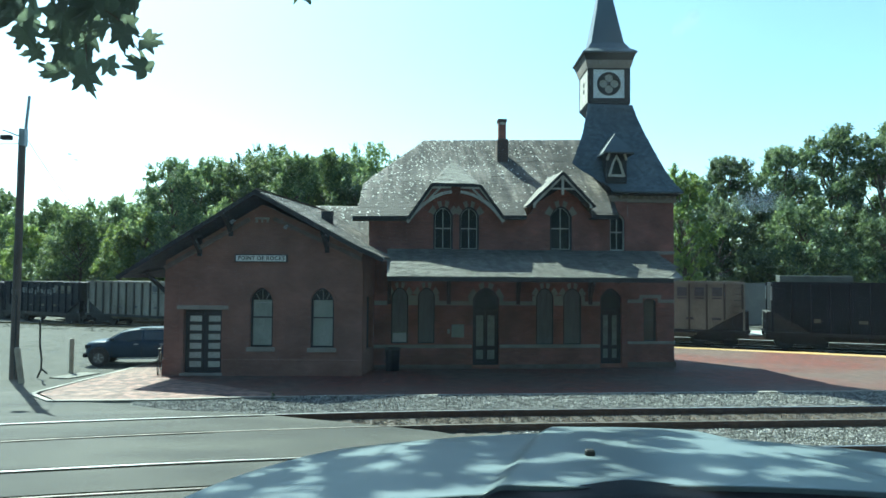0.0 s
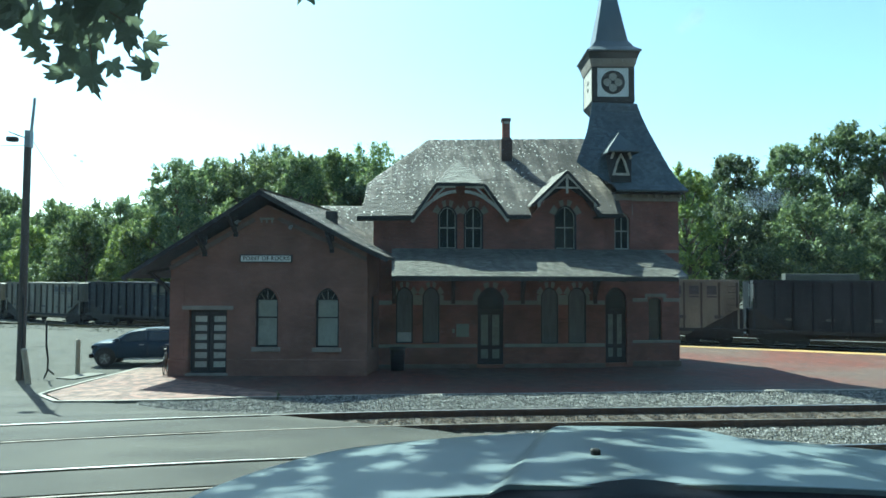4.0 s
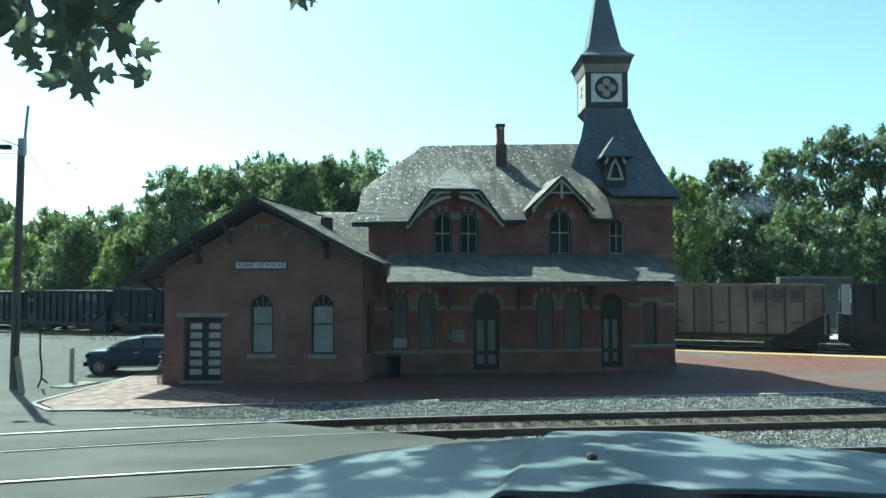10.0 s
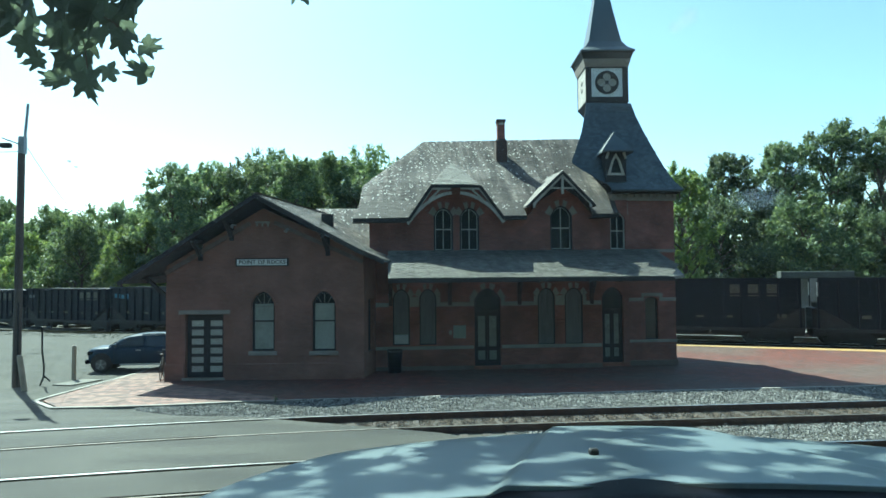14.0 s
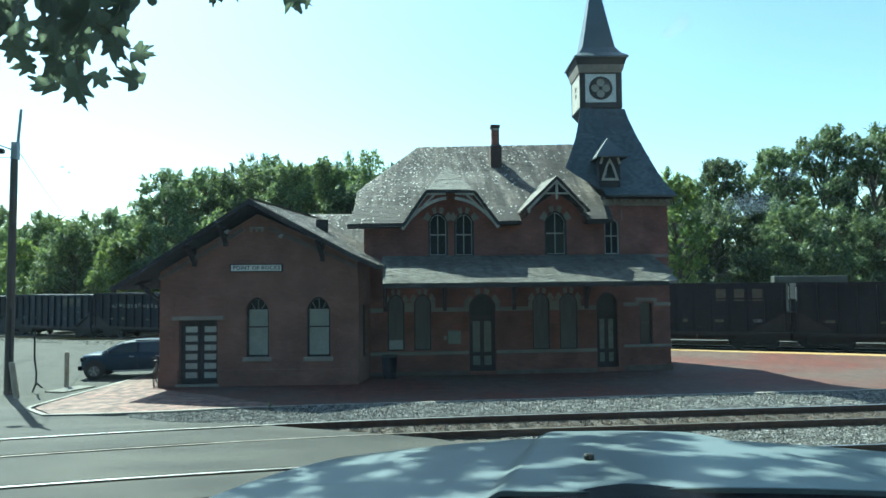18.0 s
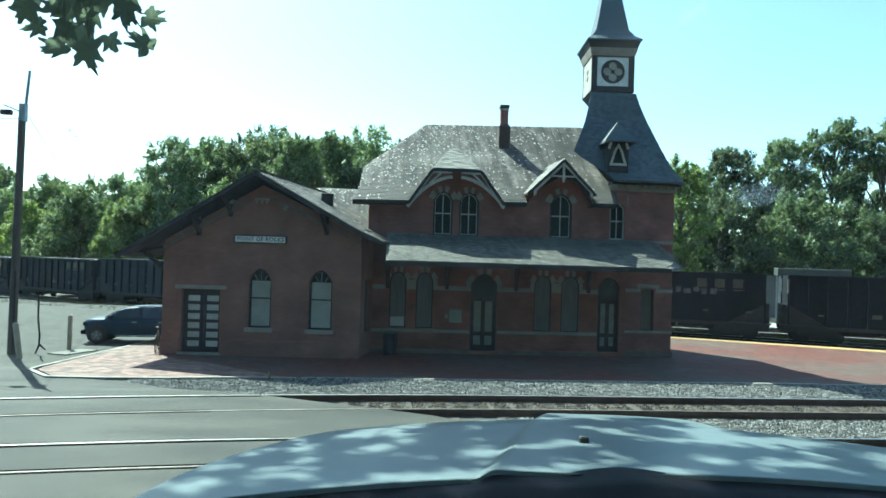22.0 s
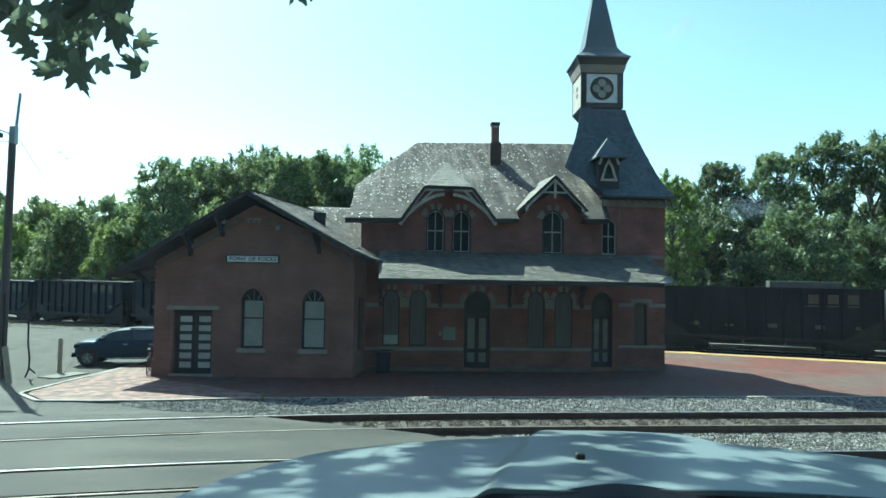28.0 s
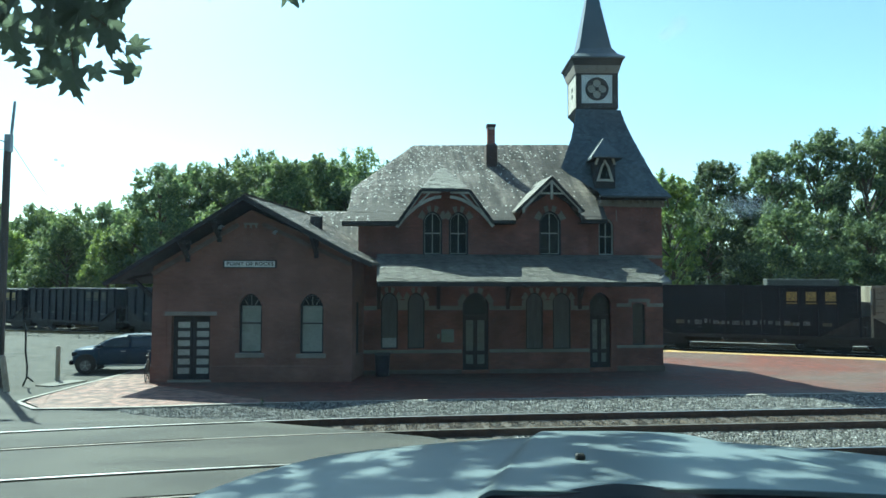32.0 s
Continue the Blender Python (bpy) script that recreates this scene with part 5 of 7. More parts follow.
def make_tower():
    t = thing("clock_tower", "square brick tower with a slate spire and open clock faces", "tower")
    x0, x1, y0, y1 = 7.75, 12.38, 27.94, 32.4
    part("front_wall", panel([(10.28, -0.3), (x1, -0.3), (x1, 7.05), (9.5, 7.05), (9.5, 6.3), (10.28, 6.3)], [arch(11.03, 11.6, 1.05, 2.75, 2.86)], y0, y0 + 0.4), "brick", t)
    part("side_wall", panel(rect(y0 + 0.4, y1, -0.3, 7.05), [], x1 - 0.4, x1, side=True), "brick", t)
    part("side_wall", panel(rect(y0 + 0.4, y1, 6.0, 7.05), [], x0, x0 + 0.4, side=True), "brick", t)
    part("rear_wall", panel(rect(x0, x1, -0.3, 7.05), [], y1, y1 + 0.4), "brick", t)
    window(t, 11.03, 11.6, 1.05, 2.75, 2.86, y0, glass="greyglass", bars=(0, 1), frame=0.06, frame_mat="darkwood")
    for a, b, z in ((10.3, 10.95, 2.68), (11.68, x1, 2.68), (10.86, 11.78, 2.88)):
        part("string_course", boxed(a, b + 0.02, y0 - 0.04, y0 + 0.05, z, z + 0.15, bevel=0.01), "stone", t)
    for x in (10.86, 11.66):
        part("impost_stone", boxed(x, x + 0.12, y0 - 0.035, y0 + 0.05, 2.69, 2.9, bevel=0.01), "stone", t)
    part("string_course", boxed(10.3, x1 + 0.03, y0 - 0.05, y0 + 0.05, 0.94, 1.05, bevel=0.01), "stone", t)
    part("plinth", boxed(10.3, x1 + 0.05, y0 - 0.06, y0 + 0.05, -0.3, 0.18, bevel=0.01), "rakestone", t)
    part("string_course", boxed(10.3, x1 + 0.02, y0 - 0.04, y0 + 0.05, 4.76, 4.9, bevel=0.01), "stone", t)
    part("cornice", boxed(9.58, x1 + 0.08, y0 - 0.08, y1 + 0.08, 6.98, 7.14, bevel=0.01), "friezestone", t)
    part("cornice", boxed(9.58, x1 + 0.16, y0 - 0.16, y1 + 0.16, 7.26, 7.36, bevel=0.01), "darkwood", t)
    part("frieze", boxed(9.58, x1 + 0.04, y0 - 0.03, y1 + 0.03, 7.13, 7.27), "friezestone", t)
    for i in range(9):
        x = 9.62 + i * 0.34
        part("corbel", boxed(x, x + 0.1, y0 - 0.14, y0 + 0.02, 7.14, 7.27), "stone", t)
    part("quoin", boxed(9.9, 10.35, y0 - 0.04, y0 + 0.05, 6.35, 6.85, bevel=0.01), "stone", t)
    # bell-cast lower roof
    prof = [(2.62, 7.36), (2.62, 7.42), (2.36, 7.78), (2.12, 8.24), (1.78, 9.1), (1.41, 10.1), (1.10, 11.05), (1.0, 11.5)]
    # the front left corner dies into the house roof
    def house_slope(z):
        return 26.95 + (z - 6.08) * 1.3028

    def hip_x(z):
        return 0.0 if z > 8.62 else 9.43 - (z - 7.6) * (1.457 if z > 7.6 else 0.35)

    fine = []
    for (h0, za), (h1, zb) in zip(prof, prof[1:]):
        m = 4 if zb < 9.2 else 1
        fine += [(h0 + (h1 - h0) * k / m, za + (zb - za) * k / m) for k in range(m)]
    fine.append(prof[-1])
    verts, faces = [], []
    for hw, z in fine:
        xl, yf = TX - hw - 0.05 * max(0.0, z - 10.2) - 0.1 * max(0.0, 1.0 - abs(z - 8.6) / 1.2), TY - hw
        xn = max(xl, hip_x(z))
        yb = max(yf, house_slope(z) + 0.03) if xn > xl else yf
        # the west side is skewed back out of view
        xb = xl * (1 + (0.86 + 0.8 * min(1.0, max(0.0, 10.2 - z))) * (2 * hw / yf))
        xm = max(xn * yb / yf + 1.2, xl) if xn > xl else xl
        if xn <= xl and z < 10.0:
            # corner above the valley cut away to let sun reach the house slope
            f = 1.1 * (10.0 - z) / 1.38
            xm, yb = xl + f, yf + f
            xb = max(xb, xm + 0.05)
        verts += [(xn, yf, z), (TX + hw, yf, z), (TX + hw, TY + hw, z), (xb, TY + hw, z), (xm + 0.01, yb + (0.02 if xn > xl else 0.0), z), (xm, yb, z)]
    for i in range(len(fine) - 1):
        for j in range(6):
            k = (j + 1) % 6
            faces.append((i * 6 + j, i * 6 + k, i * 6 + 6 + k, i * 6 + 6 + j))
    faces += [(5, 4, 3, 2, 1, 0), tuple(len(verts) - 6 + i for i in range(6))]
    roof = part("tower_roof", (verts, faces), "towerslate", t, "steep bell-cast blue-grey slate roof")
    for (h0, za), (h1, zb) in zip(prof[1:], prof[2:]):
        for side in (0,):
            vec = Vector((0, h0 - h1, zb - za)) if side == 0 else Vector((h0 - h1, 0, zb - za))
            ln = vec.length
            upv = vec.normalized()
            nr = Vector((0, -upv.z, upv.y)) if side == 0 else Vector((-upv.z, 0, upv.x))
            al = Vector((1, 0, 0)) if side == 0 else Vector((0, 1, 0))
            cor = Vector((TX - h0, TY - h0, za))

            def on_face(u, v, h0=h0, h1=h1, ln=ln, za=za, zb=zb, side=side):
                k = (h0 - h1) * v / ln
                z = za + (zb - za) * v / ln
                low = k
                if z < 8.62:
                    low = max(k, hip_x(z) - TX + h0) if side == 0 else max(k, house_slope(z) + 0.3 - TY + h0)
                return low <= u <= 2 * h0 - k

            slate_parts(roof, slates(cor + nr * 0.002, al, upv, nr, int(2 * h0 / 0.17) + 1, int(ln / 0.1), on_face, (0.17, 0.1), 31, 0.0, 0.010), "towerslate", "slate")
    # dormer with a pointed light
    dx, dy = 9.76, 27.66
    dm = part("dormer", panel([(dx - 0.45, 7.75), (dx + 0.45, 7.75), (dx + 0.45, 8.9), (dx, 9.4), (dx - 0.45, 8.9)], [[(dx - 0.26, 8.13), (dx + 0.26, 8.13), (dx + 0.12, 8.6), (dx, 8.83), (dx - 0.12, 8.6)]], dy, dy + 0.62), "darkwood", t, "small pointed roof dormer")
    part("dormer_light", ring([(dx - 0.38, 8.03), (dx + 0.38, 8.03), (dx + 0.18, 8.66), (dx, 8.98), (dx - 0.18, 8.66)], [(dx - 0.25, 8.13), (dx + 0.25, 8.13), (dx + 0.11, 8.6), (dx, 8.82), (dx - 0.11, 8.6)], dy - 0.05, dy + 0.02), "cream", dm)
    part("pane", boxed(dx - 0.3, dx + 0.3, dy + 0.05, dy + 0.07, 8.08, 8.9), "glass", dm)
    for s in (-1, 1):
        part("dormer_bracket", bar(bmesh.new(), (dx + s * 0.33, dy - 0.05, 9.0), (dx + s * 0.42, dy - 0.05, 8.74), 0.09, 0.09), "cream", dm)
        part("dormer_roof", slab(bmesh.new(), [(dx, dy + 0.15, 9.92), (dx + s * 0.66, dy - 0.3, 9.02), (dx + s * 0.66, dy + 1.3, 9.02), (dx, dy + 1.7, 9.92)], (0, 0.0, -0.07)), "towerslate", dm)
    part("dormer_hip", slab(bmesh.new(), [(dx - 0.67, dy - 0.32, 9.04), (dx + 0.67, dy - 0.32, 9.04), (dx + 0.02, dy + 0.2, 9.94)], (0, 0.03, -0.06)), "towerslate", dm)
    dm2 = part("side_dormer", lofted([(0.4, 8.4), (0.4, 9.05), (0.02, 9.6)], TX + 1.70, TY), "towerslate", t)
    part("finial", tube(tube(bmesh.new(), (TX + 1.70, TY, 9.5), (TX + 1.70, TY, 10.1), 0.03, 0.014), (TX + 1.58, TY, 9.85), (TX + 1.82, TY, 9.85), 0.014), "darkwood", dm2)
    # clock stage
    hw = 0.93
    turned = [part("belfry_base", lofted([(0.72, 11.25), (0.86, 11.46), (hw + 0.02, 11.62)], TX - 0.07, TY), "darkwood", t)]
    st = part("clock_stage", lofted([(hw - 0.12, 11.5), (hw - 0.12, 13.35)], TX - 0.07, TY), "darkwood", t)
    cx = TX - 0.07
    turned.append(st)
    for k, m in enumerate((Matrix.Identity(4), Matrix.Rotation(radians(-90), 4, "Z"), Matrix.Rotation(radians(90), 4, "Z"), Matrix.Rotation(radians(180), 4, "Z"))):
        face = thing_part("clock_face", ring(rect(-0.72, 0.72, 11.8, 13.1), [(0.50 * math.cos(a * math.tau / 24), 12.45 + 0.50 * math.sin(a * math.tau / 24)) for a in range(24)], -hw - 0.0, -hw + 0.08), "white", st, "white boarded face with a dark quatrefoil")
        place_face(face, m, cx)
        foil = [[(ox + 0.185 * math.cos(a * math.tau / 14), 12.45 + oz + 0.185 * math.sin(a * math.tau / 14)) for a in range(14)] for ox, oz in ((0.25, 0), (-0.25, 0), (0, 0.25), (0, -0.25))]
        disc = [(0.53 * math.cos(a * math.tau / 24), 12.45 + 0.53 * math.sin(a * math.tau / 24)) for a in range(24)]
        if k == 1:
            # the west face is a plain cream board with two pierced lobes
            for zc in (12.3, 12.62):
                lobe = [(0.05 + 0.16 * math.cos(a * math.tau / 10), zc + 0.12 * math.sin(a * math.tau / 10)) for a in range(10)]
                lb = thing_part("pierced_lobe", panel(lobe, [], -hw - 0.012, -hw + 0.004), "darkwood", st)
                place_face(lb, m, cx)
            pl = thing_part("face_board", panel(rect(-hw + 0.02, hw - 0.02, 11.62, 13.2), [], -hw - 0.006, -hw + 0.05), "cream", st, "plain cream-painted board")
            place_face(pl, m, cx)
            continue
        tr = thing_part("tracery", panel(disc, foil, -hw - 0.035, -hw + 0.002), "darkwood", st, "dark round tracery with four lobes")
        place_face(tr, m, cx)
        bk = thing_part("backing", panel(rect(-0.6, 0.6, 11.9, 13.0), [], -hw + 0.012, -hw + 0.07), "cream", st)
        place_face(bk, m, cx)
        fr = thing_part("stage_frame", ring(rect(-hw - 0.02, hw + 0.02, 11.55, 13.36), rect(-0.70, 0.70, 11.8, 13.1), -hw - 0.03, -hw + 0.05), "darkwood", st)
        place_face(fr, m, cx)
    # flared cornice, upper spire
    turned.append(part("flared_eave", lofted([(hw, 13.12), (1.0, 13.32), (1.16, 13.78), (1.12, 13.86)], cx, TY), "darkwood", t))
    for i in range(5):
        x = cx - 0.88 + i * 0.44
        turned.append(part("corbel", boxed(x - 0.05, x + 0.05, TY - 1.1, TY - hw, 13.32, 13.48), "stone", t))
    turned.append(part("frieze", lofted([(hw + 0.04, 13.16), (hw + 0.09, 13.32), (hw + 0.14, 13.5)], cx, TY), "stone", t))
    turned.append(part("spire_skirt", lofted([(1.22, 13.80), (1.22, 13.86), (0.95, 14.08), (0.74, 14.40)], cx, TY), "towerslate", t))
    turned.append(part("spire", lofted([(0.74, 14.38), (0.585, 15.2), (0.37, 16.4), (0.03, 18.4)], cx, TY), "towerslate", t, "tall blue-grey slate spire"))
    # the clock stage and spire stand a little askew to the street front, as the wing does
    pivot = Vector((cx, TY - hw, 0))
    for ob in turned:
        ob.matrix_basis = Matrix.Translation(pivot) @ Matrix.Rotation(radians(-5), 4, "Z") @ Matrix.Translation(-pivot)


def thing_part(name, bm, material, parent, label=""):
    return part(name, bm, material, parent, label)


def place_face(ob, m, cx):
    ob.matrix_basis = Matrix.Translation((cx, TY, 0)) @ m


make_tower()


# ---- trees ----
def crown_shell(puffs, count, size, seed):
    """Leaves laid over the upper and outer skin of small puffs (x, y, z, r), facing outwards, with gaps between the puffs."""
    rng = np.random.default_rng(seed)
    puffs = np.array(puffs, float)
    w = puffs[:, 3] ** 2
    pick = rng.choice(len(puffs), count, p=w / w.sum())
    d = rng.normal(size=(count, 3)) + (0, 0, 0.35)
    d /= np.linalg.norm(d, axis=1)[:, None]
    c = puffs[pick, :3] + d * (puffs[pick, 3] * rng.uniform(0.45, 1.12, count))[:, None]
    a = rng.normal(size=(count, 3)) * 0.55 + d + (0, 0, 0.25)
    a /= np.linalg.norm(a, axis=1)[:, None]
    u = np.cross(a, rng.normal(size=(count, 3)))
    u /= np.linalg.norm(u, axis=1)[:, None] + 1e-9
    v = np.cross(a, u)
    s = size * rng.uniform(0.55, 1.35, count)[:, None]
    verts = np.stack([c - u * s, c + v * s * 0.5 - a * s * 0.2, c + u * s, c - v * s * 0.5 - a * s * 0.2], 1).reshape(-1, 3)
    i = np.arange(count) * 4
    faces = np.concatenate([np.stack([i, i + 1, i + 2], 1), np.stack([i, i + 2, i + 3], 1)])
    return verts.tolist(), faces.tolist()


def make_tree(label, height, radius, seed, material, at=(0, 0, 0), clumps=30, leaves=17000, size=0.20, low=0.18, category="tree"):
    """Trunk, limbs to every clump, and a crown of puffs with leafy shoots rising out of it."""
    rng = random.Random(seed)
    t = thing("tree", label, category, at=at, group="woods behind the railway")
    bm = bmesh.new()
    tube(bm, (0, 0, -0.3), (rng.uniform(-0.3, 0.3), 0, height * 0.45), 0.032 * height * 0.6, 0.018 * height * 0.6, 8)
    puffs, tops = [], []
    for i in range(clumps):
        k = i / (clumps - 1)
        z = height * (low + (0.92 - low) * k)
        spread = radius * (0.35 + 0.75 * math.sin(math.pi * min(1, 0.22 + 0.72 * k))) * (1 - 0.35 * k)
        a = i * 2.4 + rng.uniform(-0.5, 0.5)
        d = spread * rng.uniform(0.4, 1.0)
        r = radius * rng.uniform(0.17, 0.33)
        p = Vector((d * math.cos(a), d * math.sin(a), z + rng.uniform(-0.6, 0.6)))
        tube(bm, (0, 0, max(0.5, z - height * 0.18)), p * 0.85 + Vector((0, 0, z * 0.12)), 0.007 * height, 0.003 * height, 5)
        puffs.append((*p, r * 0.7))
        for _ in range(7):
            q = Vector((rng.gauss(0, 1), rng.gauss(0, 1), rng.gauss(0.25, 0.8))).normalized()
            c = p + Vector((q.x * 1.25, q.y * 1.25, q.z * 0.85)) * r * rng.uniform(0.7, 1.15)
            pr = r * rng.uniform(0.28, 0.52)
            puffs.append((*c, pr))
            if k > 0.3 and q.z > 0.2:
                tops.append((c, pr))
    puffs.append((0, 0, height * 0.9, radius * 0.25))
    for c, pr in tops:
        # feathery shoots
        lean = Vector((rng.uniform(-0.4, 0.4), rng.uniform(-0.4, 0.4), 1.0))
        for q in range(3):
            puffs.append((*(c + lean * (pr * 0.7 + q * 0.24)), 0.24 - 0.06 * q))
    part("trunk", bm, "bark", t)
    V, Fc = crown_shell(puffs, leaves, size, seed)
    # long pinnate sprays that break the outline
    for c, pr in tops:
        for _ in range(12):
            d = Vector((rng.gauss(0, 0.55), rng.gauss(0, 0.55), rng.uniform(0.4, 1.4))).normalized()
            b = c + d * pr * rng.uniform(0.8, 1.3)
            side = d.cross(Vector((rng.uniform(-1, 1), rng.uniform(-1, 1), 0.2))).normalized()
            ln = rng.uniform(0.25, 0.6)
            k = len(V)
            V += [tuple(b), tuple(b + d * ln * 0.45 + side * 0.04), tuple(b + d * ln), tuple(b + d * ln * 0.45 - side * 0.04)]
            Fc += [[k, k + 1, k + 2], [k, k + 2, k + 3]]
    part("crown", (V, Fc), material, t, smooth=False)
    return t


def make_woods():
    kinds = [
        make_tree("tall leafy deciduous tree in dark summer green", 17.5, 4.6, 1, "leafdark", (-24, 78, 0)),
        make_tree("broad leafy deciduous tree in summer green", 16.5, 5.2, 2, "leaf", (-17, 80, 0)),
        make_tree("tall slender leafy tree in summer green", 18.0, 4.2, 3, "leaf", (-10, 78, 0)),
        make_tree("rounded leafy tree in dark summer green", 15.0, 5.0, 4, "leafdark", (-3, 80, 0)),
        make_tree("low bright green bushy tree", 8.5, 3.8, 5, "leafbright", (-29, 77, 0), 24, 12000, 0.17, 0.05),
        make_tree("low bushy green thicket tree", 9.0, 4.4, 6, "leaf", (-38, 86, 0), 24, 12000, 0.17, 0.05),
    ]
    kinds += [
        make_tree("dense dark green deciduous tree", 18.0, 5.0, 7, "leafdeep", (41, 66, 0)),
        make_tree("tall ragged dark green tree", 19.5, 4.7, 8, "leafdeep", (47, 67, 0)),
        make_tree("low dark bushy thicket tree", 9.0, 4.4, 9, "leafdeep", (45, 57, 0), 24, 12000, 0.17, 0.05),
    ]
    rng = random.Random(12)

    def put(k, x, y, s=1.0, rz=None):
        c = copy_thing(kinds[k], pose(x, y, lie(x, y) + 0.2, 0, 0, rng.uniform(0, 360) if rz is None else rz))
        c.scale = (s * 1.06, s * 1.06, s * (1.07 if x < 0 else 1.03))
        return c

    # tall back row from far left to far right
    for x, y, k, s in ((-70, 112, 3, 1.05), (-60, 110, 1, 1.0), (-50, 107, 0, 0.85), (-40, 104, 3, 0.8), (-33, 94, 2, 0.74), (-29, 90, 1, 0.8), (-20.5, 83, 0, 1.02), (-13.5, 84, 3, 1.18), (-6.5, 82, 2, 1.02), (1.5, 84, 0, 1.06), (8, 86, 1, 1.0), (15, 84, 3, 1.0), (22, 84, 0, 0.95), (28, 82, 1, 0.92), (-24, 90, 3, 1.12), (-17, 92, 1, 1.15), (-10, 92, 0, 1.1), (-3, 92, 1, 1.16), (-37, 96, 0, 0.84), (-44, 94, 1, 0.78), (-58, 104, 2, 0.9), (-50, 108, 3, 0.85)):
        put(k, x, y, s)
    # right-hand group, nearer and taller
    for x, y, k, s in ((30.5, 66, 3, 0.9), (36, 68, 6, 0.93), (52, 66, 7, 0.98), (57.5, 68, 6, 1.05), (63, 66, 7, 1.0), (70, 68, 6, 1.05), (38, 58, 8, 1.1), (52, 56, 5, 1.3), (59, 55, 8, 1.3), (31, 60, 8, 1.1), (66, 54, 5, 1.3)):
        put(k, x, y, s)
    make_tree("slender bright green sunlit tree behind the tracks", 11.6, 2.5, 15, "leafbright", (22.6, 49.5, 0), 26, 10000, 0.17, 0.1)
    # understorey along the left
    for x, y, k, s in ((-66, 106, 5, 1.2), (-58, 101, 4, 1.2), (-51, 95, 5, 1.25), (-44, 88, 4, 1.1), (-36, 83, 5, 1.2), (-27, 78, 4, 1.15), (-17, 74, 5, 1.1), (-10, 70, 5, 1.0), (-3, 70, 4, 1.0), (4, 68, 5, 1.0), (11, 66, 5, 1.0), (18, 64, 4, 1.0), (25, 63, 5, 1.05)):
        put(k, x, y, s)


make_woods()


def make_far_woods():
    """Distant wooded ridge that closes the view, and unseen woods that block sky behind the car."""
    rng = np.random.default_rng(9)
    spots = []
    for i in range(150):
        x = -210 + i * 2.9
        y = 125 + rng.uniform(-6, 14)
        for z in (3, 8, 12):
            spots.append((x + rng.uniform(-1, 1), y, z + rng.uniform(-1.5, 1.5) - 0.02 * abs(x), 5.0))
    tagged(part("far_woods", leaf_cloud(spots, 26000, 0.9, 3), "leafdark"), "distant dense summer woods", "woods", kind="stuff")
    # unseen, added behind the car to keep skylight off the station front
    spots = []
    for i in range(110):
        x = -120 + i * 2.2
        for z in (3, 7, 11, 15, 19, 23):
            spots.append((x + rng.uniform(-1, 1), -22 - 0.004 * x * x * 0.2 + rng.uniform(-4, 4), z + 2 + rng.uniform(-1.5, 1.5), 4.0))
    tagged(part("roadside_woods", leaf_cloud(spots, 52000, 0.8, 5), "leafdeep"), "unseen woods added behind the car to dim skylight on the walls", "woods", kind="stuff")
    V, Fc = [], []
    for i in range(60):
        V += [(-400 + i * 14, 150, -1), (-400 + i * 14, 168, 9 + 3 * math.sin(i * 0.7) + 2 * math.sin(i * 1.9))]
    for i in range(59):
        Fc.append((2 * i, 2 * i + 2, 2 * i + 3, 2 * i + 1))
    tagged(part("backdrop", (V, Fc), "grass"), "far wooded rise", "hill", kind="structure")


make_far_woods()


def make_ivy():
    iv = thing("climbing_vine", "bright green climbing vine on the tower corner", "vine")
    spots = [(12.5, 27.9, z, 0.1) for z in (3.9, 4.2, 4.5)] + [(12.7, 30.6, z, 0.2) for z in (0.8, 1.6, 2.4, 3.2, 4.0)]
    part("leaves", leaf_cloud(spots, 420, 0.07, 77), "leafyellow", iv)
    part("stem", tube(bmesh.new(), (12.6, 30.6, 0), (12.62, 30.6, 4.2), 0.05, 0.02, 6), "bark", iv)


make_ivy()

# ---- train ----
TU = Vector((math.cos(radians(-25)), math.sin(radians(-25)), 0))
TP = Vector((19.8, 38.3, 0))
BEND, TURN, GRADE = -9.4, 0.0031, 0.012     # the line curves away and falls towards the west


def heading(s):
    return radians(-25) - TURN * min(120.0, max(0.0, BEND - s))


def beside(s, off=0.0, h=0.0):
    """A point on the main line: way along it, offset to its far side, height over its bed."""
    u = max(0.0, BEND - s)
    c, far = min(u, 120.0), max(0.0, u - 120.0)
    p = TP + TU * max(s, BEND)
    a0, a1 = radians(-25), radians(-25) - TURN * c
    p = p - Vector((math.sin(a0) - math.sin(a1), math.cos(a1) - math.cos(a0), 0)) / TURN
    p = p - Vector((math.cos(a1), math.sin(a1), 0)) * far
    p += Vector((-math.sin(a1), math.cos(a1), 0)) * off
    p.z = h - GRADE * min(110.0, max(0.0, -6.3 - s))
    return p


STEPS = [-400, -200] + [-130 + 6 * i for i in range(21)] + [-4, 10, 30, 60, 160]


def band(a, b, h, steps, thick, ha=None):
    """A strip of bed along the line between two offsets, ha its height at the near edge."""
    bm = bmesh.new()
    rows = []
    for s in steps:
        p, q = beside(s, a, h if ha is None else ha), beside(s, b, h)
        rows.append([bm.verts.new(v) for v in (p, q, q - Vector((0, 0, thick)), p - Vector((0, 0, thick)))])
    for r, t in zip(rows, rows[1:]):
        for i in range(4):
            j = (i + 1) % 4
            bm.faces.new((r[i], r[j], t[j], t[i]))
    bm.faces.new(rows[0][::-1])
    bm.faces.new(rows[-1])
    bmesh.ops.recalc_face_normals(bm, faces=bm.faces[:])
    return bm


PITCH = 12.31


def paint(name, a, b, rough=0.6):
    M[name] = mat(name, a, b, 0.7, rough, 0.12, 14, metal=0.0, stretch=(1, 1, 0.35))
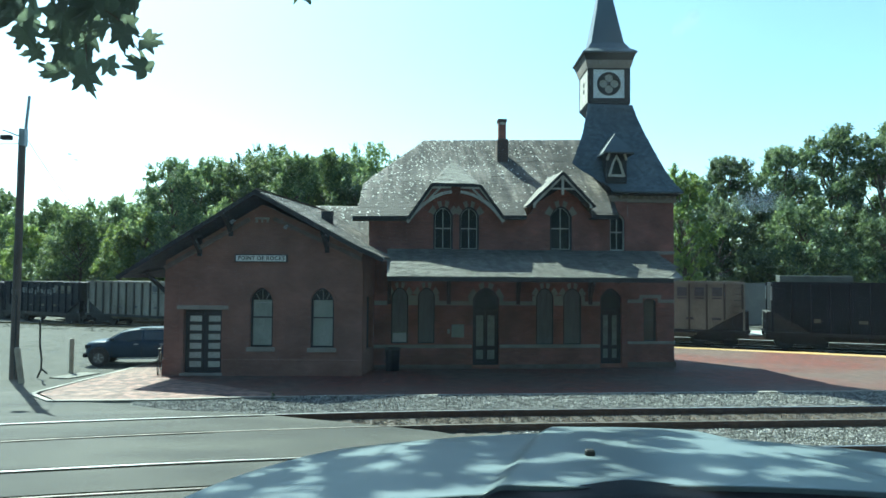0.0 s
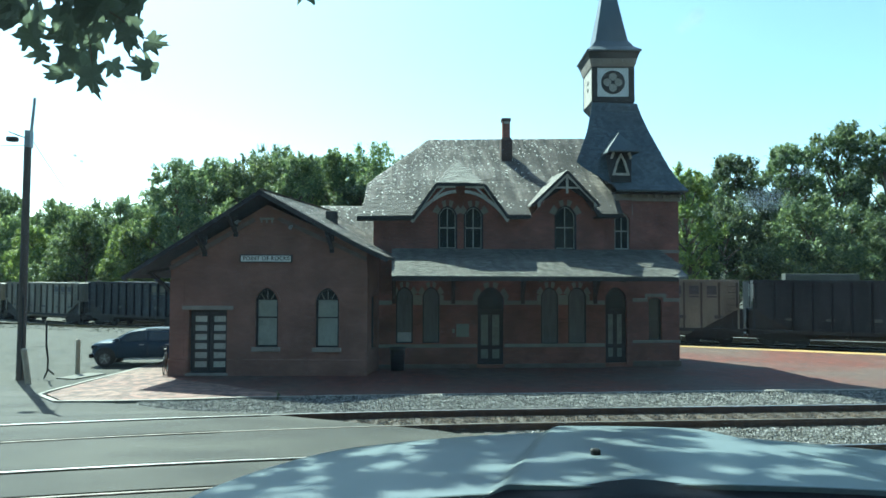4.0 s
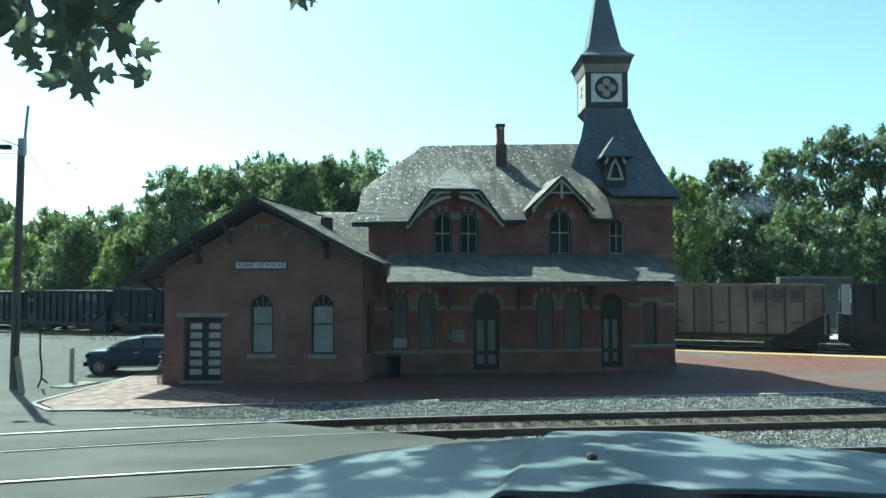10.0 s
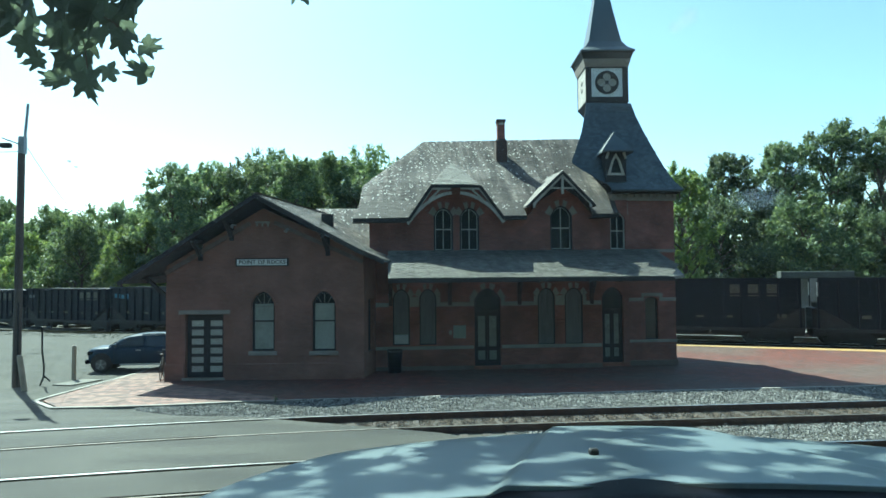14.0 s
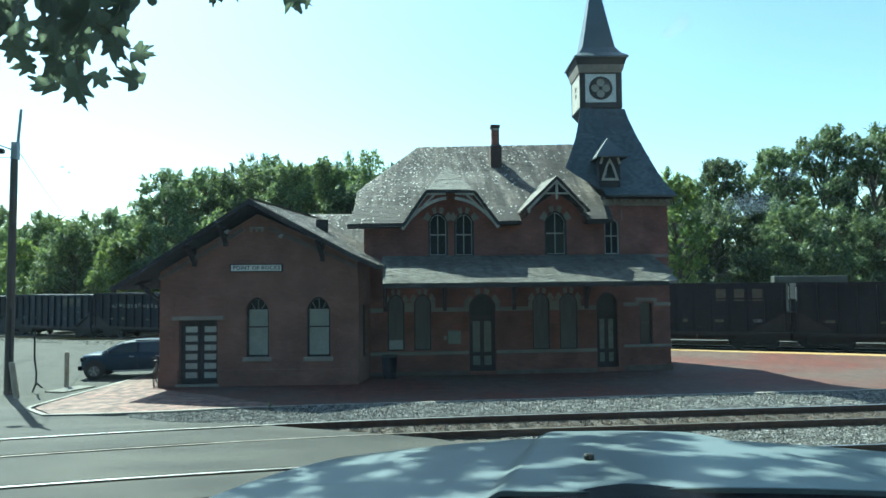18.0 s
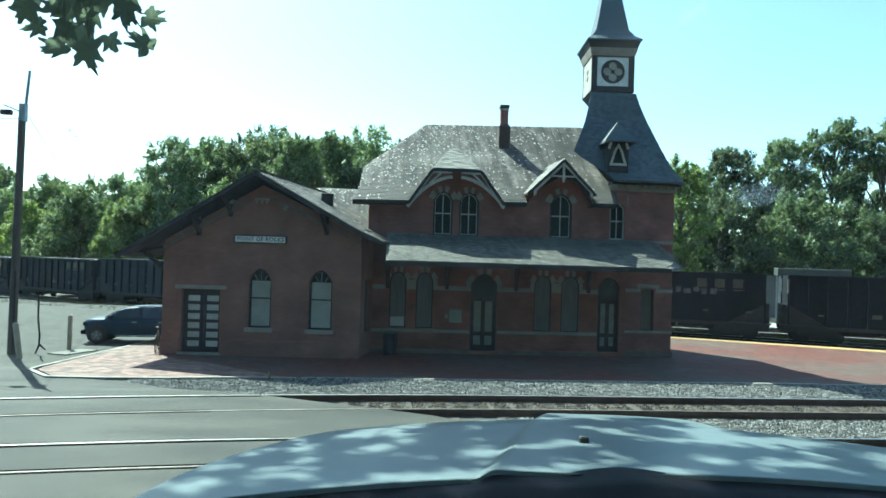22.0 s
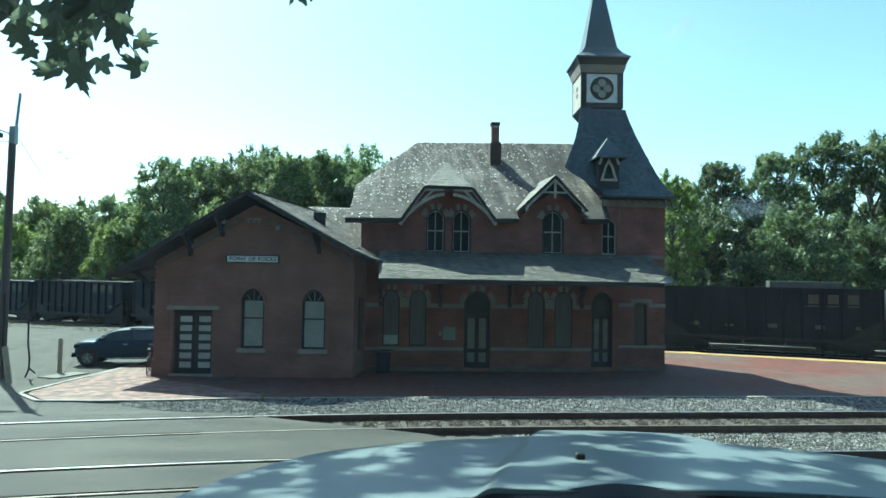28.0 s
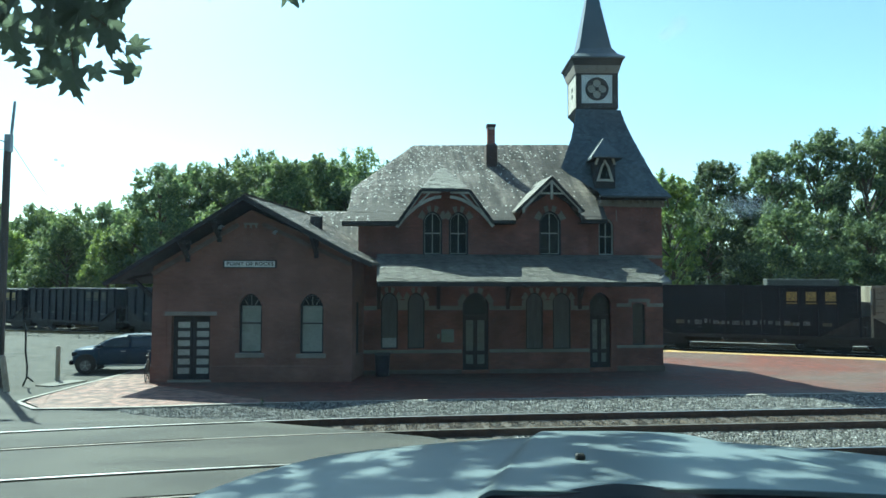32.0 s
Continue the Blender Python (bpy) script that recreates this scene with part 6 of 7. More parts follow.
    M[name].node_tree.nodes["Principled BSDF"].inputs["Specular IOR Level"].default_value = 0.2


paint("hopper_black", (0.011, 0.014, 0.020), (0.007, 0.009, 0.012))
paint("hopper_bluegrey", (0.036, 0.042, 0.052), (0.018, 0.022, 0.027))
paint("hopper_grey", (0.27, 0.25, 0.20), (0.13, 0.118, 0.092))
paint("hopper_rib", (0.085, 0.078, 0.065), (0.05, 0.046, 0.04))
paint("hopper_slate", (0.022, 0.025, 0.03), (0.012, 0.014, 0.017))
M["letter_yellow"] = mat("faded_yellow_lettering", (0.36, 0.26, 0.07), (0.16, 0.12, 0.045), 9, 0.6, 0, 40)
M["letter_black"] = mat("faded_black_lettering", (0.05, 0.05, 0.055), (0.08, 0.08, 0.08), 5, 0.6, 0, 40)
M["letter_dull"] = mat("dull_ochre_lettering", (0.085, 0.075, 0.045), (0.055, 0.05, 0.04), 5, 0.6, 0, 40)
M["chalk"] = mat("white_sprayed_paint", (0.13, 0.135, 0.14), (0.05, 0.053, 0.056), 5, 0.7, 0, 30)
M["bluespray"] = mat("blue_sprayed_paint", (0.03, 0.13, 0.21), (0.02, 0.09, 0.15), 5, 0.6, 0, 30)
HL = 5.72      # half length of the body
BOT, TOP, SIDE = 0.97, 3.72, 1.52


def make_wheelset(parent, x):
    for y in (-0.78, 0.78):
        bm = tube(bmesh.new(), (x, y - 0.06, 0.44), (x, y + 0.06, 0.44), 0.44, 0.44, 18)
        tube(bm, (x, y - 0.1, 0.44), (x, y + 0.1, 0.44), 0.12, 0.12, 10)
        part("wheel", bm, "darksteel", parent)
    part("axle", tube(bmesh.new(), (x, -0.8, 0.44), (x, 0.8, 0.44), 0.08, 0.08, 8), "darksteel", parent)


def make_hopper(label, colour, marks, at, sprayed=None):
    """Ribbed open coal car: sloping ends, sill, ladders, two bogies."""
    c = thing("hopper_car", label, "freight car", at=at, group="coal train")
    body = [(-HL, TOP), (-HL, 2.1), (-HL + 1.3, 1.35), (-HL + 1.9, BOT), (HL - 1.9, BOT), (HL - 1.3, 1.35), (HL, 2.1), (HL, TOP)]
    hull = part("hull", panel(body, [], -SIDE + 0.06, SIDE - 0.06), colour, c)
    bm = bmesh.new()
    box(bm, -HL - 0.04, HL + 0.04, -SIDE - 0.04, -SIDE + 0.10, TOP - 0.10, TOP + 0.04)
    box(bm, -HL - 0.04, HL + 0.04, SIDE - 0.10, SIDE + 0.04, TOP - 0.10, TOP + 0.04)
    part("top_chord", bm, colour, hull)
    n = 13
    for i in range(n):
        x = -HL + 0.06 + i * (2 * HL - 0.12) / (n - 1)
        z0 = 2.2 if i in (0, n - 1) else (1.6 if i in (1, n - 2) else BOT + 0.02)
        for s in (-1, 1):
            part("rib", boxed(x - 0.055, x + 0.055, s * SIDE - 0.06, s * SIDE + 0.06, z0, TOP - 0.1), "hopper_rib" if colour == "hopper_grey" else "hopper_black", hull)
    part("side_sill", boxed(-HL - 0.2, HL + 0.2, -SIDE + 0.02, -SIDE + 0.14, 0.80, 0.99), "darksteel", c)
    part("side_sill", boxed(-HL - 0.2, HL + 0.2, SIDE - 0.14, SIDE - 0.02, 0.80, 0.99), "darksteel", c)
    part("centre_sill", boxed(-HL - 0.3, HL + 0.3, -0.3, 0.3, 0.72, 1.1), "darksteel", c)
    for x in (-2.2, 0.0, 2.2):
        part("hopper_bay", lofted([(0.98, 0.56), (1.08, 0.8), (1.12, 1.0)], x, 0.0), colour if colour == "hopper_grey" else "darksteel", c)
    for s in (-1, 1):
        xe = s * (HL + 0.02)
        part("end_platform", boxed(min(xe, xe + s * 0.35) - 0.02, max(xe, xe + s * 0.35), -SIDE + 0.05, SIDE - 0.05, 0.94, 1.0), "darksteel", c)
        for y in (-SIDE + 0.1, SIDE - 0.1):
            part("corner_post", boxed(xe - 0.05, xe + 0.05, y - 0.05, y + 0.05, 1.0, TOP), colour, c)
            if s < 0:
                part("grab_iron", boxed(xe - 0.06, xe - 0.01, y - 0.062, y + 0.03, 2.75, TOP - 0.2), "steel", c, "bright worn grab iron")
            bm = bmesh.new()
            for z in (1.3, 1.65, 2.0, 2.35, 2.7, 3.05, 3.4):
                bar(bm, (xe - s * 0.05, y - 0.14 * (1 if y < 0 else -1), z), (xe - s * 0.55, y - 0.14 * (1 if y < 0 else -1), z), 0.025, 0.025)
            part("ladder", bm, "darksteel", c)
        part("handrail", bar(bmesh.new(), (xe + s * 0.30, -SIDE + 0.1, 1.55), (xe + s * 0.30, SIDE - 0.1, 1.55), 0.03, 0.03), "chalk", c)
        # dark panels added to fill the triangle under each sloping end
        for y in (-SIDE + 0.25, SIDE - 0.25):
            pts = [(s * (HL - 0.02), 2.18), (s * (HL - 1.25), 1.46), (s * (HL - 1.85), BOT + 0.02), (s * (HL - 0.02), BOT + 0.02)]
            part("end_gusset", panel(pts if s < 0 else pts[::-1], [], y - 0.02, y + 0.02), "darksteel", c)
        part("draft_sill", boxed(min(s * (HL - 3.3), s * (HL + 0.3)), max(s * (HL - 3.3), s * (HL + 0.3)), -0.95, 0.95, 0.52, 0.95, bevel=0.03), "darksteel", c)
        # added dark box that keeps the gap between cars from showing bright
        part("end_bracing", boxed(min(xe, xe + s * 0.27), max(xe, xe + s * 0.27), -1.15, 1.15, 0.99, 2.1, bevel=0.03), "darksteel", c, "dark box added to darken the gap between cars")
        part("brake_gear", boxed(xe - 0.1 + s * 0.12, xe + 0.1 + s * 0.12, -0.5, 0.1, 1.2, 1.75), "darksteel", c)
        part("coupler", boxed(min(s * HL, s * (HL + 0.43)), max(s * HL, s * (HL + 0.43)), -0.12, 0.12, 0.74, 0.98, bevel=0.02), "darksteel", c)
        xb = s * (HL - 1.55)
        bogie = part("bogie", box(box(boxed(xb - 1.1, xb + 1.1, -1.02, -0.86, 0.34, 0.86, bevel=0.03), xb - 1.1, xb + 1.1, 0.86, 1.02, 0.34, 0.86), xb - 0.35, xb + 0.35, -1.0, 1.0, 0.25, 0.95), "darksteel", c)
        make_wheelset(bogie, xb - 0.86)
        make_wheelset(bogie, xb + 0.86)
    # painted lettering: broad plain bars, and underlines
    y = -SIDE - 0.005
    if marks:
        for i in range(3):
            x0 = HL - 3.55 + i * 0.95
            bm = boxed(x0, x0 + 0.52, y, y + 0.02, 2.92, 3.42, bevel=0.008)
            part("lettering_block", bm, marks, hull)
            part("lettering_bar", boxed(x0, x0 + 0.52, y, y + 0.02, 2.76, 2.83), marks, hull)
    rng = random.Random(int(at[0] * 13) + 5)
    for i in range(5):
        x0 = -HL + 1.2 + i * 2.1 + rng.uniform(0, 0.9)
        part("stencil_bar", boxed(x0, x0 + rng.uniform(0.25, 0.5), y, y + 0.02, 1.55, 1.55 + rng.uniform(0.1, 0.22)), rng.choice(("letter_dull", "chalk", "letter_dull")) if "grey" not in colour[-4:] else "letter_black", hull)
    if sprayed:
        mt, xa, xb2, za, zb = sprayed
        x0 = xa
        while x0 < xb2:
            w = rng.uniform(0.22, 0.42)
            zc = rng.uniform(za, za + 0.3 * (zb - za))
            bm = boxed(x0, x0 + w, y - 0.006, y + 0.01, zc, zc + (zb - za) * rng.uniform(0.45, 0.7), bevel=0.004)
            part("sprayed_mark", bm, mt, hull)
            x0 += w + 0.14
    return c


BLK, BGR, GRY, SLT = "hopper_black", "hopper_bluegrey", "hopper_grey", "hopper_slate"
L_BLK = "black ribbed coal hopper car with yellow lettering"
L_BGR = "sooty blue-grey ribbed coal hopper car"
L_GRY = "pale grey ribbed coal hopper car with black lettering"
L_SLT = "dark slate-coloured ribbed coal hopper car"
CARS = {
    -3: (L_BGR, BGR, "letter_dull", None), -2: (L_GRY, GRY, "letter_black", None), -1: (L_BGR, BGR, "letter_dull", None),
    0: (L_BLK, BLK, None, ("chalk", 2.6, 5.2, 1.5, 1.9)), 1: (L_GRY, GRY, "letter_black", None), 2: (L_SLT, SLT, "letter_dull", None), 3: (L_BGR, BGR, "letter_dull", None),
    4: (L_GRY, GRY, "letter_black", None), 5: (L_BLK, BLK, "letter_dull", ("chalk", -4.6, 2.4, 2.55, 3.3)), 6: (L_SLT, SLT, "letter_dull", None), 7: (L_BGR, BGR, "letter_dull", None),
    8: (L_GRY, GRY, "letter_black", None), 9: (L_GRY, GRY, "letter_black", None), 10: (L_BLK, BLK, "letter_yellow", ("chalk", -2.5, 1.6, 1.5, 1.85)), 11: (L_BLK, BLK, "letter_dull", None),
    12: (L_SLT, SLT, "letter_dull", ("chalk", -5.2, -4.4, 2.6, 3.2)), 13: (L_SLT, SLT, "letter_dull", None), 14: (L_SLT, SLT, "letter_dull", ("bluespray", -5.2, -3.7, 2.75, 3.35)), 15: (L_BLK, BLK, "letter_dull", ("chalk", -5.2, -4.6, 2.8, 3.3)),
    16: (L_BLK, BLK, "letter_dull", None), 17: (L_BLK, BLK, "letter_dull", ("chalk", -3.5, 3.0, 2.5, 3.0)), 18: (L_BGR, BGR, "letter_dull", None), 19: (L_SLT, SLT, "letter_dull", None),
    20: (L_BGR, BGR, "letter_dull", None), 21: (L_SLT, SLT, "letter_dull", None), 22: (L_BLK, BLK, "letter_yellow", ("chalk", -1.6, 0.6, 1.6, 2.3)), 23: (L_GRY, GRY, "letter_black", None),
    24: (L_BLK, BLK, "letter_yellow", ("chalk", -3.0, 3.0, 1.5, 1.9)), 25: (L_SLT, SLT, "letter_dull", None), 26: (L_BGR, BGR, "letter_dull", None), 27: (L_BGR, BGR, "letter_dull", None), 28: (L_BGR, BGR, "letter_dull", None), 29: (L_BLK, BLK, "letter_yellow", None),
}
SHIFT = {0: 0.38, 1: -0.23, 2: 0.11, 3: 0.15, 4: 0.18, 5: -0.11, 6: 0.21, 7: 0.48, 8: 0.03, 9: -0.23, 10: -0.3, 11: -0.35, 12: -0.41, 13: -0.19, 14: 0.05, 15: 0.39, 17: -0.35, 18: -0.11, 20: 0.36, 21: 0.5, 22: 0.24, 23: -0.28}


def run(k, t):
    """Way along the track of the rear end of car k."""
    q = t / 32.0
    return 2.263 + 8.984 * t - PITCH * k + 0.459 * q * q + 1.31 * q ** 3 + SHIFT.get(k, 0.0)


def standing(k, t):
    """Pose of car k on the curving line."""
    w = run(k, t) + HL
    # couplings drawn out on the falling curve behind the station
    w -= 3.6 * min(1.0, max(0.0, (-13.0 - w) / 25.0))
    p = beside(w, 0.0, -0.22)
    return p, math.degrees(heading(w))


TRAIN = {k: make_hopper(*v[:3], at=tuple(standing(k, 0)[0]), sprayed=v[3]) for k, v in CARS.items()}


def make_main_track():
    tr = thing("main_track", "main line rails behind the station", "railway track", kind="structure")
    for side in (-0.78, 0.78):
        line = [beside(s, side, -0.40) for s in STEPS]
        rail = part("rail", swept(line, rail_profile()), "rail", tr)
        part("rail_head", swept(line, [(-0.036, 0.193), (0.036, 0.193), (0.032, 0.2), (-0.032, 0.2)]), "railhead", rail)
    east, west = [-34, -28, -22, -16, -10, -4, 10, 30, 60, 160], [s for s in STEPS if s < -34] + [-34.01]
    # the two narrow pale strips paint the sun's glint along the far rails
    for a, b, steps, m, label in ((0.9, 4.62, STEPS, "cinder", "bed painted near-black as shade beside the near main track"), (4.624, 4.92, east, "whitebed", "pale strip painted as glint of the far rail"), (4.924, 6.2, STEPS, "cinder", "bed painted near-black as shade between the far rails"),
                                  (6.204, 6.75, east, "whitebed", "pale strip painted as glint of the far rail"), (6.754, 8.4, east, "cinder", "bed painted near-black as shade beside the far track"), (8.404, 13.0, east, "whitebed", "pale sunlit limestone beyond the far track"),
                                  (6.204, 8.0, west, "cinder", "bed painted near-black as shade beside the far track"), (8.004, 9.5, west, "sunlitgrass", "dry yellow-green grass beyond the far track")):
        part("trackbed", band(a, b, -0.232, steps, 0.25), m, tr, label)
    part("ballast", band(-2.1, 9.0, -0.24, STEPS, 0.5), "trackbrown", tr, "oil-stained brown ballast")
    for side in (4.95, 6.36):
        part("rail", swept([beside(s, side, -0.29) for s in STEPS], rail_profile()), "rail", tr, "rusty rails of the second main track")


make_main_track()


def make_verge():
    """Grass strip before the main line west of the station, and scrub along its far side."""
    V, Fc = [], []
    steps = [-130 + 5 * i for i in range(21)]
    for a in steps:
        edge = -(beside(a).dot(Vector((0.4226, 0.9063, 0))) - 38.7 - 0.5 * math.sin(a * 0.9))
        for k in range(6):
            p = beside(a, edge + (-1.9 - edge) * k / 5)
            V.append((p.x, p.y, lie(p.x, p.y) + 0.035))
    for i in range(len(steps) - 1):
        for k in range(5):
            Fc.append((i * 6 + k, i * 6 + k + 6, i * 6 + k + 7, i * 6 + k + 1))
    tagged(part("grass_verge", (V, Fc), "verge"), "trodden dark grass verge beside the main line", "verge", kind="structure")
    rng = random.Random(77)
    spots = []
    for i in range(420):
        a = rng.choice((rng.uniform(-95, -6), rng.uniform(-95, -6), rng.uniform(26, 45)))
        p = beside(a, rng.uniform(9.8, 13.0))
        spots.append((p.x, p.y, p.z + rng.uniform(0.2, 1.3), rng.uniform(0.5, 1.0)))
    tagged(part("trackside_scrub", leaf_cloud(spots, 22000, 0.16, 21), "leafdark"), "low dark scrub along the far side of the line", "shrubs", kind="stuff")


make_verge()


def make_shelter():
    s = thing("platform_shelter", "grey flat-roofed platform shelter beyond the train", "shelter", at=(33.2, 50.0, -0.24), rz=-25)
    part("roof", boxed(-2.3, 2.7, -1.2, 1.2, 3.58, 4.18, bevel=0.04), "shelterpaint", s)
    for x in (-2.1, 2.5):
        for y in (-1.0, 1.0):
            part("post", boxed(x - 0.08, x + 0.08, y - 0.08, y + 0.08, -0.1, 3.58), "steel", s)
    part("rear_panel", boxed(-5.2, 2.5, 0.95, 1.02, 0.2, 3.55), "shelterwall", s, "pale grey rear wall")


make_shelter()


# ---- street corner ----
def make_pole():
    p = thing("utility_pole", "leaning weathered timber pole with a steel top and lamp", "utility pole", at=(-13.27, 25.6, 0))
    part("shaft", tube(bmesh.new(), (0, 0, -0.4), (0.06, 0, 9.0), 0.145, 0.12, 12), "pole", p)
    part("steel_box", boxed(-0.02, 0.2, -0.12, 0.12, 8.4, 9.05, bevel=0.02), "steel", p)
    part("mast", tube(bmesh.new(), (0.12, 0, 8.4), (0.26, 0, 10.25), 0.06, 0.05, 8), "steel", p)
    part("lamp_arm", bar(bmesh.new(), (0.0, 0, 8.75), (-0.62, 0, 8.98), 0.04, 0.04), "darksteel", p)
    part("lamp_head", boxed(-0.68, -0.3, -0.1, 0.1, 8.62, 8.8, bevel=0.03), "darksteel", p)
    part("riser_pipe", tube(bmesh.new(), (0.12, -0.17, 0), (0.12, -0.17, 3.0), 0.035, 0.035, 6), "darksteel", p)


make_pole()


def make_cables():
    for a, b, sag in (((-13.0, 25.6, 8.6), (-24.0, 60.0, 7.5), 0.7), ((-13.1, 25.6, 8.5), (-60.0, 18.0, 8.2), 0.9)):
        c = thing("overhead_cable", "thin slack overhead wire", "cable", at=a)
        pts = []
        for k in range(17):
            t = k / 16
            p = Vector(a).lerp(Vector(b), t) - Vector(a)
            p.z -= sag * 4 * t * (1 - t)
            pts.append(p)
        bm = bmesh.new()
        for p, q in zip(pts, pts[1:]):
            tube(bm, p, q, 0.012, 0.012, 5)
        part("wire", bm, "darksteel", c)


make_cables()


def make_bollard(label, at, h, r, lean):
    b = thing("bollard", label, "bollard", at=at, group="bollards at the corner")
    bm = tube(bmesh.new(), (0, 0, -0.2), (lean * h, 0, h - 0.05), r, r, 16)
    tube(bm, (lean * h, 0, h - 0.05), (lean * h * 1.02, 0, h), r, r * 0.6, 16)
    part("post", bm, "tanpost", b)


make_bollard("cream-painted post standing in the gravel", (-11.92, 27.05, 0), 1.28, 0.08, 0.0)
make_bollard("leaning cream-painted post at the pole", (-12.5, 24.7, 0), 1.2, 0.095, -0.17)


def make_slab():
    flat("concrete_slab", [(-12.1, 25.75), (-11.35, 25.5), (-10.75, 26.8), (-11.5, 27.05)], 0.0, "oldslab", "pale concrete strip beside the paving", "slab")


make_slab()


def make_weeds():
    """Dark dry stalks."""
    w = thing("dead_stalk", "dark bent dry stalk beside the pole", "plant", at=(-12.45, 25.6, 0))
    bm = bmesh.new()
    for a, b in (((0.05, 0, 2.1), (0.06, 0, 1.2)), ((0.06, 0, 1.2), (0.13, 0, 0.7)), ((0.13, 0, 0.7), (0.12, 0, 0.25)), ((0.12, 0, 0.35), (0.35, 0, 0.15)), ((0.12, 0, 0.3), (0.0, 0, 0.0))):
        tube(bm, a, b, 0.035, 0.03, 6)
    part("stem", bm, "darksteel", w)
    s = thing("weed", "small dark weed in the ballast", "plant", at=(-3.35, 20.9, 0))
    part("leaves", leaf_cloud([(0, 0, 0.06, 0.05), (0.02, 0, 0.16, 0.05), (-0.01, 0, 0.25, 0.03)], 50, 0.03, 3), "sycamore", s)
    part("stem", tube(bmesh.new(), (0, 0, -0.02), (0.01, 0, 0.27), 0.012, 0.008, 5), "bark", s)


make_weeds()


def make_bin():
    b = thing("litter_bin", "dark litter bin by the porch wall", "bin", at=(0.35, 26.9, 0.01))
    part("body", tube(bmesh.new(), (0, 0, 0), (0, 0, 0.85), 0.26, 0.30, 18), "plastic", b)
    part("rim", tube(bmesh.new(), (0, 0, 0.83), (0, 0, 0.9), 0.32, 0.32, 18), "darksteel", b)
    c = thing("cycle", "dark bicycle leaning at the wing corner", "bicycle", at=(-8.5, 26.6, 0.02), rz=102)
    bm = bmesh.new()
    for x in (-0.5, 0.5):
        V, Fc = [], []
        for i in range(20):
            for j in range(6):
                r = 0.33 + 0.02 * math.cos(j * math.tau / 6)
                V.append((x + r * math.cos(i * math.tau / 20), 0.02 * math.sin(j * math.tau / 6), 0.35 + r * math.sin(i * math.tau / 20)))
                Fc.append((i * 6 + j, i * 6 + (j + 1) % 6, (i + 1) % 20 * 6 + (j + 1) % 6, (i + 1) % 20 * 6 + j))
        part("wheel", (V, Fc), "black", c)
    for p, q in (((-0.5, 0, 0.33), (-0.1, 0, 0.3)), ((-0.1, 0, 0.3), (0.35, 0, 0.75)), ((-0.5, 0, 0.33), (-0.2, 0, 0.75)), ((-0.1, 0, 0.3), (-0.22, 0, 0.9)), ((-0.2, 0, 0.75), (0.35, 0, 0.75)), ((0.5, 0, 0.33), (0.33, 0, 0.95))):
        tube(bm, p, q, 0.018, 0.018, 6)
    part("frame", bm, "darksteel", c)
    part("handlebar", tube(bmesh.new(), (0.33, -0.25, 0.97), (0.33, 0.25, 0.97), 0.015, 0.015, 6), "darksteel", c)
    part("saddle", boxed(-0.36, -0.1, -0.06, 0.06, 0.9, 0.95, bevel=0.02), "black", c)


make_bin()


def loft_sections(sections):
    """Skin over closed cross-sections of equal count."""
    bm = bmesh.new()
    rings = [[bm.verts.new(p) for p in s] for s in sections]
    n = len(rings[0])
    for a, b in zip(rings, rings[1:]):
        for i in range(n):
            bm.faces.new((a[i], a[(i + 1) % n], b[(i + 1) % n], b[i]))
    bm.faces.new(rings[0][::-1])
    bm.faces.new(rings[-1])
    bmesh.ops.recalc_face_normals(bm, faces=bm.faces[:])
    return bm


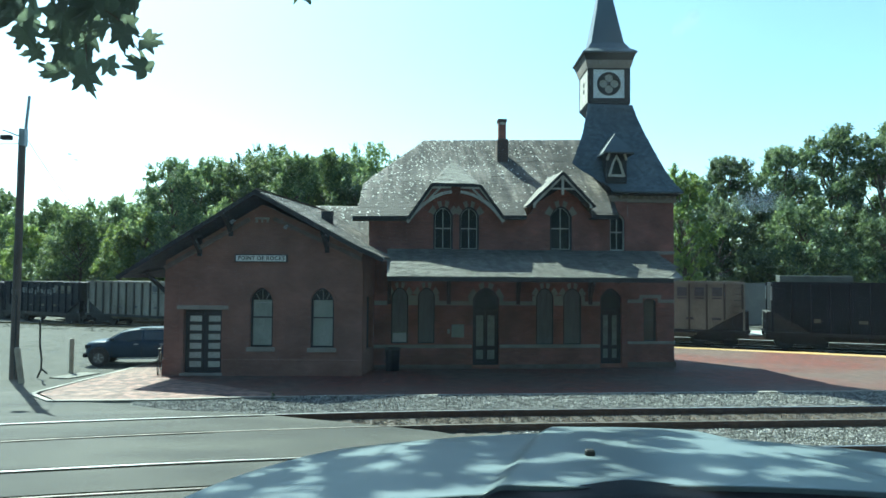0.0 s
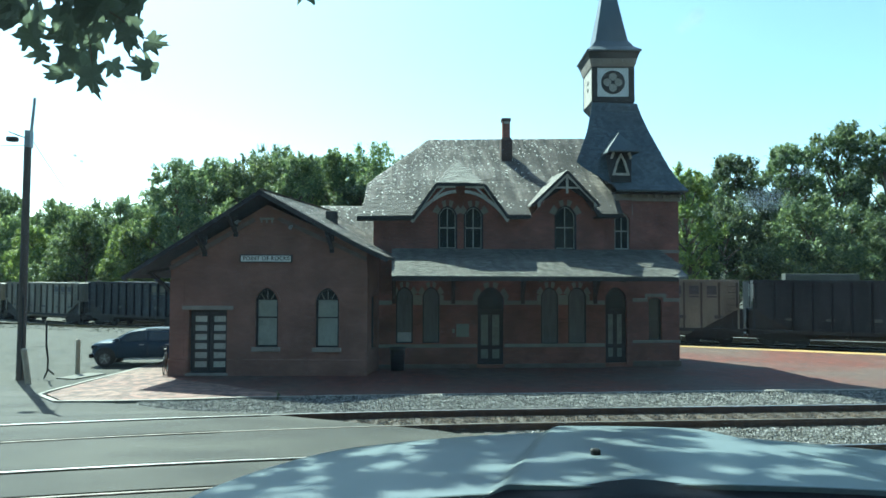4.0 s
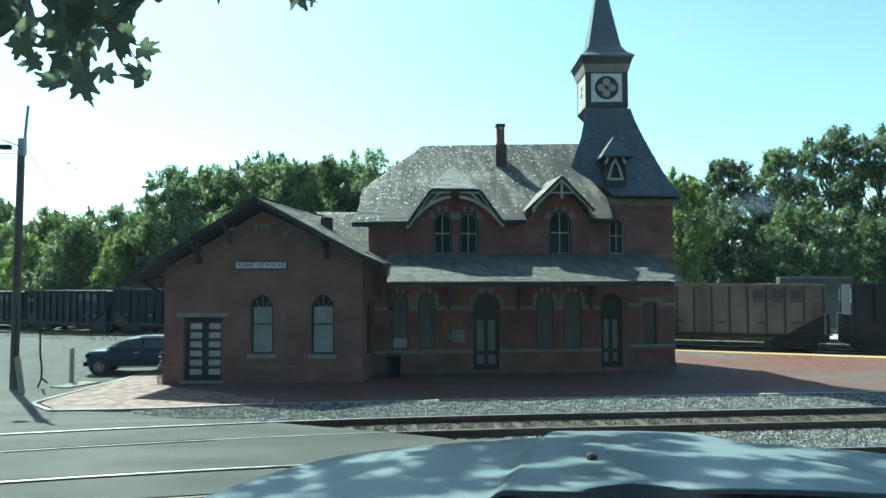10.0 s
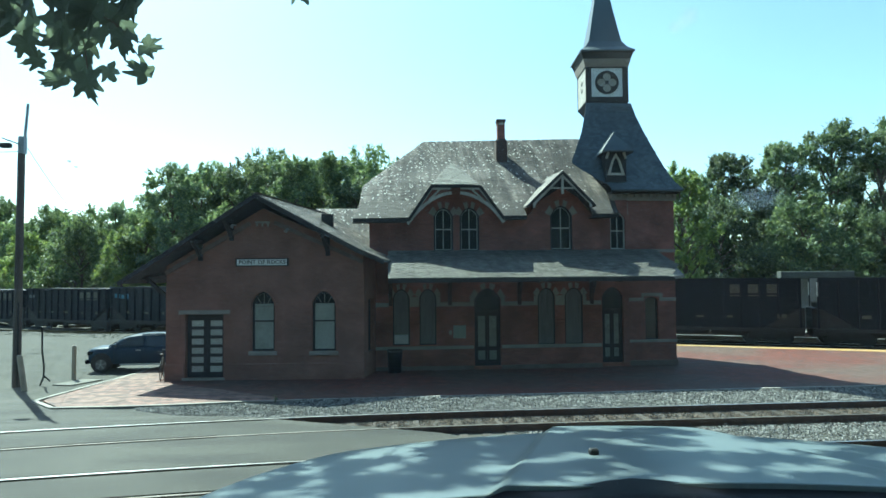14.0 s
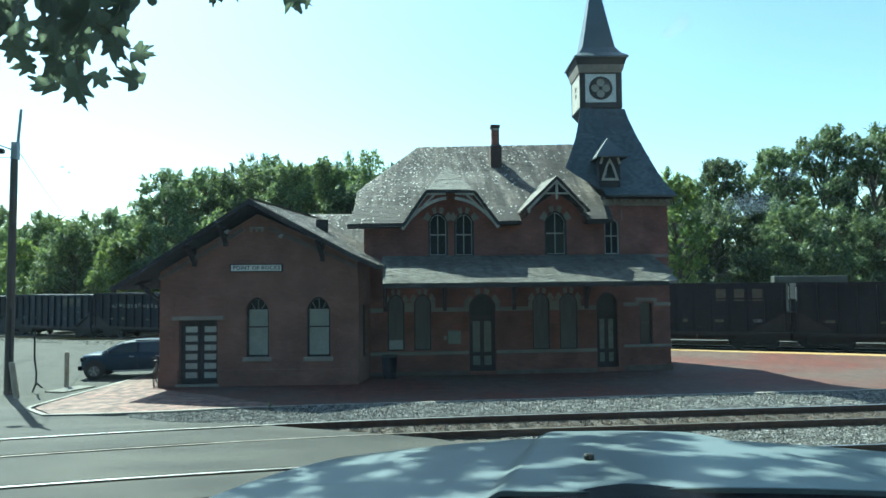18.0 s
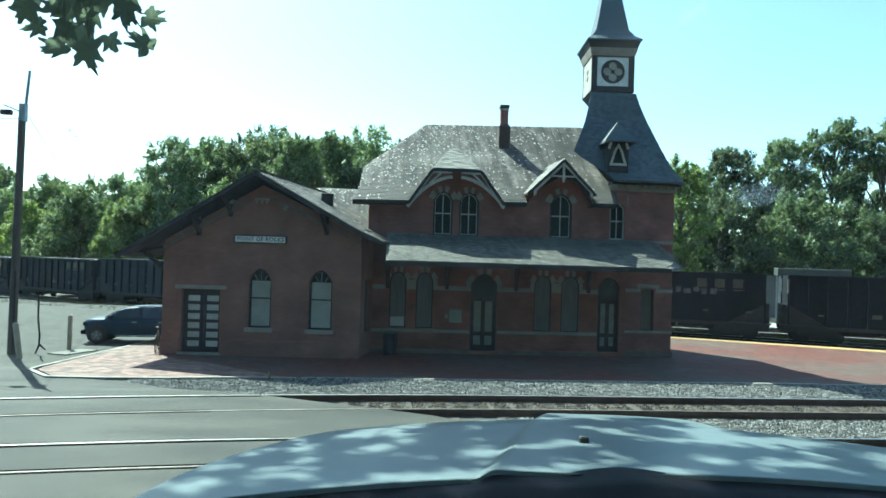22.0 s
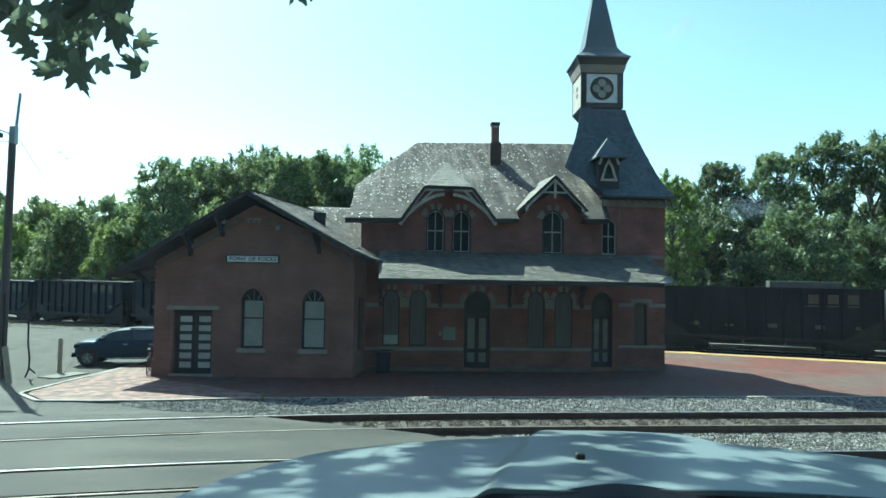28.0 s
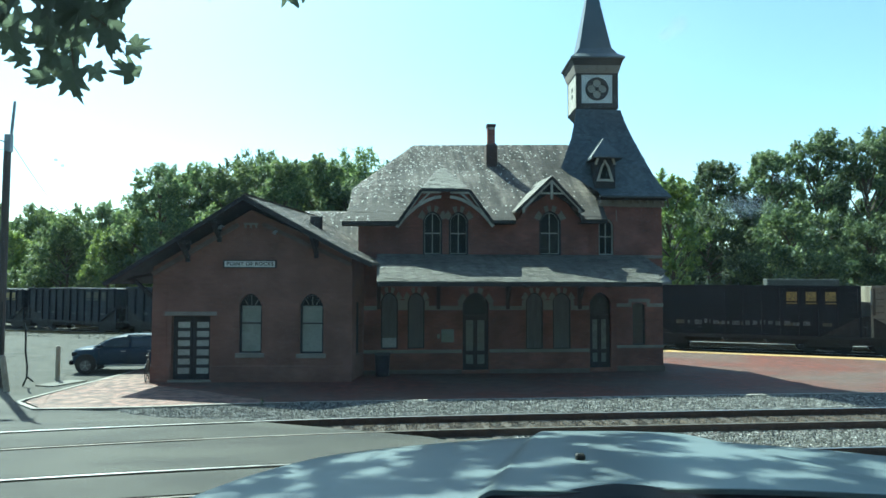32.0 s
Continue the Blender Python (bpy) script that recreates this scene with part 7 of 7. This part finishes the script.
def make_pickup():
    """Nose towards -x."""
    p = thing("pickup_truck", "dark blue crew-cab pickup parked behind the wing", "truck", at=(-9.9, 29.75, -0.04), rz=3)
    p.scale = (0.95, 0.95, 0.93)
    hw = 0.93

    def shell(x, z0, z1, w, tumble=0.10):
        # one cross-section with rounded shoulders and a crease at the waist
        zm = z0 + (z1 - z0) * 0.62
        half = [(w - 0.10, z0), (w - 0.02, z0 + 0.10), (w, zm), (w - 0.03, z1 - 0.10), (w - tumble - 0.03, z1 - 0.02), (w - tumble - 0.20, z1)]
        return [(x, -y, z) for y, z in half] + [(x, y, z) for y, z in half[::-1]]

    secs = [shell(-2.46, 0.50, 0.84, 0.70), shell(-2.43, 0.44, 1.02, 0.80), shell(-2.32, 0.40, 1.08, 0.87), shell(-2.0, 0.38, 1.11, hw), shell(-1.66, 0.38, 1.12, hw), shell(-1.4, 0.38, 1.13, hw), shell(0.95, 0.38, 1.14, hw), shell(1.05, 0.38, 1.20, hw), shell(2.45, 0.44, 1.21, hw), shell(2.52, 0.50, 1.15, hw - 0.06)]
    part("body", loft_sections(secs), "truckpaint", p, smooth=True)
    # cab over the waist line
    prof = [(-1.66, 1.10, 0.84), (-1.4, 1.26, 0.79), (-1.06, 1.50, 0.71), (-0.76, 1.60, 0.67), (-0.2, 1.66, 0.66), (0.7, 1.655, 0.66), (0.98, 1.63, 0.67), (1.08, 1.12, 0.84)]
    cab = []
    for x, z, w in prof:
        cab.append([(x, -0.86, 1.06), (x, -w, z - 0.05), (x, -w + 0.08, z), (x, w - 0.08, z), (x, w, z - 0.05), (x, 0.86, 1.06)])
    part("cab", loft_sections(cab), "truckpaint", p, smooth=False)
    for pts in ([(-1.36, 1.16), (-0.92, 1.46), (-0.40, 1.54), (-0.16, 1.545), (-0.16, 1.15)], [(-0.06, 1.15), (-0.06, 1.545), (0.74, 1.53), (0.84, 1.15)]):
        for sd in (-1, 1):
            q = [(x, sd * (0.89 - (z - 1.06) * 0.31), z) for x, z in pts]
            part("side_window", slab(bmesh.new(), q, (0, -sd * 0.04, 0)), "carglass", p, "tinted glass")
    part("windscreen", slab(bmesh.new(), [(-1.64, -0.72, 1.16), (-1.64, 0.72, 1.16), (-1.02, 0.60, 1.54), (-1.02, -0.60, 1.54)], (0.05, 0, -0.03)), "carglass", p)
    part("roof_rail", boxed(-0.3, 0.7, -0.60, -0.57, 1.665, 1.695, bevel=0.008), "steel", p)
    for x in (-1.86, 1.55):
        for sd in (-1, 1):
            part("wheel_arch", tube(bmesh.new(), (x, sd * 0.72, 0.45), (x, sd * 0.937, 0.45), 0.43, 0.43, 24), "black", p)
            wh = part("wheel", tube(tube(bmesh.new(), (x, sd * 0.74, 0.37), (x, sd * 0.93, 0.37), 0.37, 0.37, 24), (x, sd * 0.93, 0.37), (x, sd * 0.948, 0.37), 0.37, 0.33, 24), "black", p)
            rim = part("rim", tube(bmesh.new(), (x, sd * 0.93, 0.37), (x, sd * 0.951, 0.37), 0.24, 0.23, 18), "darkrim", wh)
            for k in range(5):
                a = k * math.tau / 5 + 0.3
                part("spoke", bar(bmesh.new(), (x, sd * 0.955, 0.37), (x + 0.21 * math.cos(a), sd * 0.955, 0.37 + 0.21 * math.sin(a)), 0.05, 0.02), "steel", rim)
    part("bumper", boxed(-2.56, -2.36, -0.84, 0.84, 0.40, 0.60, bevel=0.04), "plastic", p)
    part("grille", boxed(-2.49, -2.40, -0.55, 0.55, 0.64, 0.92, bevel=0.03), "plastic", p)
    part("running_board", boxed(-1.1, 1.0, -1.0, -0.86, 0.33, 0.38, bevel=0.012), "steel", p)
    for x in (-1.34, -0.11, 0.98):
        part("door_seam", boxed(x - 0.006, x + 0.006, -hw - 0.003, -hw + 0.03, 0.46, 1.02), "black", p)
    for sd in (-1, 1):
        part("headlight", boxed(-2.46, -2.18, sd * 0.80 - 0.08, sd * 0.80 + 0.08, 0.80, 0.96, bevel=0.03), "carglass", p, "clear headlight")
        part("mirror", boxed(-1.40, -1.26, sd * 1.0 - 0.1, sd * 1.0 + 0.1, 1.13, 1.28, bevel=0.03), "truckpaint", p)
        for x in (-0.35, 0.74):
            part("door_handle", boxed(x - 0.1, x + 0.1, sd * 0.935 - 0.012, sd * 0.935 + 0.012, 0.96, 1.0), "steel", p)
    cap = part("bed_cap", loft_sections([[(x, -0.86, 1.19), (x, -w, z - 0.05), (x, -w + 0.08, z), (x, w - 0.08, z), (x, w, z - 0.05), (x, 0.86, 1.19)] for x, z, w in ((1.12, 1.63, 0.69), (2.2, 1.63, 0.69), (2.46, 1.52, 0.72))]), "truckpaint", p, "low cap over the bed")
    for sd in (-1, 1):
        part("cap_window", slab(bmesh.new(), [(x, sd * (0.89 - (z - 1.19) * 0.44), z) for x, z in ((1.22, 1.25), (1.22, 1.52), (2.16, 1.52), (2.26, 1.25))], (0, -sd * 0.03, 0)), "carglass", cap, "tinted glass")


make_pickup()


# ---- the car with the camera in it ----
def hood_z(u, v):
    """Height of the hood: u across in metres from the centre line, v from 0 at the windscreen to 1 at the nose."""
    z = 1.107 - 0.061 * v - 0.0013 * v ** 4 - 0.133 * v ** 10
    z -= 0.0033 * (abs(u) / 0.8) ** 2 + 0.003 * max(0.0, (abs(u) - 0.55) / 0.25) ** 2
    k = min(1.0, max(0.0, (0.42 - 0.28 * v - abs(u - 0.07)) / 0.04))
    return z + 0.0165 * k * k * (3 - 2 * k)


def hood_point(u, v):
    rear, nose = 1.127 - 0.24 * u * u + min(0.045, 0.22 * max(0.0, -u - 0.2)), 2.0224 - 0.157 * u * u
    y = rear + (nose - rear) * v
    vo = (y - 1.0859 + 0.0897 * u * u) / (0.9365 - 0.0673 * u * u)
    half = 0.848 - (0.473 * vo * vo if vo > 0 else 0.41 * vo)
    return 0.4035 + u * half, y, hood_z(u * half, max(-0.1, vo))


def make_car():
    c = thing("parked_car", "blue-grey car with a domed hood, seen from the driver's seat", "car", at=(0, 0, EYE[2] - 1.47), rz=-4.5)
    ox = 0.4035
    nu, nv = 150, 60
    verts = [hood_point(-1 + 2 * i / nu, j / nv) for j in range(nv + 1) for i in range(nu + 1)]
    w = nu + 1
    faces = [(j * w + i, j * w + i + 1, (j + 1) * w + i + 1, (j + 1) * w + i) for j in range(nv) for i in range(nu)]
    # turned-down nose edge
    k = len(verts)
    for i in range(w):
        x, y, z = verts[nv * w + i]
        verts.append((x, y + 0.02, z - 0.16))
    faces += [(nv * w + i, nv * w + i + 1, k + i + 1, k + i) for i in range(nu)]
    k = len(verts)
    for i in range(w):
        x, y, z = verts[i]
        verts.append((x, y - 0.003, z - 0.06))
    faces += [(i + 1, i, k + i, k + i + 1) for i in range(nu)]
    part("hood", (verts, faces), "carpaint", c, "blue-grey metallic hood with a raised centre", smooth=True)
    for s in (-1, 1):
        V, Fc = [], []
        for j in range(15):
            x, y, z = hood_point(s, j / 14)
            for dx, dz in ((0.005, -0.006), (0.05, -0.05), (0.09, -0.16), (0.11, -0.40), (0.10, -0.66)):
                V.append((x + s * dx, y, z + dz))
        for j in range(14):
            for i in range(4):
                Fc.append((j * 5 + i, j * 5 + i + 1, (j + 1) * 5 + i + 1, (j + 1) * 5 + i))
        part("fender", (V, Fc), "carpaint", c, smooth=True)
    part("bumper", loft_sections([[(ox + sx, y, z) for sx in (-0.8, 0.8)] + [(ox + sx, y + 0.1, z2) for sx in (0.76, -0.76)] for y, z, z2 in ((1.75, 0.4, 0.4), (1.85, 0.78, 0.78))]), "carpaint", c)
    # washer nozzle on the hood
    x, y, z = hood_point(-0.098, 0.285)
    part("washer_nozzle", boxed(x - 0.022, x - 0.003, y - 0.009, y + 0.009, z - 0.01, z + 0.012, bevel=0.003), "black", c, "small black washer nozzle")
    # cowl below the windscreen, wipers, dashboard
    V, Fc = [], []
    for i in range(41):
        x, y, z = hood_point(-1 + i / 20, 0.0)
        k = 0.014 * max(0.0, 1 - abs(i - 18.0) / 2.3) ** 0.5
        V += [(x, y + 0.03, z - 0.03), (x, y + 0.012, z - 0.006 + k), (x, y - 0.05, z - 0.012 + k * 0.6), (x * 0.99, y - 0.2, z - 0.05), (x * 0.98, 0.70, 1.0)]
    for i in range(40):
        for j in range(4):
            Fc.append((i * 5 + j, i * 5 + j + 1, i * 5 + j + 6, i * 5 + j + 5))
    part("cowl", (V, Fc), "plastic", c, "dark plastic panel below the windscreen", smooth=True)
    for a, b in (((ox - 0.62, 0.86, 1.075), (ox + 0.02, 0.93, 1.085)), ((ox + 0.10, 0.86, 1.075), (ox + 0.74, 0.93, 1.08))):
        wp = part("wiper", bar(bmesh.new(), a, b, 0.02, 0.016), "wiperblack", c)
        part("wiper_blade", bar(bmesh.new(), (a[0], a[1] + 0.02, a[2] + 0.012), (b[0], b[1] + 0.02, b[2] + 0.012), 0.008, 0.02), "black", wp)
    part("dashboard", loft_sections([[(ox - 0.78, y, z), (ox - 0.4, y, z + 0.012), (ox + 0.4, y, z + 0.012), (ox + 0.78, y, z), (ox + 0.78, y, z - 0.2), (ox - 0.78, y, z - 0.2)] for y, z in ((0.30, 0.98), (0.42, 1.03), (0.60, 1.045), (0.74, 1.04))]), "plastic", c)
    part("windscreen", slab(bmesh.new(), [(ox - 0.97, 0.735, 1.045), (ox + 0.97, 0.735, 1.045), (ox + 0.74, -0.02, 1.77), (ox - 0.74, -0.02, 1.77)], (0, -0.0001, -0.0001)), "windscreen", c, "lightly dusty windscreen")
    part("undercarriage", boxed(ox - 0.7, ox + 0.7, -2.6, 1.8, 0.18, 0.40), "black", c)
    part("cabin_floor", boxed(ox - 0.8, ox + 0.8, -2.6, 0.72, 0.40, 0.46), "plastic", c)
    part("roof", boxed(ox - 0.76, ox + 0.76, -2.0, 0.02, 1.76, 1.80, bevel=0.015), "carpaint", c)
    for s in (-1, 1):
        part("door", boxed(ox + s * 1.0 - 0.05, ox + s * 1.0 + 0.05, -2.5, 0.72, 0.40, 1.06, bevel=0.02), "carpaint", c)
        part("windscreen_pillar", bar(bmesh.new(), (ox + s * 0.99, 0.72, 1.04), (ox + s * 0.76, -0.02, 1.78), 0.07, 0.09), "plastic", c)
        part("rear_pillar", bar(bmesh.new(), (ox + s * 0.84, -2.4, 1.04), (ox + s * 0.63, -1.98, 1.78), 0.09, 0.09), "plastic", c)
        for y in (1.15, -1.7):
            part("wheel", tube(bmesh.new(), (ox + s * 0.66, y, 0.34), (ox + s * 0.86, y, 0.34), 0.34, 0.34, 20), "black", c)
    for s in (-1, 1):
        part("headlight", boxed(ox + s * 0.52 - 0.14, ox + s * 0.52 + 0.14, 1.80, 1.90, 0.62, 0.76, bevel=0.03), "steel", c, "clear headlight")
        mirror = part("mirror", boxed(ox + s * 1.10 - 0.1, ox + s * 1.10 + 0.1, 0.40, 0.52, 1.06, 1.22, bevel=0.04), "carpaint", c)
        part("mirror_glass", boxed(ox + s * 1.10 - 0.085, ox + s * 1.10 + 0.085, 0.394, 0.399, 1.075, 1.205), "carglass", mirror)
        part("tail_light", boxed(ox + s * 0.70 - 0.08, ox + s * 0.70 + 0.08, -2.715, -2.70, 0.72, 0.92), "redlens", c, "red tail light")
        part("door_handle", boxed(ox + s * 1.055 - 0.012, ox + s * 1.055 + 0.012, -0.75, -0.58, 0.92, 0.95), "black", c)
        part("sill", boxed(ox + s * 0.96 - 0.06, ox + s * 0.96 + 0.06, -2.4, 0.9, 0.30, 0.40, bevel=0.02), "plastic", c)
        part("centre_pillar", bar(bmesh.new(), (ox + s * 0.97, -0.95, 1.04), (ox + s * 0.76, -0.98, 1.78), 0.07, 0.07), "plastic", c)
    part("tail", boxed(ox - 0.8, ox + 0.8, -2.7, -2.45, 0.40, 1.06, bevel=0.03), "carpaint", c)
    part("seat", boxed(-0.24, 0.24, -0.95, -0.45, 0.46, 0.66, bevel=0.05), "plastic", c)
    part("seat_back", boxed(-0.24, 0.24, -1.1, -0.92, 0.6, 1.25, bevel=0.05), "plastic", c)


make_car()


# ---- tree over the car ----
LOBES = ((0, 1.0), (9, 0.80), (17, 0.78), (25, 0.60), (34, 0.56), (43, 0.86), (50, 0.99), (57, 0.75), (67, 0.66), (79, 0.52), (92, 0.70), (104, 0.82), (117, 0.58), (137, 0.48), (160, 0.40))


def lobed_leaf(size, rng):
    """A broad toothed leaf with pointed lobes, folded along its midrib and curled at the tips; lists of points and faces."""
    order = list(LOBES) + [(180, 0.18)] + [(360 - a, r) for a, r in LOBES[:0:-1]]
    fold, curl, lean = rng.uniform(-0.1, 0.5), rng.uniform(-0.1, 0.5), rng.uniform(-0.25, 0.25)
    pts = [(0, 0.1, 0.05)]
    for a, r in order:
        r *= rng.uniform(0.84, 1.14)
        x, y = math.sin(radians(a)) * r * 0.82, math.cos(radians(a)) * r
        pts.append((x + lean * y * y, y, -fold * abs(x) - curl * r * r * 0.6 + rng.uniform(-0.04, 0.04)))
    n = len(order)
    return [tuple(c * size for c in p) for p in pts], [(0, i, i % n + 1) for i in range(1, n + 1)]


def leaf_spray(spots, seed, size=0.085, hang=False):
    """Leaves hung at given points (position, spread, count), on their stalks."""
    rng = random.Random(seed)
    V, Fc = [], []
    for centre, r, n in spots:
        for _ in range(n):
            lv, lf = lobed_leaf(size * rng.uniform(0.7, 1.25), rng)
            d = Vector((rng.gauss(0, 1), rng.gauss(0, 1), rng.gauss(0, 0.8))) * r * 0.55
            if hang:
                turn = Euler((radians(rng.uniform(-150, -35)), radians(rng.uniform(-35, 35)), radians(rng.uniform(-75, 75)))).to_matrix().to_4x4()
            else:
                turn = Euler((radians(rng.uniform(120, 235)), radians(rng.uniform(-45, 45)), radians(rng.uniform(0, 360)))).to_matrix().to_4x4()
            m = Matrix.Translation(Vector(centre) + d) @ turn
            k = len(V)
            V += [tuple(m @ Vector(p)) for p in lv]
            Fc += [tuple(k + i for i in f) for f in lf]
    return V, Fc


def on_ray(px, py, dist):
    """A point dist metres from the eye: px to the right and py up, in tangents about the level view along the car."""
    d = Vector((px, 1.0, py)).normalized() * dist
    return Vector(EYE) + Matrix.Rotation(radians(-5), 3, "Z") @ d


def make_shade_tree():
    t = thing("street_tree", "broad-leaved tree whose boughs hang over the car", "tree", at=(-6.2, 3.6, 2.0))
    base = Vector((-6.2, 3.6, 2.0))
    bm = bmesh.new()
    tube(bm, (0, 0, -0.4), (0.2, 0.2, 4.2), 0.34, 0.24, 14)
    tube(bm, (0.2, 0.2, 4.1), (0.1, 0.6, 9.0), 0.22, 0.06, 10)
    part("trunk", bm, "bark", t)
    boughs = [((0.15, 0.1, 2.9), (2.6, 0.6, 4.0), (4.6, 0.9, 4.6)), ((0.2, 0.2, 3.6), (2.4, 2.2, 5.0), (5.6, 3.0, 5.4)), ((0.2, 0.2, 3.9), (2.8, 1.2, 5.6), (6.4, 1.6, 6.0)), ((0.2, 0.2, 4.0), (2.8, 3.4, 5.6), (6.0, 5.2, 6.2))]
    for pts in boughs:
        bm = bmesh.new()
        r = 0.11
        for p, q in zip(pts, pts[1:]):
            tube(bm, p, q, r, r * 0.5, 8)
            r *= 0.5
        part("bough", bm, "bark", t)
    # canopy between the hood and the sun, above the view
    spots, rng = [], random.Random(41)
    for i in range(400):
        x, y, z = rng.uniform(-2.5, 0.35), rng.uniform(2.6, 4.9), rng.uniform(5.9, 6.8)
        spots.append(((x - base.x, y - base.y, max(z, EYE[2] + 0.54 * y + 0.2) - base.z), 0.14, 3))
    part("foliage", leaf_spray(spots, 6, 0.10), "sycamore", t, "loose canopy of broad leaves")
    # unseen dense leaves, added to keep direct sun off the windscreen film
    spots = []
    for i in range(90):
        spots.append(((rng.uniform(-2.3, 0.3) - base.x, rng.uniform(1.4, 2.9) - base.y, rng.uniform(7.0, 8.0) - base.z), 0.32, 26))
    part("foliage", leaf_spray(spots, 26, 0.12), "sycamore", t, "unseen dense foliage added to shade the windscreen")
    # unseen foliage overhead, thickened to cut skylight on the hood
    spots = []
    for i in range(300):
        x, y = rng.uniform(-5.5, 5.5), rng.uniform(-7.0, 3.2)
        spots.append(((x - base.x, y - base.y, max(rng.uniform(7.2, 9.5), EYE[2] + 0.56 * y + 0.3) - base.z), 0.7, 30))
    part("foliage", leaf_spray(spots, 16, 0.13), "sycamore", t)
    spots = []
    for i in range(60):
        a = rng.uniform(0, math.tau)
        spots.append(((1.2 + 2.6 * math.cos(a) * rng.random() ** 0.5 - 1.4, 2.6 * math.sin(a) * rng.random() ** 0.5 - 1.8, rng.uniform(3.6, 9.0)), 0.8, 26))
    part("foliage", leaf_spray(spots, 9, 0.13), "sycamore", t)
    return t


shade_tree = make_shade_tree()
PX = 1.0 / 1190.0


def make_hanging_spray():
    """The leafy twig that hangs into the view and stirs in the wind."""
    s = thing("leafy_twig", "drooping twig of broad lobed leaves against the sky", "twig", at=tuple(on_ray(-0.56, 0.46, 3.1)))
    o = Vector(s.location)

    def at_view(x, y, d=3.1):
        return on_ray((x - 780) * PX, (486 - y) * PX, d) - o

    rng = random.Random(5)

    def hang(x, y, size, turn=None, open_=1.0):
        lv, lf = lobed_leaf(0.108 * size, rng)
        y -= 26 if x > 330 else 0
        m = Matrix.Rotation(radians(-5), 4, "Z") @ Euler((radians(-92 + rng.uniform(-48, 47) * open_), radians(rng.uniform(-58, 58) * open_), 0)).to_matrix().to_4x4()
        roll = Matrix.Rotation(radians(rng.uniform(-70, 70) if turn is None else turn), 4, (0, 1, 0))
        o2 = part("leaf", ([tuple(m @ Vector(p)) for p in lv], lf), "twigleaf", s)
        o2.matrix_basis = Matrix.Translation(at_view(x, y, 3.1 + rng.uniform(-0.22, 0.22))) @ roll

    # dense part above, thinning to single leaves at the tips
    for y, xs in ((-95, range(-10, 270, 40)), (-60, range(-20, 262, 40)), (-28, (-8, 24, 72, 104, 138, 170, 204, 232)), (2, (-4, 24, 84, 112, 148, 190, 222)), (32, (6, 38, 98, 152, 200))):
        for x in xs:
            hang(x + rng.uniform(-9, 9), y + rng.uniform(-8, 8), rng.uniform(0.8, 1.15))
    for x, y, size, turn in ((28, 58, 0.85, -30), (84, 58, 0.7, 40), (112, 62, 0.85, 10), (142, 66, 0.9, -20), (160, 44, 0.8, 25), (52, 92, 0.6, 70), (100, 92, 0.75, -15), (136, 100, 0.75, 20), (92, 128, 0.8, 35), (140, 132, 0.9, -12), (178, 114, 0.72, -20), (128, 112, 0.6, 0),
                             (242, 122, 0.75, 150), (246, 72, 0.75, -58), (205, 55, 0.8, -10), (384, -8, 0.7, 10), (362, -32, 0.8, 60), (405, -34, 0.9, -30), (520, -6, 0.85, -15), (548, -14, 0.8, 30), (470, -45, 0.9, 0), (440, -50, 0.9, 40), (500, -50, 0.9, -30), (575, -40, 0.8, 15)):
        hang(x, y, size, turn, 0.45)
    for p, q in (((60, -160), (110, -20)), ((110, -20), (135, 70)), ((135, 70), (140, 110)), ((110, -20), (60, 70)), ((110, -20), (190, 30)), ((190, 30), (225, 62)), ((225, 62), (240, 66)), ((190, 30), (236, 96)), ((300, -150), (380, -40)), ((420, -160), (500, -50))):
        part("twig", tube(bmesh.new(), at_view(*p), at_view(*q), 0.0035, 0.0025, 5), "bark", s)
    return s


spray = make_hanging_spray()


# ---- what moves ----
def motions():
    for k, car in TRAIN.items():
        rows = []
        for i in range(33):
            p, turn = standing(k, float(i))
            rows.append((float(i), pose(p.x, p.y, p.z, 0, 0, turn)))
        walk(car, rows)
    o = spray.location.copy()
    rows = []
    for i in range(65):
        t = i * 0.5
        gust = 0.35 + 0.65 * (0.5 + 0.5 * math.sin(t * 0.37 + 4.2))
        rows.append((t, pose(o.x + 0.006 * gust * math.sin(t * 2.3), o.y, o.z + 0.004 * gust * math.sin(t * 3.1 + 1), 0.8 * gust * math.sin(t * 2.7), 1.0 * gust * math.sin(t * 2.1 + 0.6), 0)))
    walk(spray, rows)


motions()
